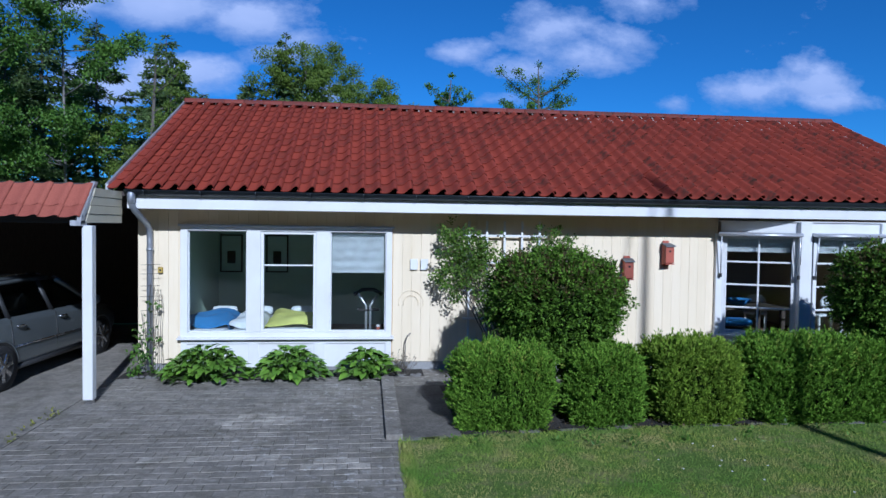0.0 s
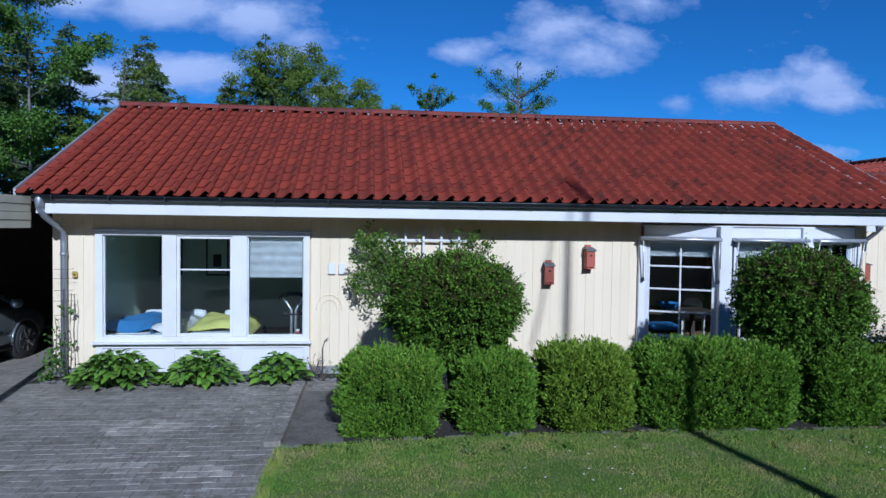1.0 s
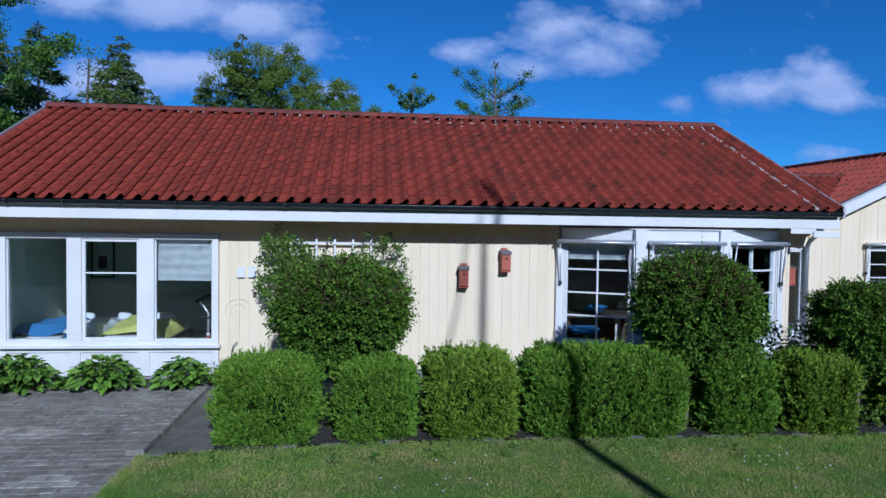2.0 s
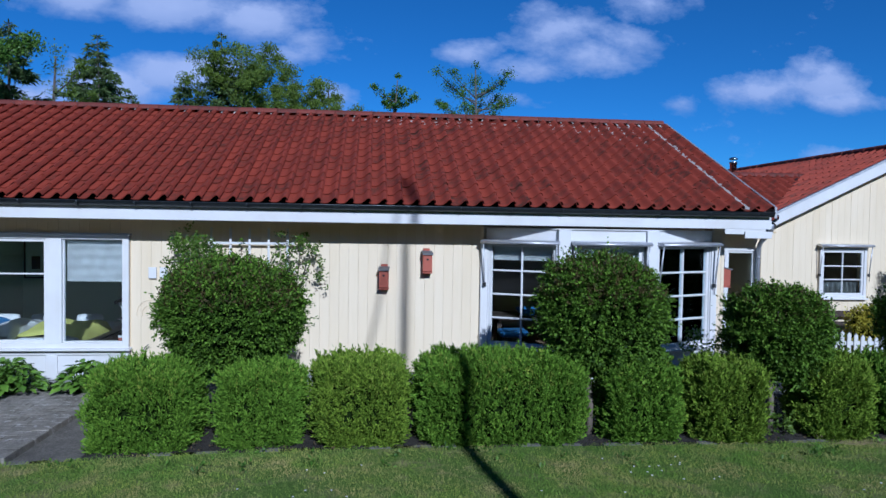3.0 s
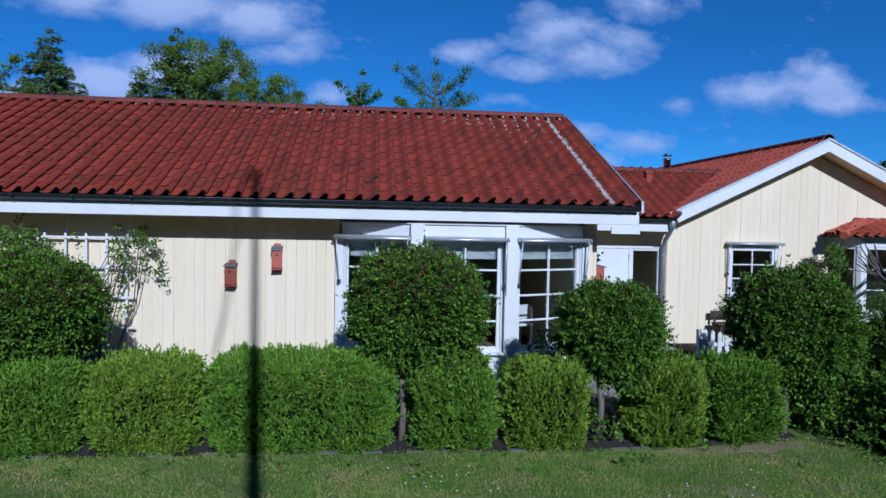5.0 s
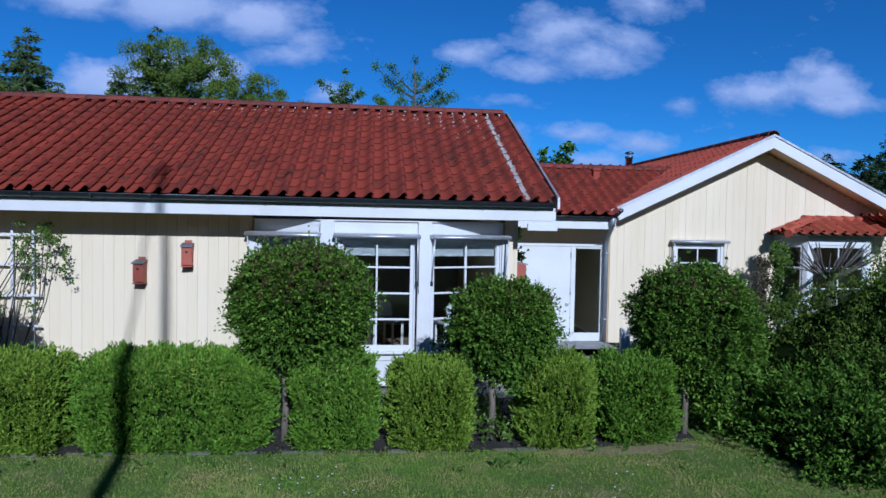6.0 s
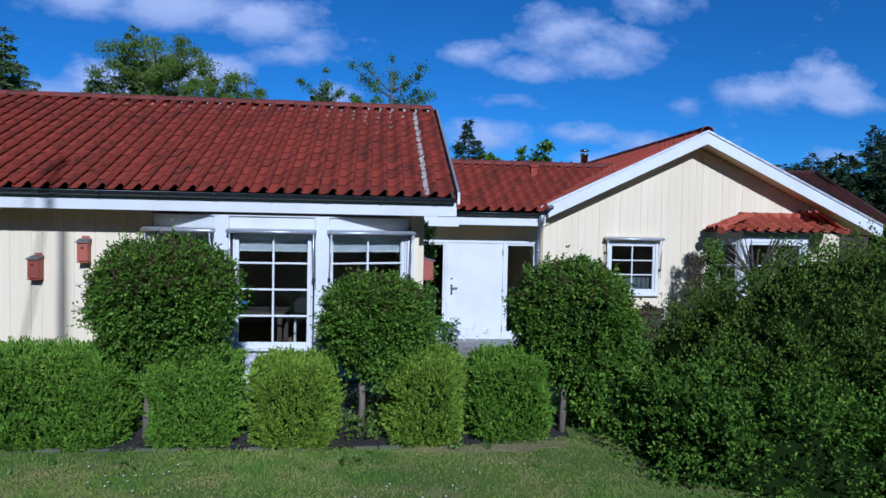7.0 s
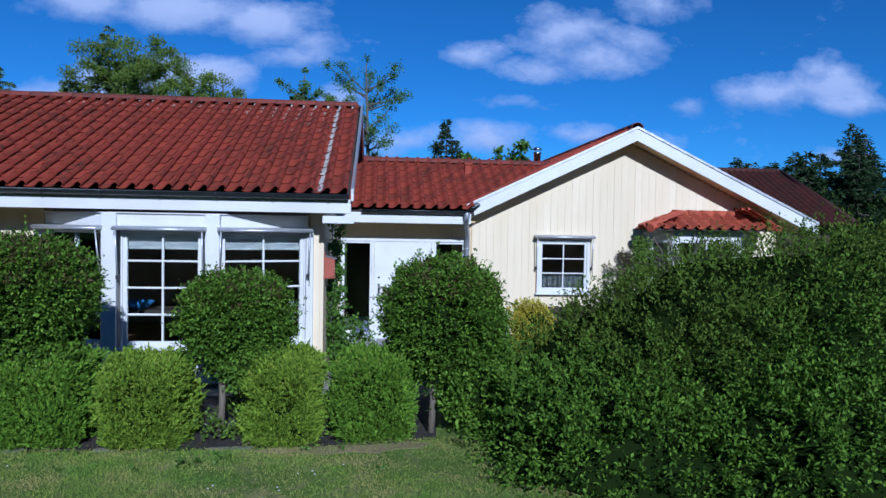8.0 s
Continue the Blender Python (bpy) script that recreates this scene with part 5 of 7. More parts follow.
def car_at(m):
    """A silver estate car, its nose towards +y, centred on its wheels' middle at the ground."""
    car = thing("estate_car", (0, 0, 0), "silver-grey estate car parked nose-in under the carport", "car")
    # cross sections along the body: y, half width, sill z, belt z, shoulder rounding
    secs = [(-2.22, 0.72, 0.42, 0.88), (-2.12, 0.82, 0.30, 0.95), (-1.6, 0.875, 0.24, 0.97), (-0.6, 0.885, 0.22, 0.955), (0.5, 0.885, 0.22, 0.94), (1.1, 0.88, 0.23, 0.92), (1.7, 0.85, 0.26, 0.82), (2.05, 0.78, 0.32, 0.72), (2.22, 0.62, 0.40, 0.60)]
    bm = bmesh.new()
    rings = []
    for y, w, z0, z1 in secs:
        prof = [(-w * 0.93, z0), (-w, z0 + 0.12), (-w * 1.005, (z0 + z1) / 2), (-w * 0.985, z1 - 0.10), (-w * 0.93, z1), (0, z1 + 0.03), (w * 0.93, z1), (w * 0.985, z1 - 0.10), (w * 1.005, (z0 + z1) / 2), (w, z0 + 0.12), (w * 0.93, z0)]
        rings.append([bm.verts.new((x, y, z)) for x, z in prof])
    for r, q in zip(rings, rings[1:]):
        for k in range(len(r)):
            bm.faces.new((r[k], r[(k + 1) % len(r)], q[(k + 1) % len(r)], q[k]))
    bm.faces.new(rings[0][::-1])
    bm.faces.new(rings[-1])
    bmesh.ops.recalc_face_normals(bm, faces=bm.faces[:])
    body = part("body", bm, M_car, car, "", True)
    # roof and pillars
    roofs = [(-2.05, 0.60, 1.36), (-1.4, 0.635, 1.45), (-0.4, 0.645, 1.48), (0.35, 0.63, 1.45)]
    bm = bmesh.new()
    rings = []
    for y, w, z in roofs:
        rings.append([bm.verts.new(p) for p in ((-w, y, z - 0.07), (-w * 0.9, y, z - 0.012), (0, y, z + 0.01), (w * 0.9, y, z - 0.012), (w, y, z - 0.07), (w * 0.9, y, z - 0.06), (0, y, z - 0.04), (-w * 0.9, y, z - 0.06))])
    for r, q in zip(rings, rings[1:]):
        for k in range(8):
            bm.faces.new((r[k], r[(k + 1) % 8], q[(k + 1) % 8], q[k]))
    bm.faces.new(rings[0][::-1])
    bm.faces.new(rings[-1])
    bmesh.ops.recalc_face_normals(bm, faces=bm.faces[:])
    part("roof", bm, M_car, car, "", True)
    for sgn in (-1, 1):
        for (y0, y1, wt_) in ((1.15, 0.38, 0.05), (0.02, -0.08, 0.045), (-1.0, -1.02, 0.045), (-1.72, -1.75, 0.10), (-2.14, -2.04, 0.08)):
            part("pillar", tube([(sgn * 0.80, y0, 0.94), (sgn * 0.64, y1, 1.40)], wt_, 6), M_car if y0 > 0.5 or y0 < -1.5 else M_plastic, car)
        for ya, yb, yc, yd in ((1.08, 0.04, -0.02, 0.36), (-0.06, -0.98, -0.98, -0.10), (-1.06, -1.68, -1.70, -1.04)):
            bm = bmesh.new()
            vs = [bm.verts.new(p) for p in ((sgn * 0.815, ya, 0.95), (sgn * 0.815, yb, 0.95), (sgn * 0.65, yc, 1.39), (sgn * 0.65, yd, 1.39))]
            bm.faces.new(vs if sgn > 0 else vs[::-1])
            bmesh.ops.solidify(bm, geom=bm.faces[:], thickness=0.006)
            part("side_window", bm, M_carglass, car)
        part("roof_rail", tube([(sgn * 0.60, -1.85, 1.44), (sgn * 0.60, -1.6, 1.50), (sgn * 0.61, -0.4, 1.525), (sgn * 0.59, 0.1, 1.49)], 0.014, 6), M_steel, car)
        part("side_strip", tube([(sgn * 0.888, -0.98, 0.55), (sgn * 0.893, 0.0, 0.545), (sgn * 0.888, 0.9, 0.54)], [0.016] * 3, 6), M_steel, car)
        for y in (-0.85, 0.18):
            part("door_handle", tube([(sgn * 0.885, y - 0.09, 0.83), (sgn * 0.91, y - 0.06, 0.835), (sgn * 0.91, y + 0.06, 0.835), (sgn * 0.885, y + 0.09, 0.83)], 0.016, 6), M_steel, car)
        part("mirror", lathe([(0.05, -0.09), (0.085, -0.05), (0.09, 0.03), (0.06, 0.08)], (sgn * 0.98, 0.92, 1.0), 12, pose(0, 0, 0, 90)), M_car, car)
        for y in (-1.02, 0.03, 1.02):
            part("door_gap", tube([(sgn * 0.878, y, 0.34), (sgn * 0.891, y, 0.6), (sgn * 0.86, y, 0.93)], 0.006, 5), M_plastic, car)
        part("sill", tube([(sgn * 0.86, -0.95, 0.255), (sgn * 0.86, 0.95, 0.255)], 0.04, 6), M_plastic, car)
        for y in (-1.30, 1.30):
            pts = [(sgn * 0.895, y + 0.36 * math.cos(w), 0.32 + 0.36 * math.sin(w)) for w in (math.pi * k / 10 for k in range(11))]
            part("wheel_arch", tube(pts, 0.022, 6), M_car, car)
            well = lathe([(0.345, -0.12), (0.345, 0.12)], (sgn * 0.79, y, 0.32), 24, pose(0, 0, 0, 0, 90 * sgn, 0))
            part("wheel_well", well, M_plastic, car)
            wheel(car, sgn * 0.825, y, sgn)
        part("tail_lamp", box(-0.07, 0.07, -0.03, 0.03, -0.14, 0.14, 0.02, m=pose(sgn * 0.76, -2.12, 0.95)), M_lamp_red, car)
        part("headlamp", box(-0.12, 0.12, -0.05, 0.05, -0.06, 0.06, 0.02, m=pose(sgn * 0.62, 2.06, 0.62, 0, 0, -sgn * 18)), M_steel, car)
    for y0, z0, y1, z1 in ((1.28, 0.92, 0.36, 1.41), (-2.2, 0.98, -2.04, 1.32)):
        bm = bmesh.new()
        bm.faces.new([bm.verts.new(p) for p in ((-0.76, y0, z0), (0.76, y0, z0), (0.6, y1, z1), (-0.6, y1, z1))])
        bmesh.ops.solidify(bm, geom=bm.faces[:], thickness=0.006)
        part("windscreen", bm, M_carglass, car)
    part("rear_bumper", box(-0.80, 0.80, -2.27, -2.10, 0.36, 0.58, 0.04), M_car, car)
    for x in (-0.36, 0.36):
        part("car_seat", box(x - 0.24, x + 0.24, -0.2, 0.35, 0.45, 0.62, 0.05), M_plastic, car)
        part("seat_back", box(x - 0.24, x + 0.24, -0.3, -0.16, 0.6, 1.22, 0.05), M_plastic, car)
    car.matrix_basis = m
    return car


car_at(pose(-5.62, 10.55, 0, 0, 0, -5.0) @ Matrix.Diagonal((1, 1, 0.93, 1)))

# ---- clipped hedge ----
# centre x, width, height, front y, seed: one clipped block each
HEDGE = [(1.20, 1.13, 0.86, 7.13, 11), (2.36, 0.95, 0.86, 7.20, 12), (3.40, 1.06, 0.91, 7.17, 13), (4.94, 1.96, 0.92, 7.18, 14),
         (6.50, 0.92, 0.86, 7.18, 16), (7.48, 0.88, 0.85, 7.13, 17), (8.81, 0.80, 0.90, 7.18, 18), (9.70, 0.89, 0.88, 7.27, 19)]
for x, w, h, y, seed in HEDGE:
    hedge = thing("box_hedge", (x, y + 0.45, 0.0), "square clipped green box hedge block in the bed" if w < 1.5 else "long clipped green box hedge block in the bed", "hedge", "row of clipped hedge blocks")
    c, half = (x, y + 0.42, h * 0.5 - 0.105), (w / 2 - 0.035, 0.42, h / 2 + 0.065)
    boxy = 3.6 + 0.5 * (seed % 3)
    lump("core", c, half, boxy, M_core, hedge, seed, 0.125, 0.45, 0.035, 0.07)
    sprigs("box_hedge", c, half, boxy, int(6600 + 5000 * max(0.0, w - 0.95)), 10, (0.046, 0.0165), 0.10, M_box_warm if seed in (13, 17, 18) else M_box, hedge, seed, 0.45, 0.035, 0.9, 0.6, shag=0.06, spread=0.24, rough=0.026, taper=0.07, gaps=1.05)
    sprigs("box_hedge", c, half, boxy, int((1100 if seed in (11, 13, 14, 17, 18) else 550) * max(1.0, w)), 8, (0.042, 0.014), 0.10, M_box_young, hedge, seed, 0.45, 0.035, 1.1, 0.5, low=0.35, shag=0.10, sub="young_growth", spread=0.32, taper=0.07)

# ---- clipped ball trees ----
BALLS = [(1.96, 8.12, 1.25, (0.82, 0.86, 0.635), 31, 1.9), (6.12, 7.78, 1.335, (0.74, 0.74, 0.665), 32, 5.97), (8.28, 7.80, 1.15, (0.565, 0.58, 0.51), 33, 8.14), (10.45, 7.85, 1.17, (0.67, 0.72, 0.655), 34, 10.32)]
for x, y, z, half, seed, stem in BALLS:
    half = tuple(h - 0.03 for h in half)
    tree = thing("ball_tree", (stem, y - 0.15, 0.0), "small standard tree with a dense clipped round crown", "tree", "clipped round trees in the hedge")
    part("trunk", tube([(stem, y - 0.15, -0.03), (stem + 0.02, y - 0.14, 0.35), (stem + 0.0, y - 0.08, 0.7), (x, y, z)], [0.042, 0.034, 0.034, 0.04], 10), M_pole, tree)
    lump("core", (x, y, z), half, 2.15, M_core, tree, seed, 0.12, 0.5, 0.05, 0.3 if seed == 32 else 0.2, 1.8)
    sprigs("ball_tree", (x, y, z), half, 2.15, 11500, 8, (0.041, 0.025), 0.115, M_ball, tree, seed, 0.35, 0.05, 0.05, 0.8, low=-0.99, shag=0.12, sub="crown", spread=0.45, rough=0.04, taper=0.3 if seed == 32 else 0.2, layer=1.8, flat=0.6, gaps=0.55)
    sprigs("ball_tree", (x, y, z + 0.02), half, 2.15, 4200 if seed < 33 else 2600, 7, (0.038, 0.019), 0.12, M_red_twig, tree, seed, 0.35, 0.05, 0.5, 0.6, low=0.15 if seed < 33 else 0.3, shag=0.14, sub="new_growth", spread=0.6, layer=1.8)
    g2 = random.Random(seed)
    bm = bmesh.new()
    for k in range(9):
        w = 6.28 * k / 9
        tube([(stem, y - 0.1, 0.62), (x + half[0] * 0.45 * math.cos(w), y + half[1] * 0.45 * math.sin(w), z - half[2] * 0.45), (x + half[0] * 0.8 * math.cos(w), y + half[1] * 0.8 * math.sin(w), z + g2.uniform(-0.2, 0.3))], [0.022, 0.016, 0.006], 5, bm)
    part("limbs", bm, M_bark, tree)

# skirts of loose foliage that hang below the crowns
def skirt(x, y, z, half, n, seed, material=M_ball):
    tree = thing("low_shrub", (x, y, 0.0), "loose green shrub growing between the hedge blocks", "shrub")
    lump("core", (x, y, z), half, 2.2, M_core, tree, seed, 0.09, 0.5, 0.03)
    sprigs("low_shrub", (x, y, z), half, 2.2, n, 8, (0.055, 0.034), 0.10, material, tree, seed, 0.4, 0.04, 0.2, 0.7, low=-0.99, shag=0.1, spread=0.7)


skirt(10.78, 7.72, 0.62, (0.40, 0.38, 0.62), 2200, 81)
skirt(6.42, 7.62, 0.72, (0.40, 0.34, 0.36), 1500, 82)
gap_weeds = thing("ground_cover", (8.15, 7.6, 0.0), "low leafy weeds round the tree stem in the bed", "plant", kind="stuff")
GAP = random.Random(77)
GAP_SPOTS = [(GAP.uniform(7.98, 8.38), GAP.uniform(7.35, 8.9), GAP.uniform(0.02, 0.22), 0.10) for k in range(34)]
skirt(8.52, 7.62, 0.74, (0.33, 0.32, 0.30), 900, 83)

# ---- big spreading shrub ----
shrub = thing("large_shrub", (14.6, 8.6, 0), "big spreading dark green shrub at the edge of the lawn", "shrub")
SH_C, SH_H = (14.6, 8.0, 0.0), (4.0, 2.5, 2.0)


SH_RISE = ([-4, -3, -2.2, -1, 0.5, 2.5], [0.55, 0.67, 0.86, 1.01, 1.12, 1.21])


def shrub_shape(P, N):
    near_side = P[:, 1] < 1.6
    P, N = P[near_side].copy(), N[near_side]
    P[:, 2] *= np.interp(P[:, 0], *SH_RISE)
    return P, N


def shrub_top(P, N):
    """The upper shoots, ragged along their lower limit."""
    P, N = shrub_shape(P, N)
    up = N[:, 2] + 0.16 * np.sin(P[:, 0] * 2.3) + RNG.normal(size=len(P)) * 0.12 > 0.62
    return P[up], N[up]


def shrub_flank(P, N):
    P, N = shrub_shape(P, N)
    low = N[:, 2] + 0.16 * np.sin(P[:, 0] * 2.3) + RNG.normal(size=len(P)) * 0.12 < 0.70
    return P[low], N[low]


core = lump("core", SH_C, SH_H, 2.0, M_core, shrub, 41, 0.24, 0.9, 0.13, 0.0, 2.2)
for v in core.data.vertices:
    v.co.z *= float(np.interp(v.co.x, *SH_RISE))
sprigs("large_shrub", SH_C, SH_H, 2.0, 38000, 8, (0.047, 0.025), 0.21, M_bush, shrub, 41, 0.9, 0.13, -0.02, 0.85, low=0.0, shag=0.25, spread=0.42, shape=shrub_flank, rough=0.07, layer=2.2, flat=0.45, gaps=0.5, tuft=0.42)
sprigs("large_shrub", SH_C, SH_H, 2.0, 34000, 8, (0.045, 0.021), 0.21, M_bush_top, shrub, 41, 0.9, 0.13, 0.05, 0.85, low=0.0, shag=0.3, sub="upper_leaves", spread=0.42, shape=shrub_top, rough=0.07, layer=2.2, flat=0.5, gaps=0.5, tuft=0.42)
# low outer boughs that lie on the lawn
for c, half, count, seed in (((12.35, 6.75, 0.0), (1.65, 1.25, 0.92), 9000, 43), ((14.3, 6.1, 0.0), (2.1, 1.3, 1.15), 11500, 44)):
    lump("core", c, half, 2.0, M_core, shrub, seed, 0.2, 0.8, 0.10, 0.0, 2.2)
    sprigs("large_shrub", c, half, 2.0, count, 8, (0.047, 0.025), 0.21, M_bush, shrub, seed, 0.8, 0.10, -0.02, 0.85, low=0.0, shag=0.3, spread=0.42, rough=0.06, layer=2.2, flat=0.45, gaps=0.5, tuft=0.42)
# ---- things on and by the front wall ----
def bird_box(x, y, z, turn, label):
    """A nesting box: sloping sides, overhanging felted lid, black disc for a round hole."""
    root = thing("bird_box", (0, 0, 0), label, "bird box", "red bird boxes on the wall")
    part("body", prism([(0, 0), (0, 0.382), (-0.15, 0.34), (-0.15, 0.03)], "x", -0.075, 0.075, None, 0.003), M_birdred, root)
    part("back_board", box(-0.055, 0.055, 0.0, 0.018, -0.04, 0.45, 0.003), M_birdred, root)
    part("lid", prism([(0.0, 0.385), (-0.18, 0.335), (-0.18, 0.357), (0.0, 0.407)], "x", -0.088, 0.088), M_lid, root, "grey felted sloping lid")
    # flat black disc painted as the dark inside of the hole
    part("entrance_hole", lathe([(0.02, -0.001), (0.02, 0.004)], (0, -0.151, 0.25), 14, pose(0, 0, 0, 90)), M_black, root)
    part("floor", box(-0.08, 0.08, -0.155, 0.0, -0.005, 0.015), M_birdred, root)
    root.matrix_basis = pose(x, y, z, 0, 0, turn) @ Matrix.Diagonal((0.9, 0.9, 0.8, 1))
    return root


bird_box(4.31, 10.275, 1.617, 4, "small red wooden bird box with grey lid, hung high")
bird_box(3.69, 10.275, 1.377, -5, "small red wooden bird box with grey lid, hung lower")
bird_box(8.975, 10.44, 1.42, 90, "plain red wooden bird box at the house corner")

number = thing("house_number", (0.48, 10.265, 1.5), "white raised figures on the cream wall", "sign")
for k in range(2):
    part("figure", box(0.345 + k * 0.155, 0.455 + k * 0.155, 10.255, 10.272, 1.50, 1.66, 0.004), M_white, number)
bell = thing("wall_box", (-3.23, 10.27, 1.43), "small yellow-brown box screwed to the wall", "wall box")
part("case", box(-3.262, -3.198, 10.245, 10.275, 1.43, 1.515, 0.006), paint("ochre_plastic", (0.42, 0.30, 0.06), 0.5), bell)
part("button", lathe([(0.015, 0), (0.012, 0.008)], (-3.23, 10.246, 1.47), 12, pose(0, 0, 0, 90)), M_black, bell)

arch = thing("wall_ornament", (0.36, 10.26, 0.9), "faint arched timber ornament painted like the wall", "ornament")
pts = [(0.36 + 0.185 * math.cos(w), 10.292, 1.0 + 0.185 * math.sin(w)) for w in (math.pi * k / 12 for k in range(13))]
part("arch", tube([(pts[0][0], 10.296, 0.96), *pts, (pts[-1][0], 10.296, 0.96)], 0.004, 6), M_cream, arch)
pts = [(0.36 + 0.11 * math.cos(w), 10.292, 1.0 + 0.11 * math.sin(w)) for w in (math.pi * k / 12 for k in range(13))]
part("arch", tube([(pts[0][0], 10.296, 0.96), *pts, (pts[-1][0], 10.296, 0.96)], 0.004, 6), M_cream, arch)
hoop = thing("plant_hoop", (0.35, 10.22, 0.0), "bent wire plant support against the wall", "plant support")
part("wire", tube([(0.28, 10.2, 0), (0.28, 10.2, 0.42), (0.31, 10.21, 0.52), (0.36, 10.22, 0.56)], 0.008, 6), M_palebark, hoop)

trellis = thing("trellis", (1.87, 10.2, 0.3), "white painted wooden lattice trellis on the wall", "trellis")
for k in range(5):
    x = 1.22 + k * 0.268
    part("upright", box(x - 0.016, x + 0.016, 10.215, 10.235, 0.32, 2.24, 0.003), M_white, trellis)
for z in (0.45, 0.78, 1.20, 1.62, 2.02):
    part("crossbar", box(1.13, 2.41, 10.193, 10.213, z - 0.017, z + 0.017, 0.003), M_white, trellis)


def clump_leaves(parent, name, spots, per, leaf, material, lift=0.0, out=(0, -1, 0), jitter=0.9):
    """Loose leaves in clumps: spots are (x, y, z, radius)."""
    P = []
    for x, y, z, r in spots:
        n = max(4, int(per * (r / 0.15) ** 2))
        d = unit(RNG.normal(size=(n, 3))) * (r * RNG.random((n, 1)) ** 0.5)
        P.append(np.array([x, y, z]) + d * np.array([1, 0.6, 1]))
    P = np.concatenate(P)
    return leaves(name, P, np.tile(np.array(out, dtype=float), (len(P), 1)), leaf, leaf * 0.62, material, parent, lift, 0.5, jitter)


M_rose = leafy("rose_leaves", (0.15, 0.235, 0.036), (0.085, 0.15, 0.02), (0.04, 0.07, 0.012))
rose = thing("climbing_rose", (1.6, 10.1, 0.0), "climbing rose spilling over the white trellis", "climber")
g = random.Random(21)
spots = []
for k in range(26):
    x0 = g.uniform(1.2, 2.4)
    left = k % 3 != 0
    x1 = g.uniform(0.66, 1.5) if left else g.uniform(2.3, 2.88)
    z1 = g.uniform(1.10, 2.12) if left else g.uniform(1.55, 2.15)
    if left and x1 < 0.85:
        z1 = g.uniform(1.35, 2.1)
    y1 = g.uniform(9.82, 10.12)
    p = [Vector((x0 * 0.3 + 1.33, 10.17, 0.0)), Vector((x0 * 0.6 + x1 * 0.4, 10.12, 1.2)), Vector((x0 * 0.25 + x1 * 0.75, y1, z1 * 0.55 + 0.85)), Vector((x1, y1, z1))]
    part("stem", tube(p, [0.010, 0.008, 0.006, 0.003], 5, None, False), M_bark, rose)
    big = 1.0 if left else 0.62
    spots += [(x1, y1, z1, g.uniform(0.07, 0.15) * big), (p[2].x, p[2].y, p[2].z, g.uniform(0.09, 0.17) * big), ((x1 + p[2].x) / 2, y1, (z1 + p[2].z) / 2, g.uniform(0.08, 0.15) * big)]
for k in range(20):
    spots.append((g.uniform(0.72, 1.25), g.uniform(9.8, 10.1), g.uniform(1.25, 1.85), g.uniform(0.08, 0.15)))
for k in range(9):
    spots.append((g.choice((0.9, 1.05, 1.75, 2.25, 2.5)) + g.uniform(-0.12, 0.12), g.uniform(9.95, 10.15), g.uniform(2.05, 2.25), g.uniform(0.05, 0.11)))
for k in range(9):
    spots.append((2.22 + g.uniform(-0.14, 0.14), g.uniform(10.08, 10.17), g.uniform(0.9, 2.1), g.uniform(0.05, 0.09)))
for k in range(6):                                     # one spray that hangs free
    spots.append((2.62 + 0.05 * k + g.uniform(-0.02, 0.02), 10.05, 1.98 - 0.012 * k * k * 2 + g.uniform(-0.03, 0.03), 0.055))
    spots.append((2.78 + g.uniform(-0.07, 0.07), 10.05, 1.58 + 0.05 * k, 0.05))
part("main_stem", tube([(1.9, 10.15, -0.02), (1.88, 10.15, 0.3), (1.8, 10.16, 0.7)], [0.025, 0.02, 0.014], 6), M_bark, rose)
clump_leaves(rose, "leaves", spots, 62, 0.05, M_rose, 0.0)
clump_leaves(rose, "dark_leaves", spots[::3], 30, 0.045, M_vine, -0.2)

pipe_climber = thing("wall_climber", (-3.32, 10.1, 0.0), "thin young climber on wires beside the downpipe", "climber")
spots = []
for k in range(7):
    x = -3.48 + 0.05 * k
    top = g.uniform(0.6, 1.6)
    pts = [Vector((x + 0.012 * math.sin(j * 2 + k), 10.13 - 0.012 * (j % 2), top * j / 5)) for j in range(6)]
    part("stem", tube(pts, 0.005, 4, None, False), M_bark, pipe_climber)
    spots += [(p.x, p.y - 0.02, p.z, 0.03) for p in pts[2::2]]
for k in range(40):
    spots.append((g.uniform(-3.56, -3.24), g.uniform(9.85, 10.15), abs(g.gauss(0, 0.30)), 0.09))
for z in (0.9, 1.1, 1.25, 1.42, 1.55):
    part("wire", tube([(-3.47, 10.15, z), (-3.2, 10.15, z + 0.01)], 0.004, 4, None, False), M_bark, pipe_climber)
clump_leaves(pipe_climber, "leaves", spots, 15, 0.06, M_vine, 0.2)

# ---- broad-leaved plants under the window ----
def broad_leaf_mesh(seed):
    g_ = random.Random(seed)
    V, F, n = [], [], 6
    for k in range(n + 1):
        u = k / n
        w = 0.075 * math.sin(math.pi * min(1, u * 0.93 + 0.05)) ** 0.75 * (1.15 - 0.4 * u)
        drop = -0.09 * u * u
        for j, s_ in ((0, -1), (1, 0), (2, 1)):
            V.append((s_ * w, u * 0.19, drop + (0.022 if s_ else 0.0) * math.sin(math.pi * u) + g_.uniform(-0.004, 0.004)))
    for k in range(n):
        for j in range(2):
            a = k * 3 + j
            F.append((a, a + 1, a + 4, a + 3))
    me = bpy.data.meshes.new("leaf")
    me.from_pydata(V, [], F)
    me.polygons.foreach_set("use_smooth", np.ones(len(F), dtype=bool))
    me.materials.append(M_hosta_leaf)
    return me


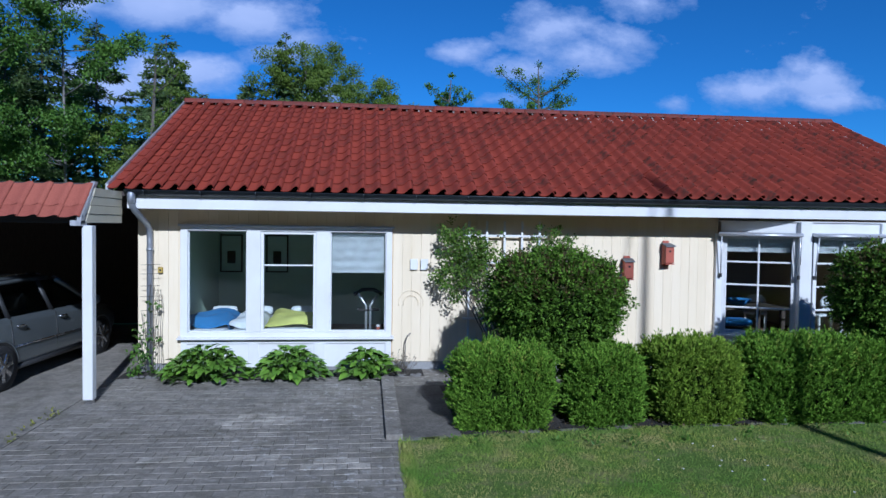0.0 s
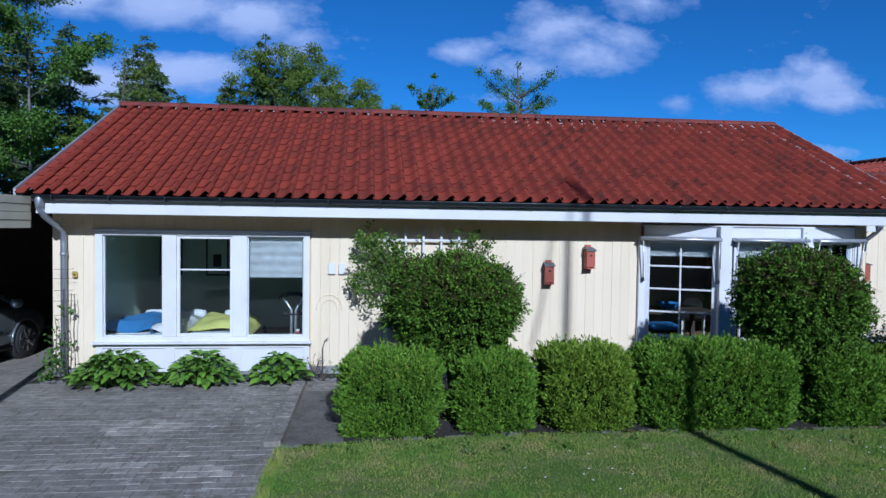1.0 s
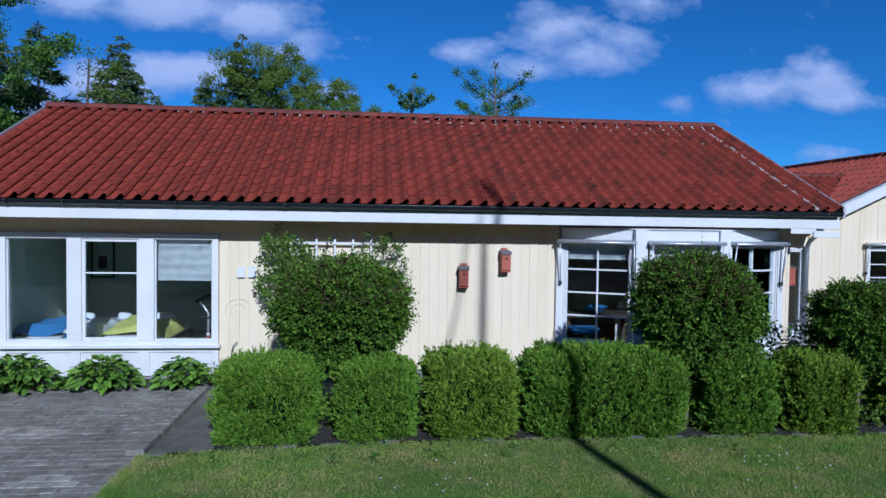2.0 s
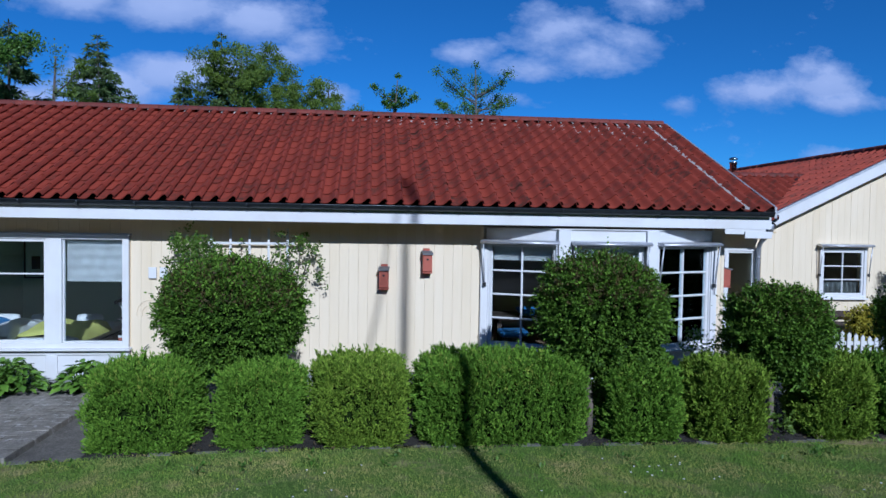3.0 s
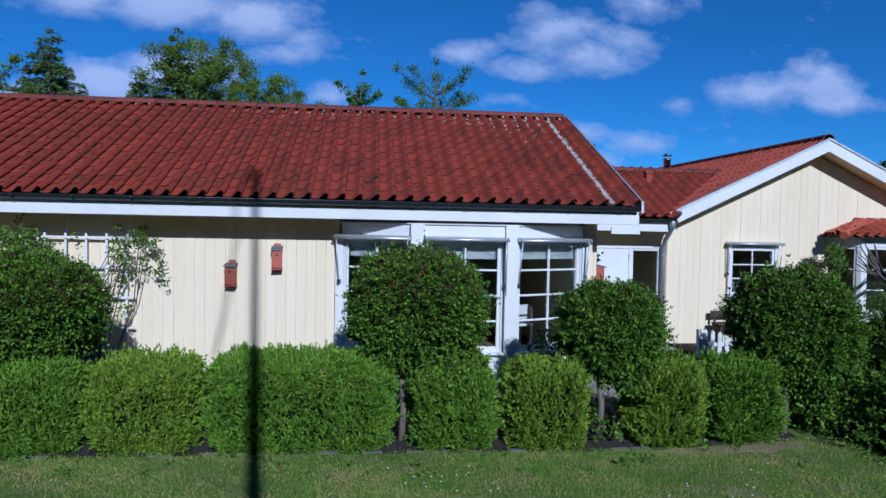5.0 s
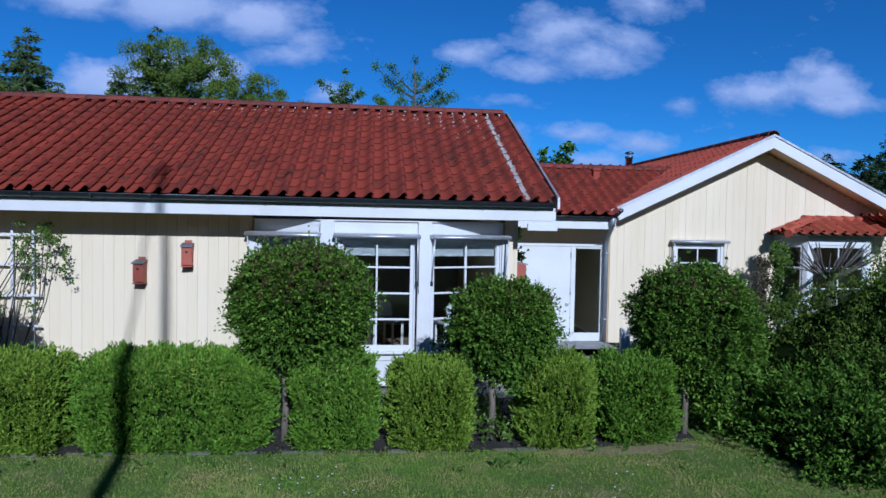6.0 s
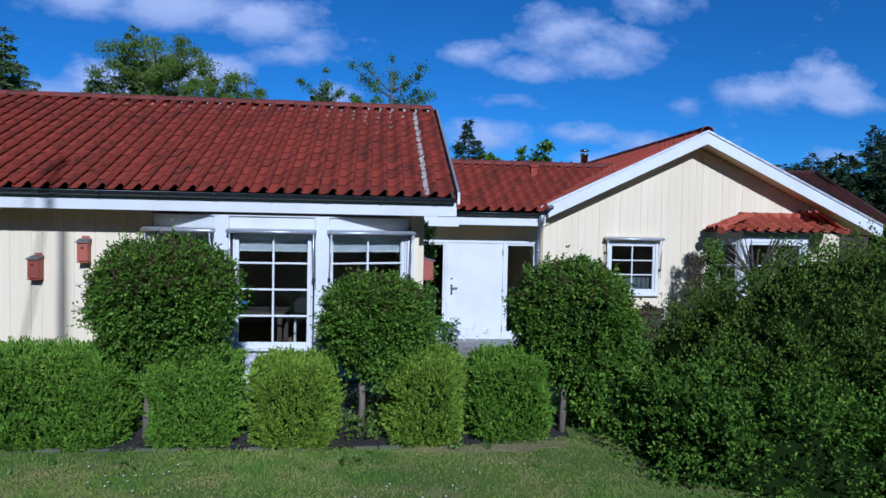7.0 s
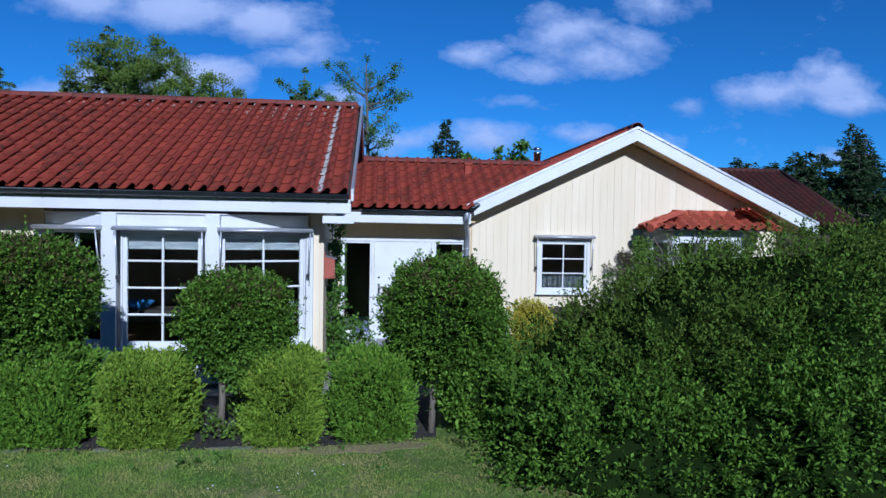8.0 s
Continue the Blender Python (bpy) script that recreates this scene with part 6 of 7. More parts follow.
s = Shade("hosta_leaf_single")
vein = s.noise(30, 2, 0.5, (1, 0.15, 1), False)
s.colour(s.mix(s.piece(), (0.17, 0.30, 0.038), (0.07, 0.15, 0.018))).gloss(0.35, 0, 0.4).bump(vein, 0.3, 0.006)
M_hosta_leaf = s.m
LEAF_MESHES = [broad_leaf_mesh(k) for k in range(4)]
for cx, cy, r, hgt, n, seed in ((-2.47, 9.70, 0.64, 0.41, 430, 1), (-1.33, 9.73, 0.54, 0.38, 330, 2), (-0.28, 9.77, 0.42, 0.35, 240, 3)):
    g = random.Random(seed + 90)
    plant = thing("hosta", (cx, cy, 0.0), "lush broad-leaved hosta in the bed under the window", "plant", "hostas under the window")
    bm = bmesh.new()
    for k in range(n):
        w = g.uniform(0, 6.28)
        d = g.random() ** 0.6
        px, py = cx + r * d * math.cos(w) * 0.85, cy + r * 0.62 * d * math.sin(w)
        pz = hgt * (1.0 - 0.85 * d * d) * g.uniform(0.75, 1.1) + 0.03
        if k % 3 == 0:
            tube([(cx + 0.1 * math.cos(w), cy + 0.08 * math.sin(w), 0), (px, py, pz)], [0.008, 0.004], 4, bm, False)
        ob = new("leaf", LEAF_MESHES[k % 4])
        ob.parent = plant
        sc = g.uniform(0.45, 0.80) * (0.8 + 0.25 * d)
        ob.matrix_basis = Matrix.Translation((px - cx, py - cy, pz)) @ pose(0, 0, 0, g.uniform(4, 56) - 16 * d, g.uniform(-28, 28), math.degrees(w) - 90 + g.uniform(-25, 25)) @ Matrix.Diagonal((sc, sc, sc, 1))
    part("stalk", bm, M_vine, plant)
dry = thing("dry_shrub", (0.22, 9.9, 0.0), "small dry twiggy plant at the corner of the bed", "plant")
bm = bmesh.new()
spots = []
g = random.Random(8)
for k in range(40):
    w = g.uniform(0, 6.28)
    tip = (0.22 + g.uniform(0.05, 0.24) * math.cos(w), 9.92 + g.uniform(0.05, 0.16) * math.sin(w), g.uniform(0.12, 0.34))
    tube([(0.22 + g.uniform(-0.08, 0.08), 9.92, 0), tip], [0.005, 0.002], 4, bm, False)
    spots.append((*tip, 0.04))
part("twigs", bm, M_bark, dry)
clump_leaves(dry, "leaves", spots, 60, 0.025, M_dead, 0.3)
stones = thing("bed_stones", (-1.4, 9.95, 0.0), "scattered stones and crumbs in the bed", "stones", kind="stuff")
bm = bmesh.new()
for k in range(170):
    x, y, r = g.uniform(-3.5, 0.5), g.uniform(9.84, 10.0), g.uniform(0.012, 0.045)
    own = bmesh.new()
    bmesh.ops.create_icosphere(own, subdivisions=1, radius=r)
    for v in own.verts:
        v.co = Vector((v.co.x * g.uniform(0.8, 1.3), v.co.y, v.co.z * 0.6)) + Vector((x, y, 0.005))
    merge(bm, own)
part("stones", bm, M_kerb, stones)

# ---- rooms behind the glass ----
def bed(x0, x1, y0, y1, cover, label, fold):
    root = thing("bed", ((x0 + x1) / 2, (y0 + y1) / 2, 0.12), label, "bed", "beds in the bedroom")
    part("frame", box(x0, x1, y0, y1, 0.16, 0.32, 0.02), M_darkwood, root)
    for x in (x0 + 0.05, x1 - 0.05):
        for y in (y0 + 0.06, y1 - 0.06):
            part("leg", box(x - 0.03, x + 0.03, y - 0.03, y + 0.03, 0.12, 0.18), M_darkwood, root)
    part("mattress", box(x0 + 0.02, x1 - 0.02, y0 + 0.02, y1 - 0.02, 0.32, 0.49, 0.04), M_linen, root)
    bm = bmesh.new()
    nx, ny = 18, 24
    rows = []
    for j in range(ny + 1):
        row = []
        for k in range(nx + 1):
            u, v = k / nx, j / ny
            edge = min(1, 6 * u, 6 * (1 - u), 5 * v + 0.05, 6 * (1 - v))
            z = 0.49 + 0.16 * edge ** 0.5 + 0.025 * math.sin(7 * u + 4 * v + fold) + 0.02 * math.sin(13 * v - 5 * u + fold)
            row.append(bm.verts.new((x0 - 0.03 + (x1 - x0 + 0.06) * u, y0 + 0.1 + (y1 - y0 - 0.75) * v, z if 0 < edge else 0.42)))
        rows.append(row)
    for a, b in zip(rows, rows[1:]):
        for k in range(nx):
            bm.faces.new((a[k], a[k + 1], b[k + 1], b[k]))
    part("duvet", bm, cover, root, "", True)
    pill = lathe([(0.02, -0.22), (0.07, -0.20), (0.085, -0.1), (0.085, 0.1), (0.07, 0.20), (0.02, 0.22)], ((x0 + x1) / 2, y1 - 0.3, 0.575), 16, pose(0, 0, 0, 0, 90, 0))
    part("pillow", pill, M_linen, root, "", True)
    return root


bed(-3.22, -2.46, 11.05, 13.1, M_blue, "single bed with a rumpled blue duvet", 0.4)
bed(-2.44, -1.98, 11.0, 13.1, M_linen, "narrow bed part with white bedding", 2.0)
bed(-1.92, -0.98, 11.1, 13.1, M_yellow, "single bed with a yellow-green bedspread", 3.3)
valet = thing("valet_stand", (-0.27, 11.3, 0.12), "chrome tubular valet stand with dark hanger", "valet stand")
for sgn in (-1, 1):
    part("tube", tube([(-0.27 + 0.035 * sgn, 11.3, 0.14), (-0.27 + 0.035 * sgn, 11.3, 0.84), (-0.27 + 0.16 * sgn, 11.28, 1.04)], 0.021, 8), M_alu, valet)
    part("foot", tube([(-0.27 + 0.035 * sgn, 11.3, 0.14), (-0.27 + 0.22 * sgn, 11.3, 0.135)], 0.014, 8), M_steel, valet)
part("hanger", tube([(-0.50, 11.34, 1.02), (-0.36, 11.34, 1.10), (-0.18, 11.34, 1.10), (-0.04, 11.34, 1.02)], 0.032, 8), M_black, valet, "curved black coat hanger")
part("tray", box(-0.45, -0.09, 11.25, 11.45, 0.76, 0.785, 0.006), M_black, valet)
jar = thing("jar", (-0.12, 10.53, 0.56), "small red and white jar on the window sill", "jar")
part("pot", lathe([(0.028, 0), (0.03, 0.05), (0.027, 0.052)], (-0.12, 10.49, 0.565), 14), M_birdred, jar)
part("lid", lathe([(0.03, 0), (0.03, 0.028), (0.02, 0.03)], (-0.12, 10.49, 0.617), 14), M_white, jar)
for x, z in ((-3.0, 1.55), (-2.1, 1.55)):
    pic = thing("picture", (x, 14.19, z), "dark framed picture on the bedroom wall", "picture", "pictures on the bedroom wall")
    bars(pic, "picture_frame", ring(x - 0.22, x + 0.22, z - 0.38, z + 0.38, 0.03), 0.025, 14.165, M_darkwood)
    part("print", box(x - 0.19, x + 0.19, 14.18, 14.186, z - 0.35, z + 0.35), M_room, pic)
    part("motif", box(x - 0.08, x + 0.08, 14.176, 14.18, z - 0.2, z + 0.05), M_darkwood, pic)

table = thing("dining_table", (6.2, 11.5, 0.12), "dark dining table behind the bay", "table")
part("tabletop", box(5.5, 6.9, 11.05, 11.95, 0.80, 0.84, 0.008), M_darkwood, table)
for x in (5.58, 6.82):
    for y in (11.13, 11.87):
        part("leg", box(x - 0.035, x + 0.035, y - 0.035, y + 0.035, 0.12, 0.80, 0.004), M_darkwood, table)
bowl = thing("bowl", (6.1, 11.3, 0.84), "wide blue glazed bowl on the table", "bowl")
part("body", lathe([(0.07, 0), (0.16, 0.05), (0.22, 0.13), (0.21, 0.13), (0.15, 0.055), (0.05, 0.015)], (6.1, 11.3, 0.84), 24), M_blue, bowl)
cloth_ob = thing("blue_cloth", (5.72, 10.75, 0.5), "folded blue cloth on a stool in the bay", "cloth")
part("cloth", box(5.50, 5.95, 10.55, 10.9, 0.60, 0.70, 0.03), M_blue, cloth_ob)
part("stool", box(5.52, 5.93, 10.57, 10.88, 0.12, 0.60, 0.01), M_darkwood, cloth_ob)
for cx, cy, turn in ((7.15, 12.5, 150), (8.2, 12.2, 200)):
    ch = thing("dining_chair", (0, 0, 0), "white-draped wooden dining chair in the bay", "chair", "chairs behind the bay")
    part("seat", box(-0.21, 0.21, -0.21, 0.21, 0.44, 0.48, 0.01), M_linen, ch)
    for x in (-0.18, 0.18):
        for y in (-0.18, 0.18):
            part("leg", box(x - 0.018, x + 0.018, y - 0.018, y + 0.018, 0, 0.44, 0.003), M_white, ch)
    part("backrest", prism([(-0.17, 0.56), (-0.17, 0.74), (-0.10, 0.82), (0.10, 0.82), (0.17, 0.74), (0.17, 0.56)], "y", 0.18, 0.22, None, 0.008), M_linen, ch)
    ch.matrix_basis = pose(cx, cy, 0.12, 0, 0, turn)

# ---- entrance corner ----
entry = thing("entrance_climber", (9.25, 11.6, 0.0), "leafy climber growing up beside the entrance", "climber")
g = random.Random(33)
bm = bmesh.new()
spots = []
for k in range(9):
    x, y = g.uniform(8.98, 9.16), g.uniform(10.9, 11.7)
    top = g.uniform(1.2, 2.2)
    pts = [Vector((x + 0.05 * math.sin(j + k), y + 0.05 * math.cos(j * 1.3), top * j / 6)) for j in range(7)]
    tube(pts, 0.008, 4, bm, False)
    spots += [(p.x + 0.02, p.y - 0.05, p.z, g.uniform(0.08, 0.15)) for p in pts[1:]]
part("stems", bm, M_bark, entry)
clump_leaves(entry, "leaves", spots, 60, 0.075, M_vine, 0.1)
perennials = thing("perennials", (9.5, 11.4, 0.0), "dense flowering perennials beside the entrance path", "plant")
spots = [(g.uniform(9.02, 9.55), g.uniform(10.9, 12.0), g.uniform(0.05, 0.62), g.uniform(0.10, 0.16)) for k in range(40)]
clump_leaves(perennials, "leaves", spots, 50, 0.075, M_vine, 0.2)
lilac = cloth("lilac_petals", (0.30, 0.28, 0.62))
petals = cloth("white_petals", (0.75, 0.76, 0.78))
tagged(clump_leaves(perennials, "lilac_blossom", [(g.uniform(9.3, 9.6), g.uniform(10.9, 11.2), g.uniform(0.45, 0.75), 0.06) for k in range(9)], 60, 0.03, lilac, 0.2), kind="stuff")
tagged(clump_leaves(perennials, "white_blossom", [(g.uniform(9.5, 10.1), g.uniform(11.0, 11.6), g.uniform(0.35, 0.65), 0.06) for k in range(10)], 60, 0.035, petals, 0.2), kind="stuff")
spirea = thing("white_flowering_shrub", (7.95, 8.75, 0.0), "low shrub covered in small white flowers", "shrub")
spots = [(g.uniform(7.6, 8.2), g.uniform(8.6, 9.0), g.uniform(0.3, 0.95), 0.12) for k in range(22)]
part("stem", tube([(7.92, 8.8, -0.02), (7.9, 8.8, 0.35)], 0.02, 6), M_bark, spirea)
clump_leaves(spirea, "leaves", spots, 50, 0.05, M_vine, 0.2)
tagged(clump_leaves(spirea, "flowers", [(x, y - 0.06, z + 0.04, 0.07) for x, y, z, _ in spots], 55, 0.028, petals, 0.2), kind="stuff")

fence = thing("picket_fence", (11.05, 10.1, 0.0), "low white picket fence beside the entrance path", "fence")
for k in range(9):
    x = 10.58 + k * 0.115
    h = 0.82 - 0.035 * k * 0.6
    part("picket", prism([(x - 0.032, 0.03), (x - 0.032, h - 0.04), (x, h), (x + 0.032, h - 0.04), (x + 0.032, 0.03)], "y", 10.08, 10.10), M_white, fence)
for z in (0.22, 0.55):
    part("rail", box(10.52, 11.56, 10.10, 10.13, z, z + 0.06, 0.003), M_white, fence)
for x in (10.52, 11.56):
    part("post", box(x - 0.04, x + 0.04, 10.09, 10.17, -0.02, 0.80, 0.004), M_white, fence)

clump_leaves(gap_weeds, "leaves", GAP_SPOTS, 46, 0.055, M_rose, 0.5)

# ---- by the gable wall ----
gold = thing("golden_shrub", (12.17, 11.3, 0.0), "round golden-yellow shrub by the gable wall", "shrub")
part("stem", tube([(12.17, 11.3, -0.02), (12.17, 11.3, 0.4)], 0.03, 6), M_bark, gold)
lump("core", (12.17, 11.3, 0.55), (0.37, 0.34, 0.50), 2.2, M_core, gold, 91, 0.12)
sprigs("golden_shrub", (12.17, 11.3, 0.55), (0.37, 0.34, 0.50), 2.2, 1300, 8, (0.04, 0.022), 0.09, M_gold, gold, 91, 0.4, 0.03, 0.5, 0.6, low=-0.9, shag=0.08)
bench = thing("bench", (13.15, 13.3, 0.0), "dark wooden bench below the small window", "bench")
part("seat", box(12.40, 13.95, 13.08, 13.40, 0.42, 0.46, 0.006), M_darkwood, bench)
part("backrest", box(12.40, 13.95, 13.42, 13.45, 0.55, 0.68, 0.006), M_darkwood, bench)
for x in (12.48, 13.87):
    part("leg", box(x - 0.03, x + 0.03, 13.12, 13.45, -0.02, 0.42, 0.004), M_darkwood, bench)
    part("upright", box(x - 0.025, x + 0.025, 13.40, 13.42, 0.46, 0.68, 0.004), M_darkwood, bench)
pot = thing("plant_tub", (13.38, 12.80, 0.0), "dark wooden plant tub with thin grasses under the window", "plant pot")
part("tub", lathe([(0.17, 0), (0.22, 0.3), (0.24, 0.58), (0.22, 0.58), (0.2, 0.5)], (13.38, 12.80, 0.0), 18), M_darkwood, pot)
part("soil", lathe([(0.2, 0), (0.2, 0.02)], (13.38, 12.80, 0.5), 18), M_soil, pot)
clump_leaves(pot, "grasses", [(13.38 + 0.05 * (k % 5 - 2), 12.80, 0.64 + 0.02 * k, 0.08) for k in range(8)], 40, 0.09, M_dead, 1.0)
col = thing("columnar_shrub", (14.68, 12.95, 0.0), "narrow dark green columnar shrub against the wall", "shrub")
part("trunk", tube([(14.7, 12.95, 0), (14.7, 12.95, 1.7)], [0.035, 0.015], 6), M_bark, col)
clump_leaves(col, "leaves", [(14.7 + g.uniform(-0.16, 0.14), 12.95 + g.uniform(-0.15, 0.15), g.uniform(0.5, 1.98), 0.13) for k in range(52)], 110, 0.055, M_rose, 0.4)
wil = thing("withered_shrub", (14.27, 12.98, 0.0), "half-withered brown columnar shrub against the wall", "shrub")
part("trunk", tube([(14.27, 12.98, 0), (14.27, 12.98, 1.5)], [0.03, 0.012], 6), M_bark, wil)
clump_leaves(wil, "leaves", [(14.32 + g.uniform(-0.10, 0.10), 12.98 + g.uniform(-0.12, 0.12), g.uniform(0.5, 1.72), 0.11) for k in range(40)], 90, 0.045, M_dead, 0.4)
bare = thing("bare_tree", (15.05, 12.0, 0.0), "pollarded little tree with bare grey branches", "tree")
part("trunk", tube([(15.05, 12.0, 0), (15.07, 12.0, 0.9), (15.05, 12.0, 1.45)], [0.09, 0.08, 0.07], 8), M_bark, bare)
for k in range(26):
    w = g.uniform(0, 6.28)
    r = g.uniform(0.3, 0.95)
    z1 = g.uniform(1.7, 2.15)
    mid = (15.05 + r * 0.55 * math.cos(w), 12.0 + r * 0.4 * math.sin(w), 1.45 + (z1 - 1.45) * 0.42)
    tip = (15.1 + r * math.cos(w), 12.0 + r * 0.7 * math.sin(w), z1)
    bm = tube([(15.05, 12.0, 1.38), mid, tip], [0.034, 0.02, 0.008], 5, None, False)
    if k % 2:
        tube([mid, (tip[0] + g.uniform(-0.2, 0.2), tip[1], z1 - 0.1)], [0.014, 0.005], 4, bm, False)
    part("branch", bm, M_bark, bare)

# ---- pole and loose cable behind the camera; only their shadows fall into view ----
pole = thing("utility_pole", (5.97, -1.5, 0), "weathered wooden utility pole standing on the lawn", "pole")
part("shaft", tube([(5.97, -1.5, -0.3), (5.97, -1.5, 9.25)], [0.10, 0.04], 12), M_pole, pole)
part("crossarm", box(5.92, 6.02, -1.54, -1.46, 8.7, 9.2, 0.01), M_pole, pole)
back_by = 11.78 / -toward_sun.y
drop_line = [(3.80, 2.45), (3.74, 2.09), (3.69, 1.72), (3.64, 1.30), (3.58, 0.95), (3.51, 0.62), (3.44, 0.35)]
cable_pts = [Vector((x, 10.28, z)) + toward_sun * back_by for x, z in drop_line]
part("loose_cable", tube([(5.97, -1.5, 8.95), cable_pts[0] + Vector((0.05, 0, 0.45)), *cable_pts], 0.022, 6), M_plastic, pole, "stiff bent black cable hanging from the pole")


# ---- distant trees ----
def limb_points(a, b, bend, n=4):
    a, b = Vector(a), Vector(b)
    return [a.lerp(b, k / n) + Vector((0, 0, bend * math.sin(math.pi * k / n))) for k in range(n + 1)]


def leafy_tree(x, y, h, spread, count, leaf, material, seed, label, low=0.3, bare=0.0, trunk=0.16, bark=None, limbs=16):
    """A broadleaf tree: trunk, limbs, and leaves in loose clumps round the limbs' ends."""
    g = random.Random(seed)
    tree = thing("tree", (x, y, 0), label, "tree")
    lean = g.uniform(-0.06, 0.06)
    bm = tube([(x, y, -0.2), (x + lean * h * 0.5, y, h * 0.5), (x + lean * h, y, h * 0.93)], [trunk, trunk * 0.6, 0.03], 8)
    ends = []
    for k in range(limbs):
        z0 = h * g.uniform(low, 0.82)
        w = g.uniform(0, 6.28)
        reach = spread * g.uniform(0.55, 1.0) * (1.15 - 0.75 * abs((z0 / h) - 0.5))
        tip = (x + lean * z0 + reach * math.cos(w), y + reach * math.sin(w), min(h * 0.99, z0 + reach * g.uniform(0.25, 0.9)))
        pts = limb_points((x + lean * z0, y, z0), tip, -0.1)
        tube(pts, [trunk * 0.3, trunk * 0.24, trunk * 0.18, trunk * 0.12, 0.012], 5, bm)
        ends += [pts[2], pts[3], pts[4], pts[4]]
    ends += [Vector((x + lean * h, y, h * u)) for u in (0.8, 0.88, 0.95)]
    part("trunk", bm, bark or M_bark, tree)
    E = np.array([e[:] for e in ends])
    pick = RNG.integers(0, len(E), count)
    size = RNG.uniform(0.35, 1.0, len(E))[pick] * spread * 0.25
    P = E[pick] + unit(RNG.normal(size=(count, 3))) * (size * RNG.random(count) ** 0.55)[:, None] * np.array([1, 1, 0.75])
    leaves("crown", P, unit(P - np.array([x, y, h * 0.55])), leaf, leaf * 0.6, material, tree, 0.1, 0.3, 1.0)
    return tree


def conifer(x, y, h, spread, material, seed, label, low=0.12, whorls=24, thin=0.95, needle=0.30):
    """A conifer: straight trunk, whorls of drooping branches and needle sprays along them."""
    g = random.Random(seed)
    spread = spread * (1.35 if material is M_larch else 1.1)
    tree = thing("conifer", (x, y, 0), label, "tree")
    bm = tube([(x, y, -0.2), (x, y, h * 0.55), (x, y, h)], [0.035 * h * 0.45, 0.02 * h * 0.4, 0.015], 8)
    P, N = [], []
    for k in range(whorls):
        u = k / (whorls - 1)
        z0 = h * (low + (1 - low) * u ** 0.9)
        reach = spread * (1 - u) ** 0.8 + 0.12
        for j in range(g.randint(4, 6)):
            w = g.uniform(0, 6.28)
            r = reach * g.uniform(0.65, 1.15)
            tip = Vector((x + r * math.cos(w), y + r * math.sin(w), z0 - r * g.uniform(0.02, 0.30) + 0.1 * r))
            pts = limb_points((x, y, z0), tip, -0.08 * r)
            tube(pts, [0.035, 0.03, 0.022, 0.015, 0.006], 4, bm, False)
            n = max(6, int((64 if material is M_larch else 48) * r * thin))
            for q in range(n):
                s_ = g.random() ** 0.7
                p = Vector((x, y, z0)).lerp(tip, s_)
                side = Vector((-math.sin(w), math.cos(w), 0)) * g.choice((-1, 1))
                off = side * g.uniform(0, 0.30) * r * (1.05 - s_) + Vector((0, 0, g.uniform(-0.16, 0.03)))
                P.append((p + off)[:])
                N.append((side * 0.8 + Vector((math.cos(w), math.sin(w), -0.25)))[:])
    part("trunk", bm, M_bark, tree)
    leaves("foliage", np.array(P), unit(np.array(N)), needle, needle * 0.24, material, tree, -0.1, 1.1, 0.45)
    return tree


TREES = [("c", -10.2, 36, 10.7, 2.6, M_larch, 51), ("c", -4.9, 39, 12.6, 2.4, M_larch, 52), ("c", -6.9, 39, 10.0, 2.2, M_larch, 53),
         ("c", 13.5, 40, 8.4, 2.3, M_needle, 55), ("c", 34.1, 34, 7.9, 1.9, M_needle, 56), ("c", 38.0, 45, 7.7, 2.6, M_needle, 57), ("c", 32.2, 42, 6.9, 2.4, M_needle, 58),
         ("c", 36.4, 33, 8.0, 2.1, M_needle, 59), ("c", -13.6, 27, 9.4, 2.4, M_larch, 60), ("c", -11.9, 31, 10.6, 2.5, M_larch, 61), ("c", -16.5, 26, 11.5, 2.8, M_larch, 62), ("c", 35.5, 40, 6.6, 2.6, M_needle, 63), ("c", -8.6, 36, 8.6, 2.2, M_larch, 64), ("c", 32.6, 31, 6.7, 1.8, M_needle, 65), ("c", 35.0, 30, 7.2, 2.0, M_needle, 66), ("c", 31.0, 36, 6.0, 2.4, M_needle, 67),
         ("c", -18.5, 30, 12.0, 3.0, M_larch, 68), ("c", -15.0, 33, 11.5, 3.0, M_larch, 69), ("c", -11.0, 38, 12.0, 3.0, M_larch, 80), ("c", -18.0, 38, 13.0, 3.4, M_needle, 81),
         ("c", 26.7, 26.5, 5.4, 1.5, M_needle, 82), ("c", 28.6, 26.0, 5.3, 1.8, M_needle, 83), ("c", 24.9, 27.4, 5.0, 1.3, M_needle, 84), ("c", 28.0, 27.5, 5.5, 1.7, M_needle, 87), ("c", 30.2, 28.5, 5.9, 1.9, M_needle, 88)]
for kind, x, y, h, w, mat_, seed in TREES:
    conifer(x, y, h, w, mat_, seed, "feathery green larch behind the house" if mat_ is M_larch else "dark green spruce behind the houses")
leafy_tree(4.3, 44, 12.4, 1.9, 5500, 0.15, M_vine, 54, "small dark green tree top behind the roof", 0.5, limbs=18)
leafy_tree(-3.3, 39.5, 12.6, 3.3, 40000, 0.12, M_tree, 91, "full olive-green broadleaf tree behind the roof", 0.35, limbs=44)
leafy_tree(-0.8, 40.5, 11.5, 2.8, 20000, 0.12, M_tree, 85, "olive-green broadleaf tree with an uneven crown behind the roof", 0.35, limbs=22)
leafy_tree(1.4, 40, 10.7, 3.2, 24000, 0.12, M_tree, 72, "olive-green broadleaf tree behind the roof", 0.4, limbs=22)
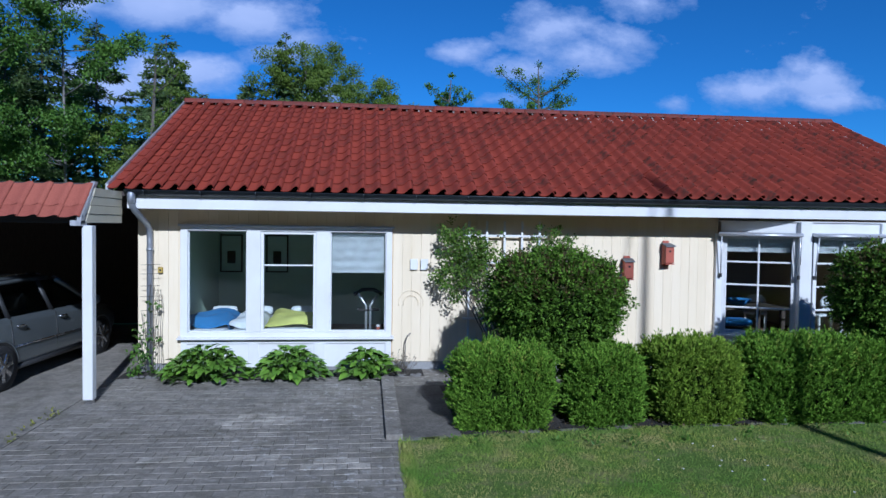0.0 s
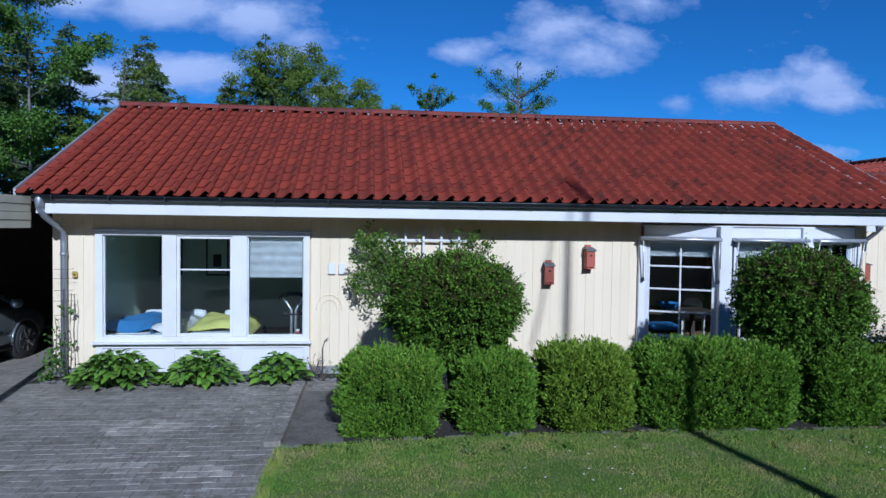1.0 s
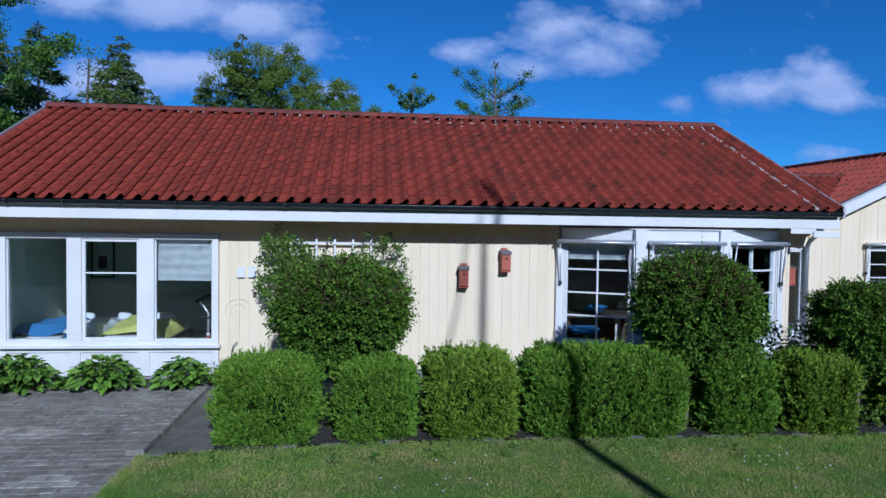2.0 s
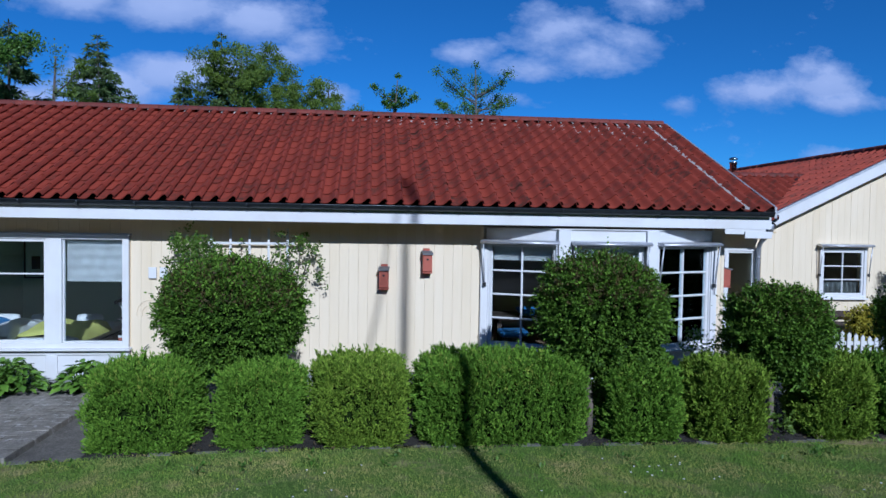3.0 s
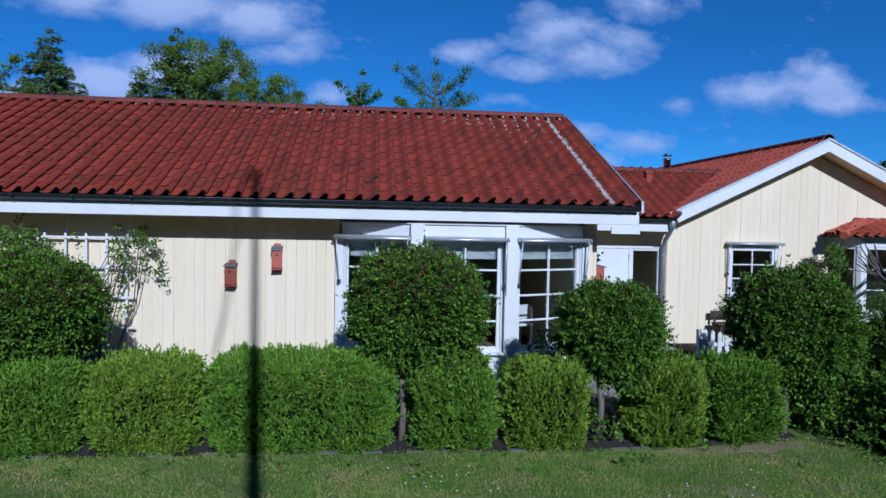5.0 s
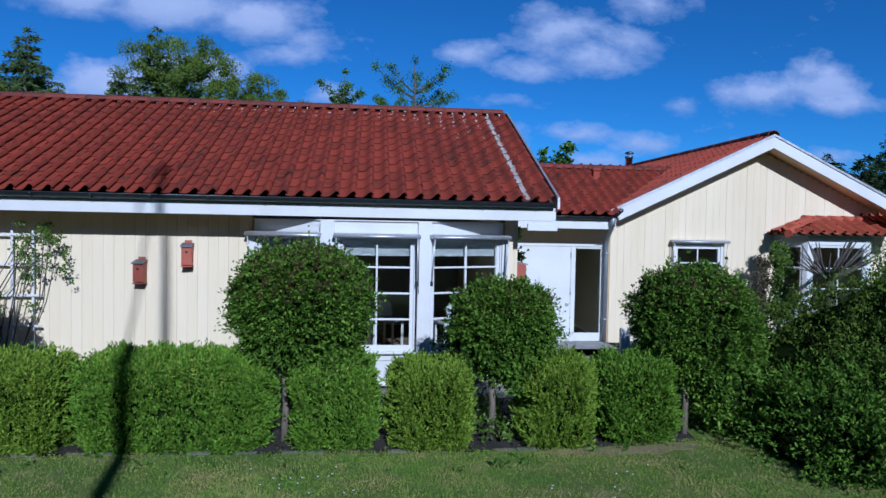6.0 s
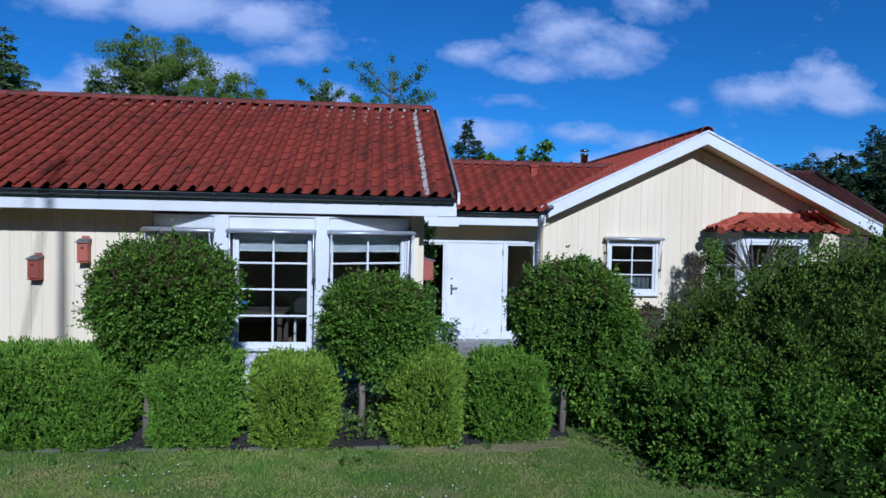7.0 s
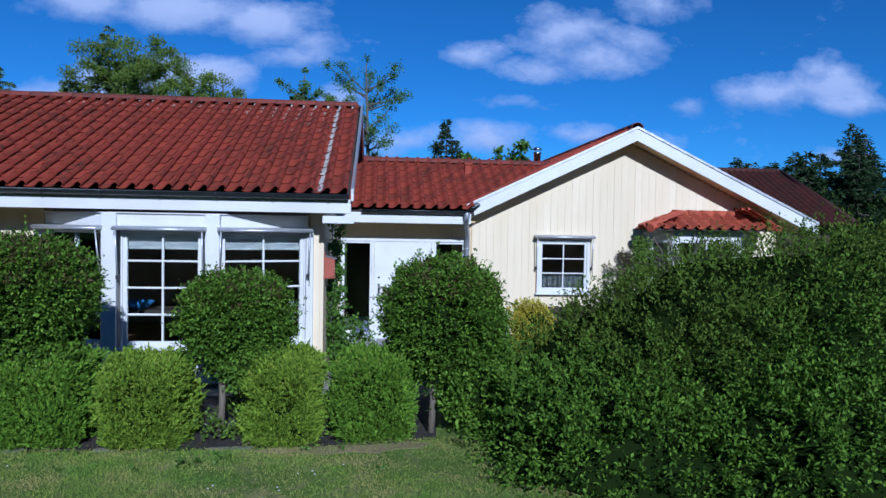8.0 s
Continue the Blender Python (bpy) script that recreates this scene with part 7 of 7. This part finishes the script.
leafy_tree(9.2, 37, 11.6, 2.5, 8600, 0.11, M_vine, 73, "thin half-bare tree with sparse leaves", 0.45, limbs=30)
leafy_tree(15.9, 38, 6.8, 2.0, 3000, 0.28, M_vine, 74, "bright green tree top behind the roof", 0.4)
leafy_tree(-12.6, 22, 12.5, 3.0, 30000, 0.11, M_vine, 75, "tall birch with pale trunk and airy green leaves", 0.25, trunk=0.08, bark=M_palebark, limbs=26)
leafy_tree(-10.4, 24.5, 12.0, 2.6, 22000, 0.11, M_vine, 76, "slender birch with airy green leaves", 0.3, trunk=0.07, bark=M_palebark, limbs=24)
leafy_tree(-14.8, 21, 13.0, 3.0, 32000, 0.11, M_tree, 77, "tall broadleaf tree beside the carport", 0.2, limbs=26)
leafy_tree(-8.6, 27, 9.0, 2.2, 8000, 0.10, M_tree, 78, "young tree with thin foliage behind the carport", 0.3, limbs=18)


# ---- unseen trees added behind the camera to block the low sky ----
wood = thing("woodland", (4, -22, 0), "dark belt of trees added out of view", "trees", kind="stuff")
n = 24000
wx = RNG.uniform(-70, 80, n)
top = 10.2 + 0.9 * np.sin(wx * 0.31) + 0.6 * np.sin(wx * 0.83 + 1.0)
wz = top * RNG.random(n) ** 0.8
wp = np.stack([wx, -22 + 1.5 * np.sin(wx * 0.5) - RNG.uniform(0, 4, n), wz], axis=1)
leaves("crowns", wp, np.tile(np.array([0.0, 1.0, 0.2]), (n, 1)), 1.1, 0.8, M_bush, wood, 0.1, 0.5, 0.8)
bm = bmesh.new()
for k in range(40):
    x = -70 + k * 3.8
    tube([(x, -24, -0.2), (x + 0.3, -24, 7)], [0.25, 0.1], 6, bm)
part("trunks", bm, M_bark, wood)
# solid dark block behind the leaves, closing off the sky
part("undergrowth", box(-75, 85, -31, -27, -0.1, 9.0, 0.3), M_core, wood)

# ---- many pieces, last ----
front_poses = tile_poses((ROOF_X0, ROOF_Y - 0.045, ROOF_Z - 0.02), (1, 0, 0), (0, cs, sn), 58, 13)
single_tiles([p for p in front_poses if p[0] < 5], tile_mesh(M_tile), main_roof)
joined_tiles("tiles", [p for p in front_poses if p[0] >= 5], M_tile, main_roof, "red tiles of the upper courses")
boards(wall_front, X_L, X_R, WALL_Y + 0.026, 0.12, 2.47, [W1, BAY], gap=0.0008)
boards(wall_gable, 11.52, 17.68, GW_Y + 0.024, -0.02, 2.4, [wing_win, PORCH], 0.14, lambda x: 2.42 + (GX - 11.5 - abs(x - GX)) * GT, gap=0.0009)

# ---- lawn, kerb and paving ----
def pavers(x0, x1, y0, y1, w, d):
    """Bricks in half bond: their places, with slight unevenness."""
    g_ = random.Random(12)
    out, r, y = [], 0, y0
    while y < y1 - 0.02:
        x = x0 - (w / 2 if r % 2 else 0)
        while x < x1:
            a, b = max(x, x0), min(x + w, x1)
            if b - a > 0.03:
                out.append((a, b, y, min(y + d, y1), g_.uniform(-0.002, 0.003), g_.uniform(-0.3, 0.3), g_.uniform(-0.4, 0.4)))
            x += w
        y += d
        r += 1
    return out


PW, PD = 0.21, 0.14
stone_meshes = {}
# paler stones where the paving was mended: centre and half sizes
PATCHES = [(-1.42, 7.68, 0.43, 0.26), (-1.9, 6.55, 0.40, 0.10), (-1.2, 6.45, 0.22, 0.12), (-0.75, 6.75, 0.2, 0.1), (-0.55, 6.3, 0.3, 0.1)]
lots = pavers(-3.70, 0.05, -2.94, 9.84, PW, PD)
near = [p for p in lots if 5.65 < p[2] < 7.95]
far = [p for p in lots if not 5.65 < p[2] < 7.95]
for a, b, c, d, dz, tx, ty in near:
    mx, my = (a + b) / 2, (c + d) / 2
    patched = any(((mx - px) / rx) ** 2 + ((my - py) / ry) ** 2 < 1 for px, py, rx, ry in PATCHES)
    key = (round(b - a, 3), round(d - c, 3), patched)
    if key not in stone_meshes:
        me = bpy.data.meshes.new("paver")
        hw, hd = key[0] / 2 - 0.0028, key[1] / 2 - 0.0028
        bm = box(-hw, hw, -hd, hd, -0.05, 0.0, 0.004)
        bm.to_mesh(me)
        bm.free()
        me.materials.append(M_paver_pale if patched else M_paver)
        stone_meshes[key] = me
    ob = new("paver", stone_meshes[key])
    ob.parent = driveway_base
    ob.matrix_basis = pose((a + b) / 2, (c + d) / 2, dz, tx, ty, 0)
V, F = [], []
for a, b, c, d, dz, tx, ty in far:
    k = len(V)
    e = 0.0035
    V += [(a + 0.002, c + 0.002, dz - 0.02), (b - 0.002, c + 0.002, dz - 0.02), (b - 0.002, d - 0.002, dz - 0.02), (a + 0.002, d - 0.002, dz - 0.02),
          (a + e, c + e, dz), (b - e, c + e, dz), (b - e, d - e, dz), (a + e, d - e, dz)]
    F += [(k + 4, k + 5, k + 6, k + 7), (k, k + 1, k + 5, k + 4), (k + 1, k + 2, k + 6, k + 5), (k + 2, k + 3, k + 7, k + 6), (k + 3, k, k + 4, k + 7)]
tagged(raw("pavers", V, F, M_paver, driveway_base, "weathered grey pavers further off"), kind="stuff")
# edging slabs: a raised strip beside the bed and low stones along the lawn
edging = thing("edging", (0.5, 7.2, 0.0), "low grey edging stones between bed, drive and lawn", "kerb", kind="structure")
for k in range(9):
    y = 6.93 + k * 0.30
    part("edging_slab", box(-0.085, 0.085, y + 0.004, y + 0.296, -0.05, 0.058 - 0.003 * (k % 3), 0.006), M_paver, edging)
for k in range(len(EDGE) - 3):
    a, b = Vector(EDGE[k]), Vector(EDGE[k + 1])
    n = max(1, round((b - a).length / 0.22))
    for j in range(n):
        p, q = a.lerp(b, j / n), a.lerp(b, (j + 1) / n)
        mid, d = (p + q) / 2, q - p
        if (j * 7 + k * 3) % 5 in (1, 3):
            continue
        L = d.length / 2 - 0.006
        m = pose(mid.x, mid.y + 0.05, 0.0, 0, 0, math.degrees(math.atan2(d.y, d.x)) + ((k * 5 + j * 3) % 5 - 2))
        part("edging_stone", box(-L, L, -0.055, 0.055, -0.05, 0.004 - 0.004 * ((j * 7 + k) % 4), 0.008, m=m), M_kerb, edging)

# grass blades, thick where the lawn comes nearest
def blades(name, n, x0, x1, y0, y1, keep, size, material, label):
    P = np.stack([RNG.uniform(x0, x1, n), RNG.uniform(y0, y1, n), np.zeros(n)], axis=1)
    P = P[keep(P)]
    thin = 0.5 + 0.5 * np.sin(P[:, 0] * 2.1 + 1.3 * np.sin(P[:, 1] * 1.7)) * np.sin(P[:, 1] * 2.9 + P[:, 0])
    P = P[RNG.random(len(P)) < 0.16 + 0.84 * thin]
    n = len(P)
    lean = RNG.normal(size=(n, 2)) * 0.55
    hgt = size * RNG.uniform(0.4, 1.25, n)
    w = RNG.uniform(0, 6.28, n)
    s_ = np.stack([np.cos(w), np.sin(w), np.zeros(n)], axis=1) * 0.0025
    tip = P + np.stack([lean[:, 0] * hgt, lean[:, 1] * hgt, hgt], axis=1)
    V = np.stack([P - s_ * 1.2, P + s_ * 1.2, tip], axis=1).reshape(-1, 3)
    return tagged(raw(name, V, np.arange(3 * n).reshape(n, 3), material, None), label, "grass", kind="stuff")


s = Shade("grass_blades")
col = s.ramp(s.node("ShaderNodeNewGeometry").outputs["Random Per Island"], (0.0, (0.10, 0.18, 0.025)), (0.5, (0.205, 0.278, 0.046)), (1.0, (0.31, 0.35, 0.075)))
col = s.mix(s.ramp(s.noise(2.1, 5, 0.65), (0.43, 0.0), (0.63, 0.85)), col, (0.36, 0.30, 0.12))     # dry straw patches
col = s.mix(s.ramp(s.noise(1.3, 4, 0.6), (0.48, 0.0), (0.62, 0.8)), col, (0.10, 0.22, 0.026))      # lush clover patches
M_blade = s.colour(col).gloss(0.75, 0, 0.1).m
ex, ey_ = np.array([p[0] for p in EDGE[:-1]]), np.array([p[1] for p in EDGE[:-1]])
blades("grass", 330000, 0.08, 15.5, 4.6, 7.7, lambda P: P[:, 1] < np.interp(P[:, 0], ex, ey_) + 0.05, 0.022, M_blade, "short mown grass of the lawn")
blades("grass", 5000, 0.0, 0.16, 4.6, 6.95, lambda P: P[:, 0] > 0.03, 0.05, M_blade, "longer grass along the drive")
bare_earth = part("bare_earth", prism([(8.55, 7.10), (8.8, 7.04), (9.0, 7.08), (9.25, 6.98), (9.5, 7.05), (9.75, 7.0), (9.95, 7.12), (10.2, 7.14), (10.3, 7.30), (10.05, 7.34), (9.7, 7.24), (9.4, 7.27), (9.1, 7.2), (8.8, 7.22)], "z", -0.02, 0.004), earth("dry_earth", (0.20, 0.165, 0.09), (0.36, 0.29, 0.17), 45))
tagged(bare_earth, "strip of dry bare earth at the hedge foot", "earth", kind="structure")
daisies = thing("daisies", (6, 6, 0.0), "small white daisies scattered in the lawn", "flowers", kind="stuff")
spots_x, spots_y = RNG.choice([3.2, 5.9, 6.4, 8.6, 9.1], 60) + RNG.normal(size=60) * 0.35, RNG.uniform(5.2, 6.7, 60)
bm = bmesh.new()
for x, y in zip(spots_x, spots_y):
    x, y = x + 0.35 * math.sin(y * 5), min(y, 6.9)
    lathe([(0.008, 0), (0.010, 0.004)], (x, y, 0.035), 7, None, bm)
part("flower_heads", bm, petals, daisies)
M_gold_weed = leafy("yellowish_weeds", (0.26, 0.26, 0.05), (0.15, 0.17, 0.03), (0.08, 0.09, 0.02))
weeds = thing("lawn_weeds", (2, 6.5, 0.0), "low broad-leaved weeds in the grass edge", "weeds", kind="stuff")
clump_leaves(weeds, "leaves", [(float(RNG.uniform(0.3, 9.8)), float(RNG.uniform(6.5, 7.1)), 0.03, 0.07) for k in range(40)], 30, 0.05, M_vine, 0.6, (0, 0, 1))
clump_leaves(weeds, "edge_weeds", [(-3.72 + float(RNG.normal()) * 0.05, float(RNG.uniform(5.6, 8.5)), 0.02, 0.05) for k in range(34)], 26, 0.04, M_gold_weed, 0.6, (0, 0, 1))
litter = thing("fallen_leaves", (5, 7.2, 0.0), "dry fallen leaves and crumbs at the hedge foot", "leaf litter", kind="stuff")
clump_leaves(litter, "leaves", [(float(RNG.uniform(0.8, 10.0)), float(RNG.uniform(7.15, 7.4)), 0.012, 0.05) for k in range(90)], 22, 0.03, M_dead, 0.3, (0, 0, 1))
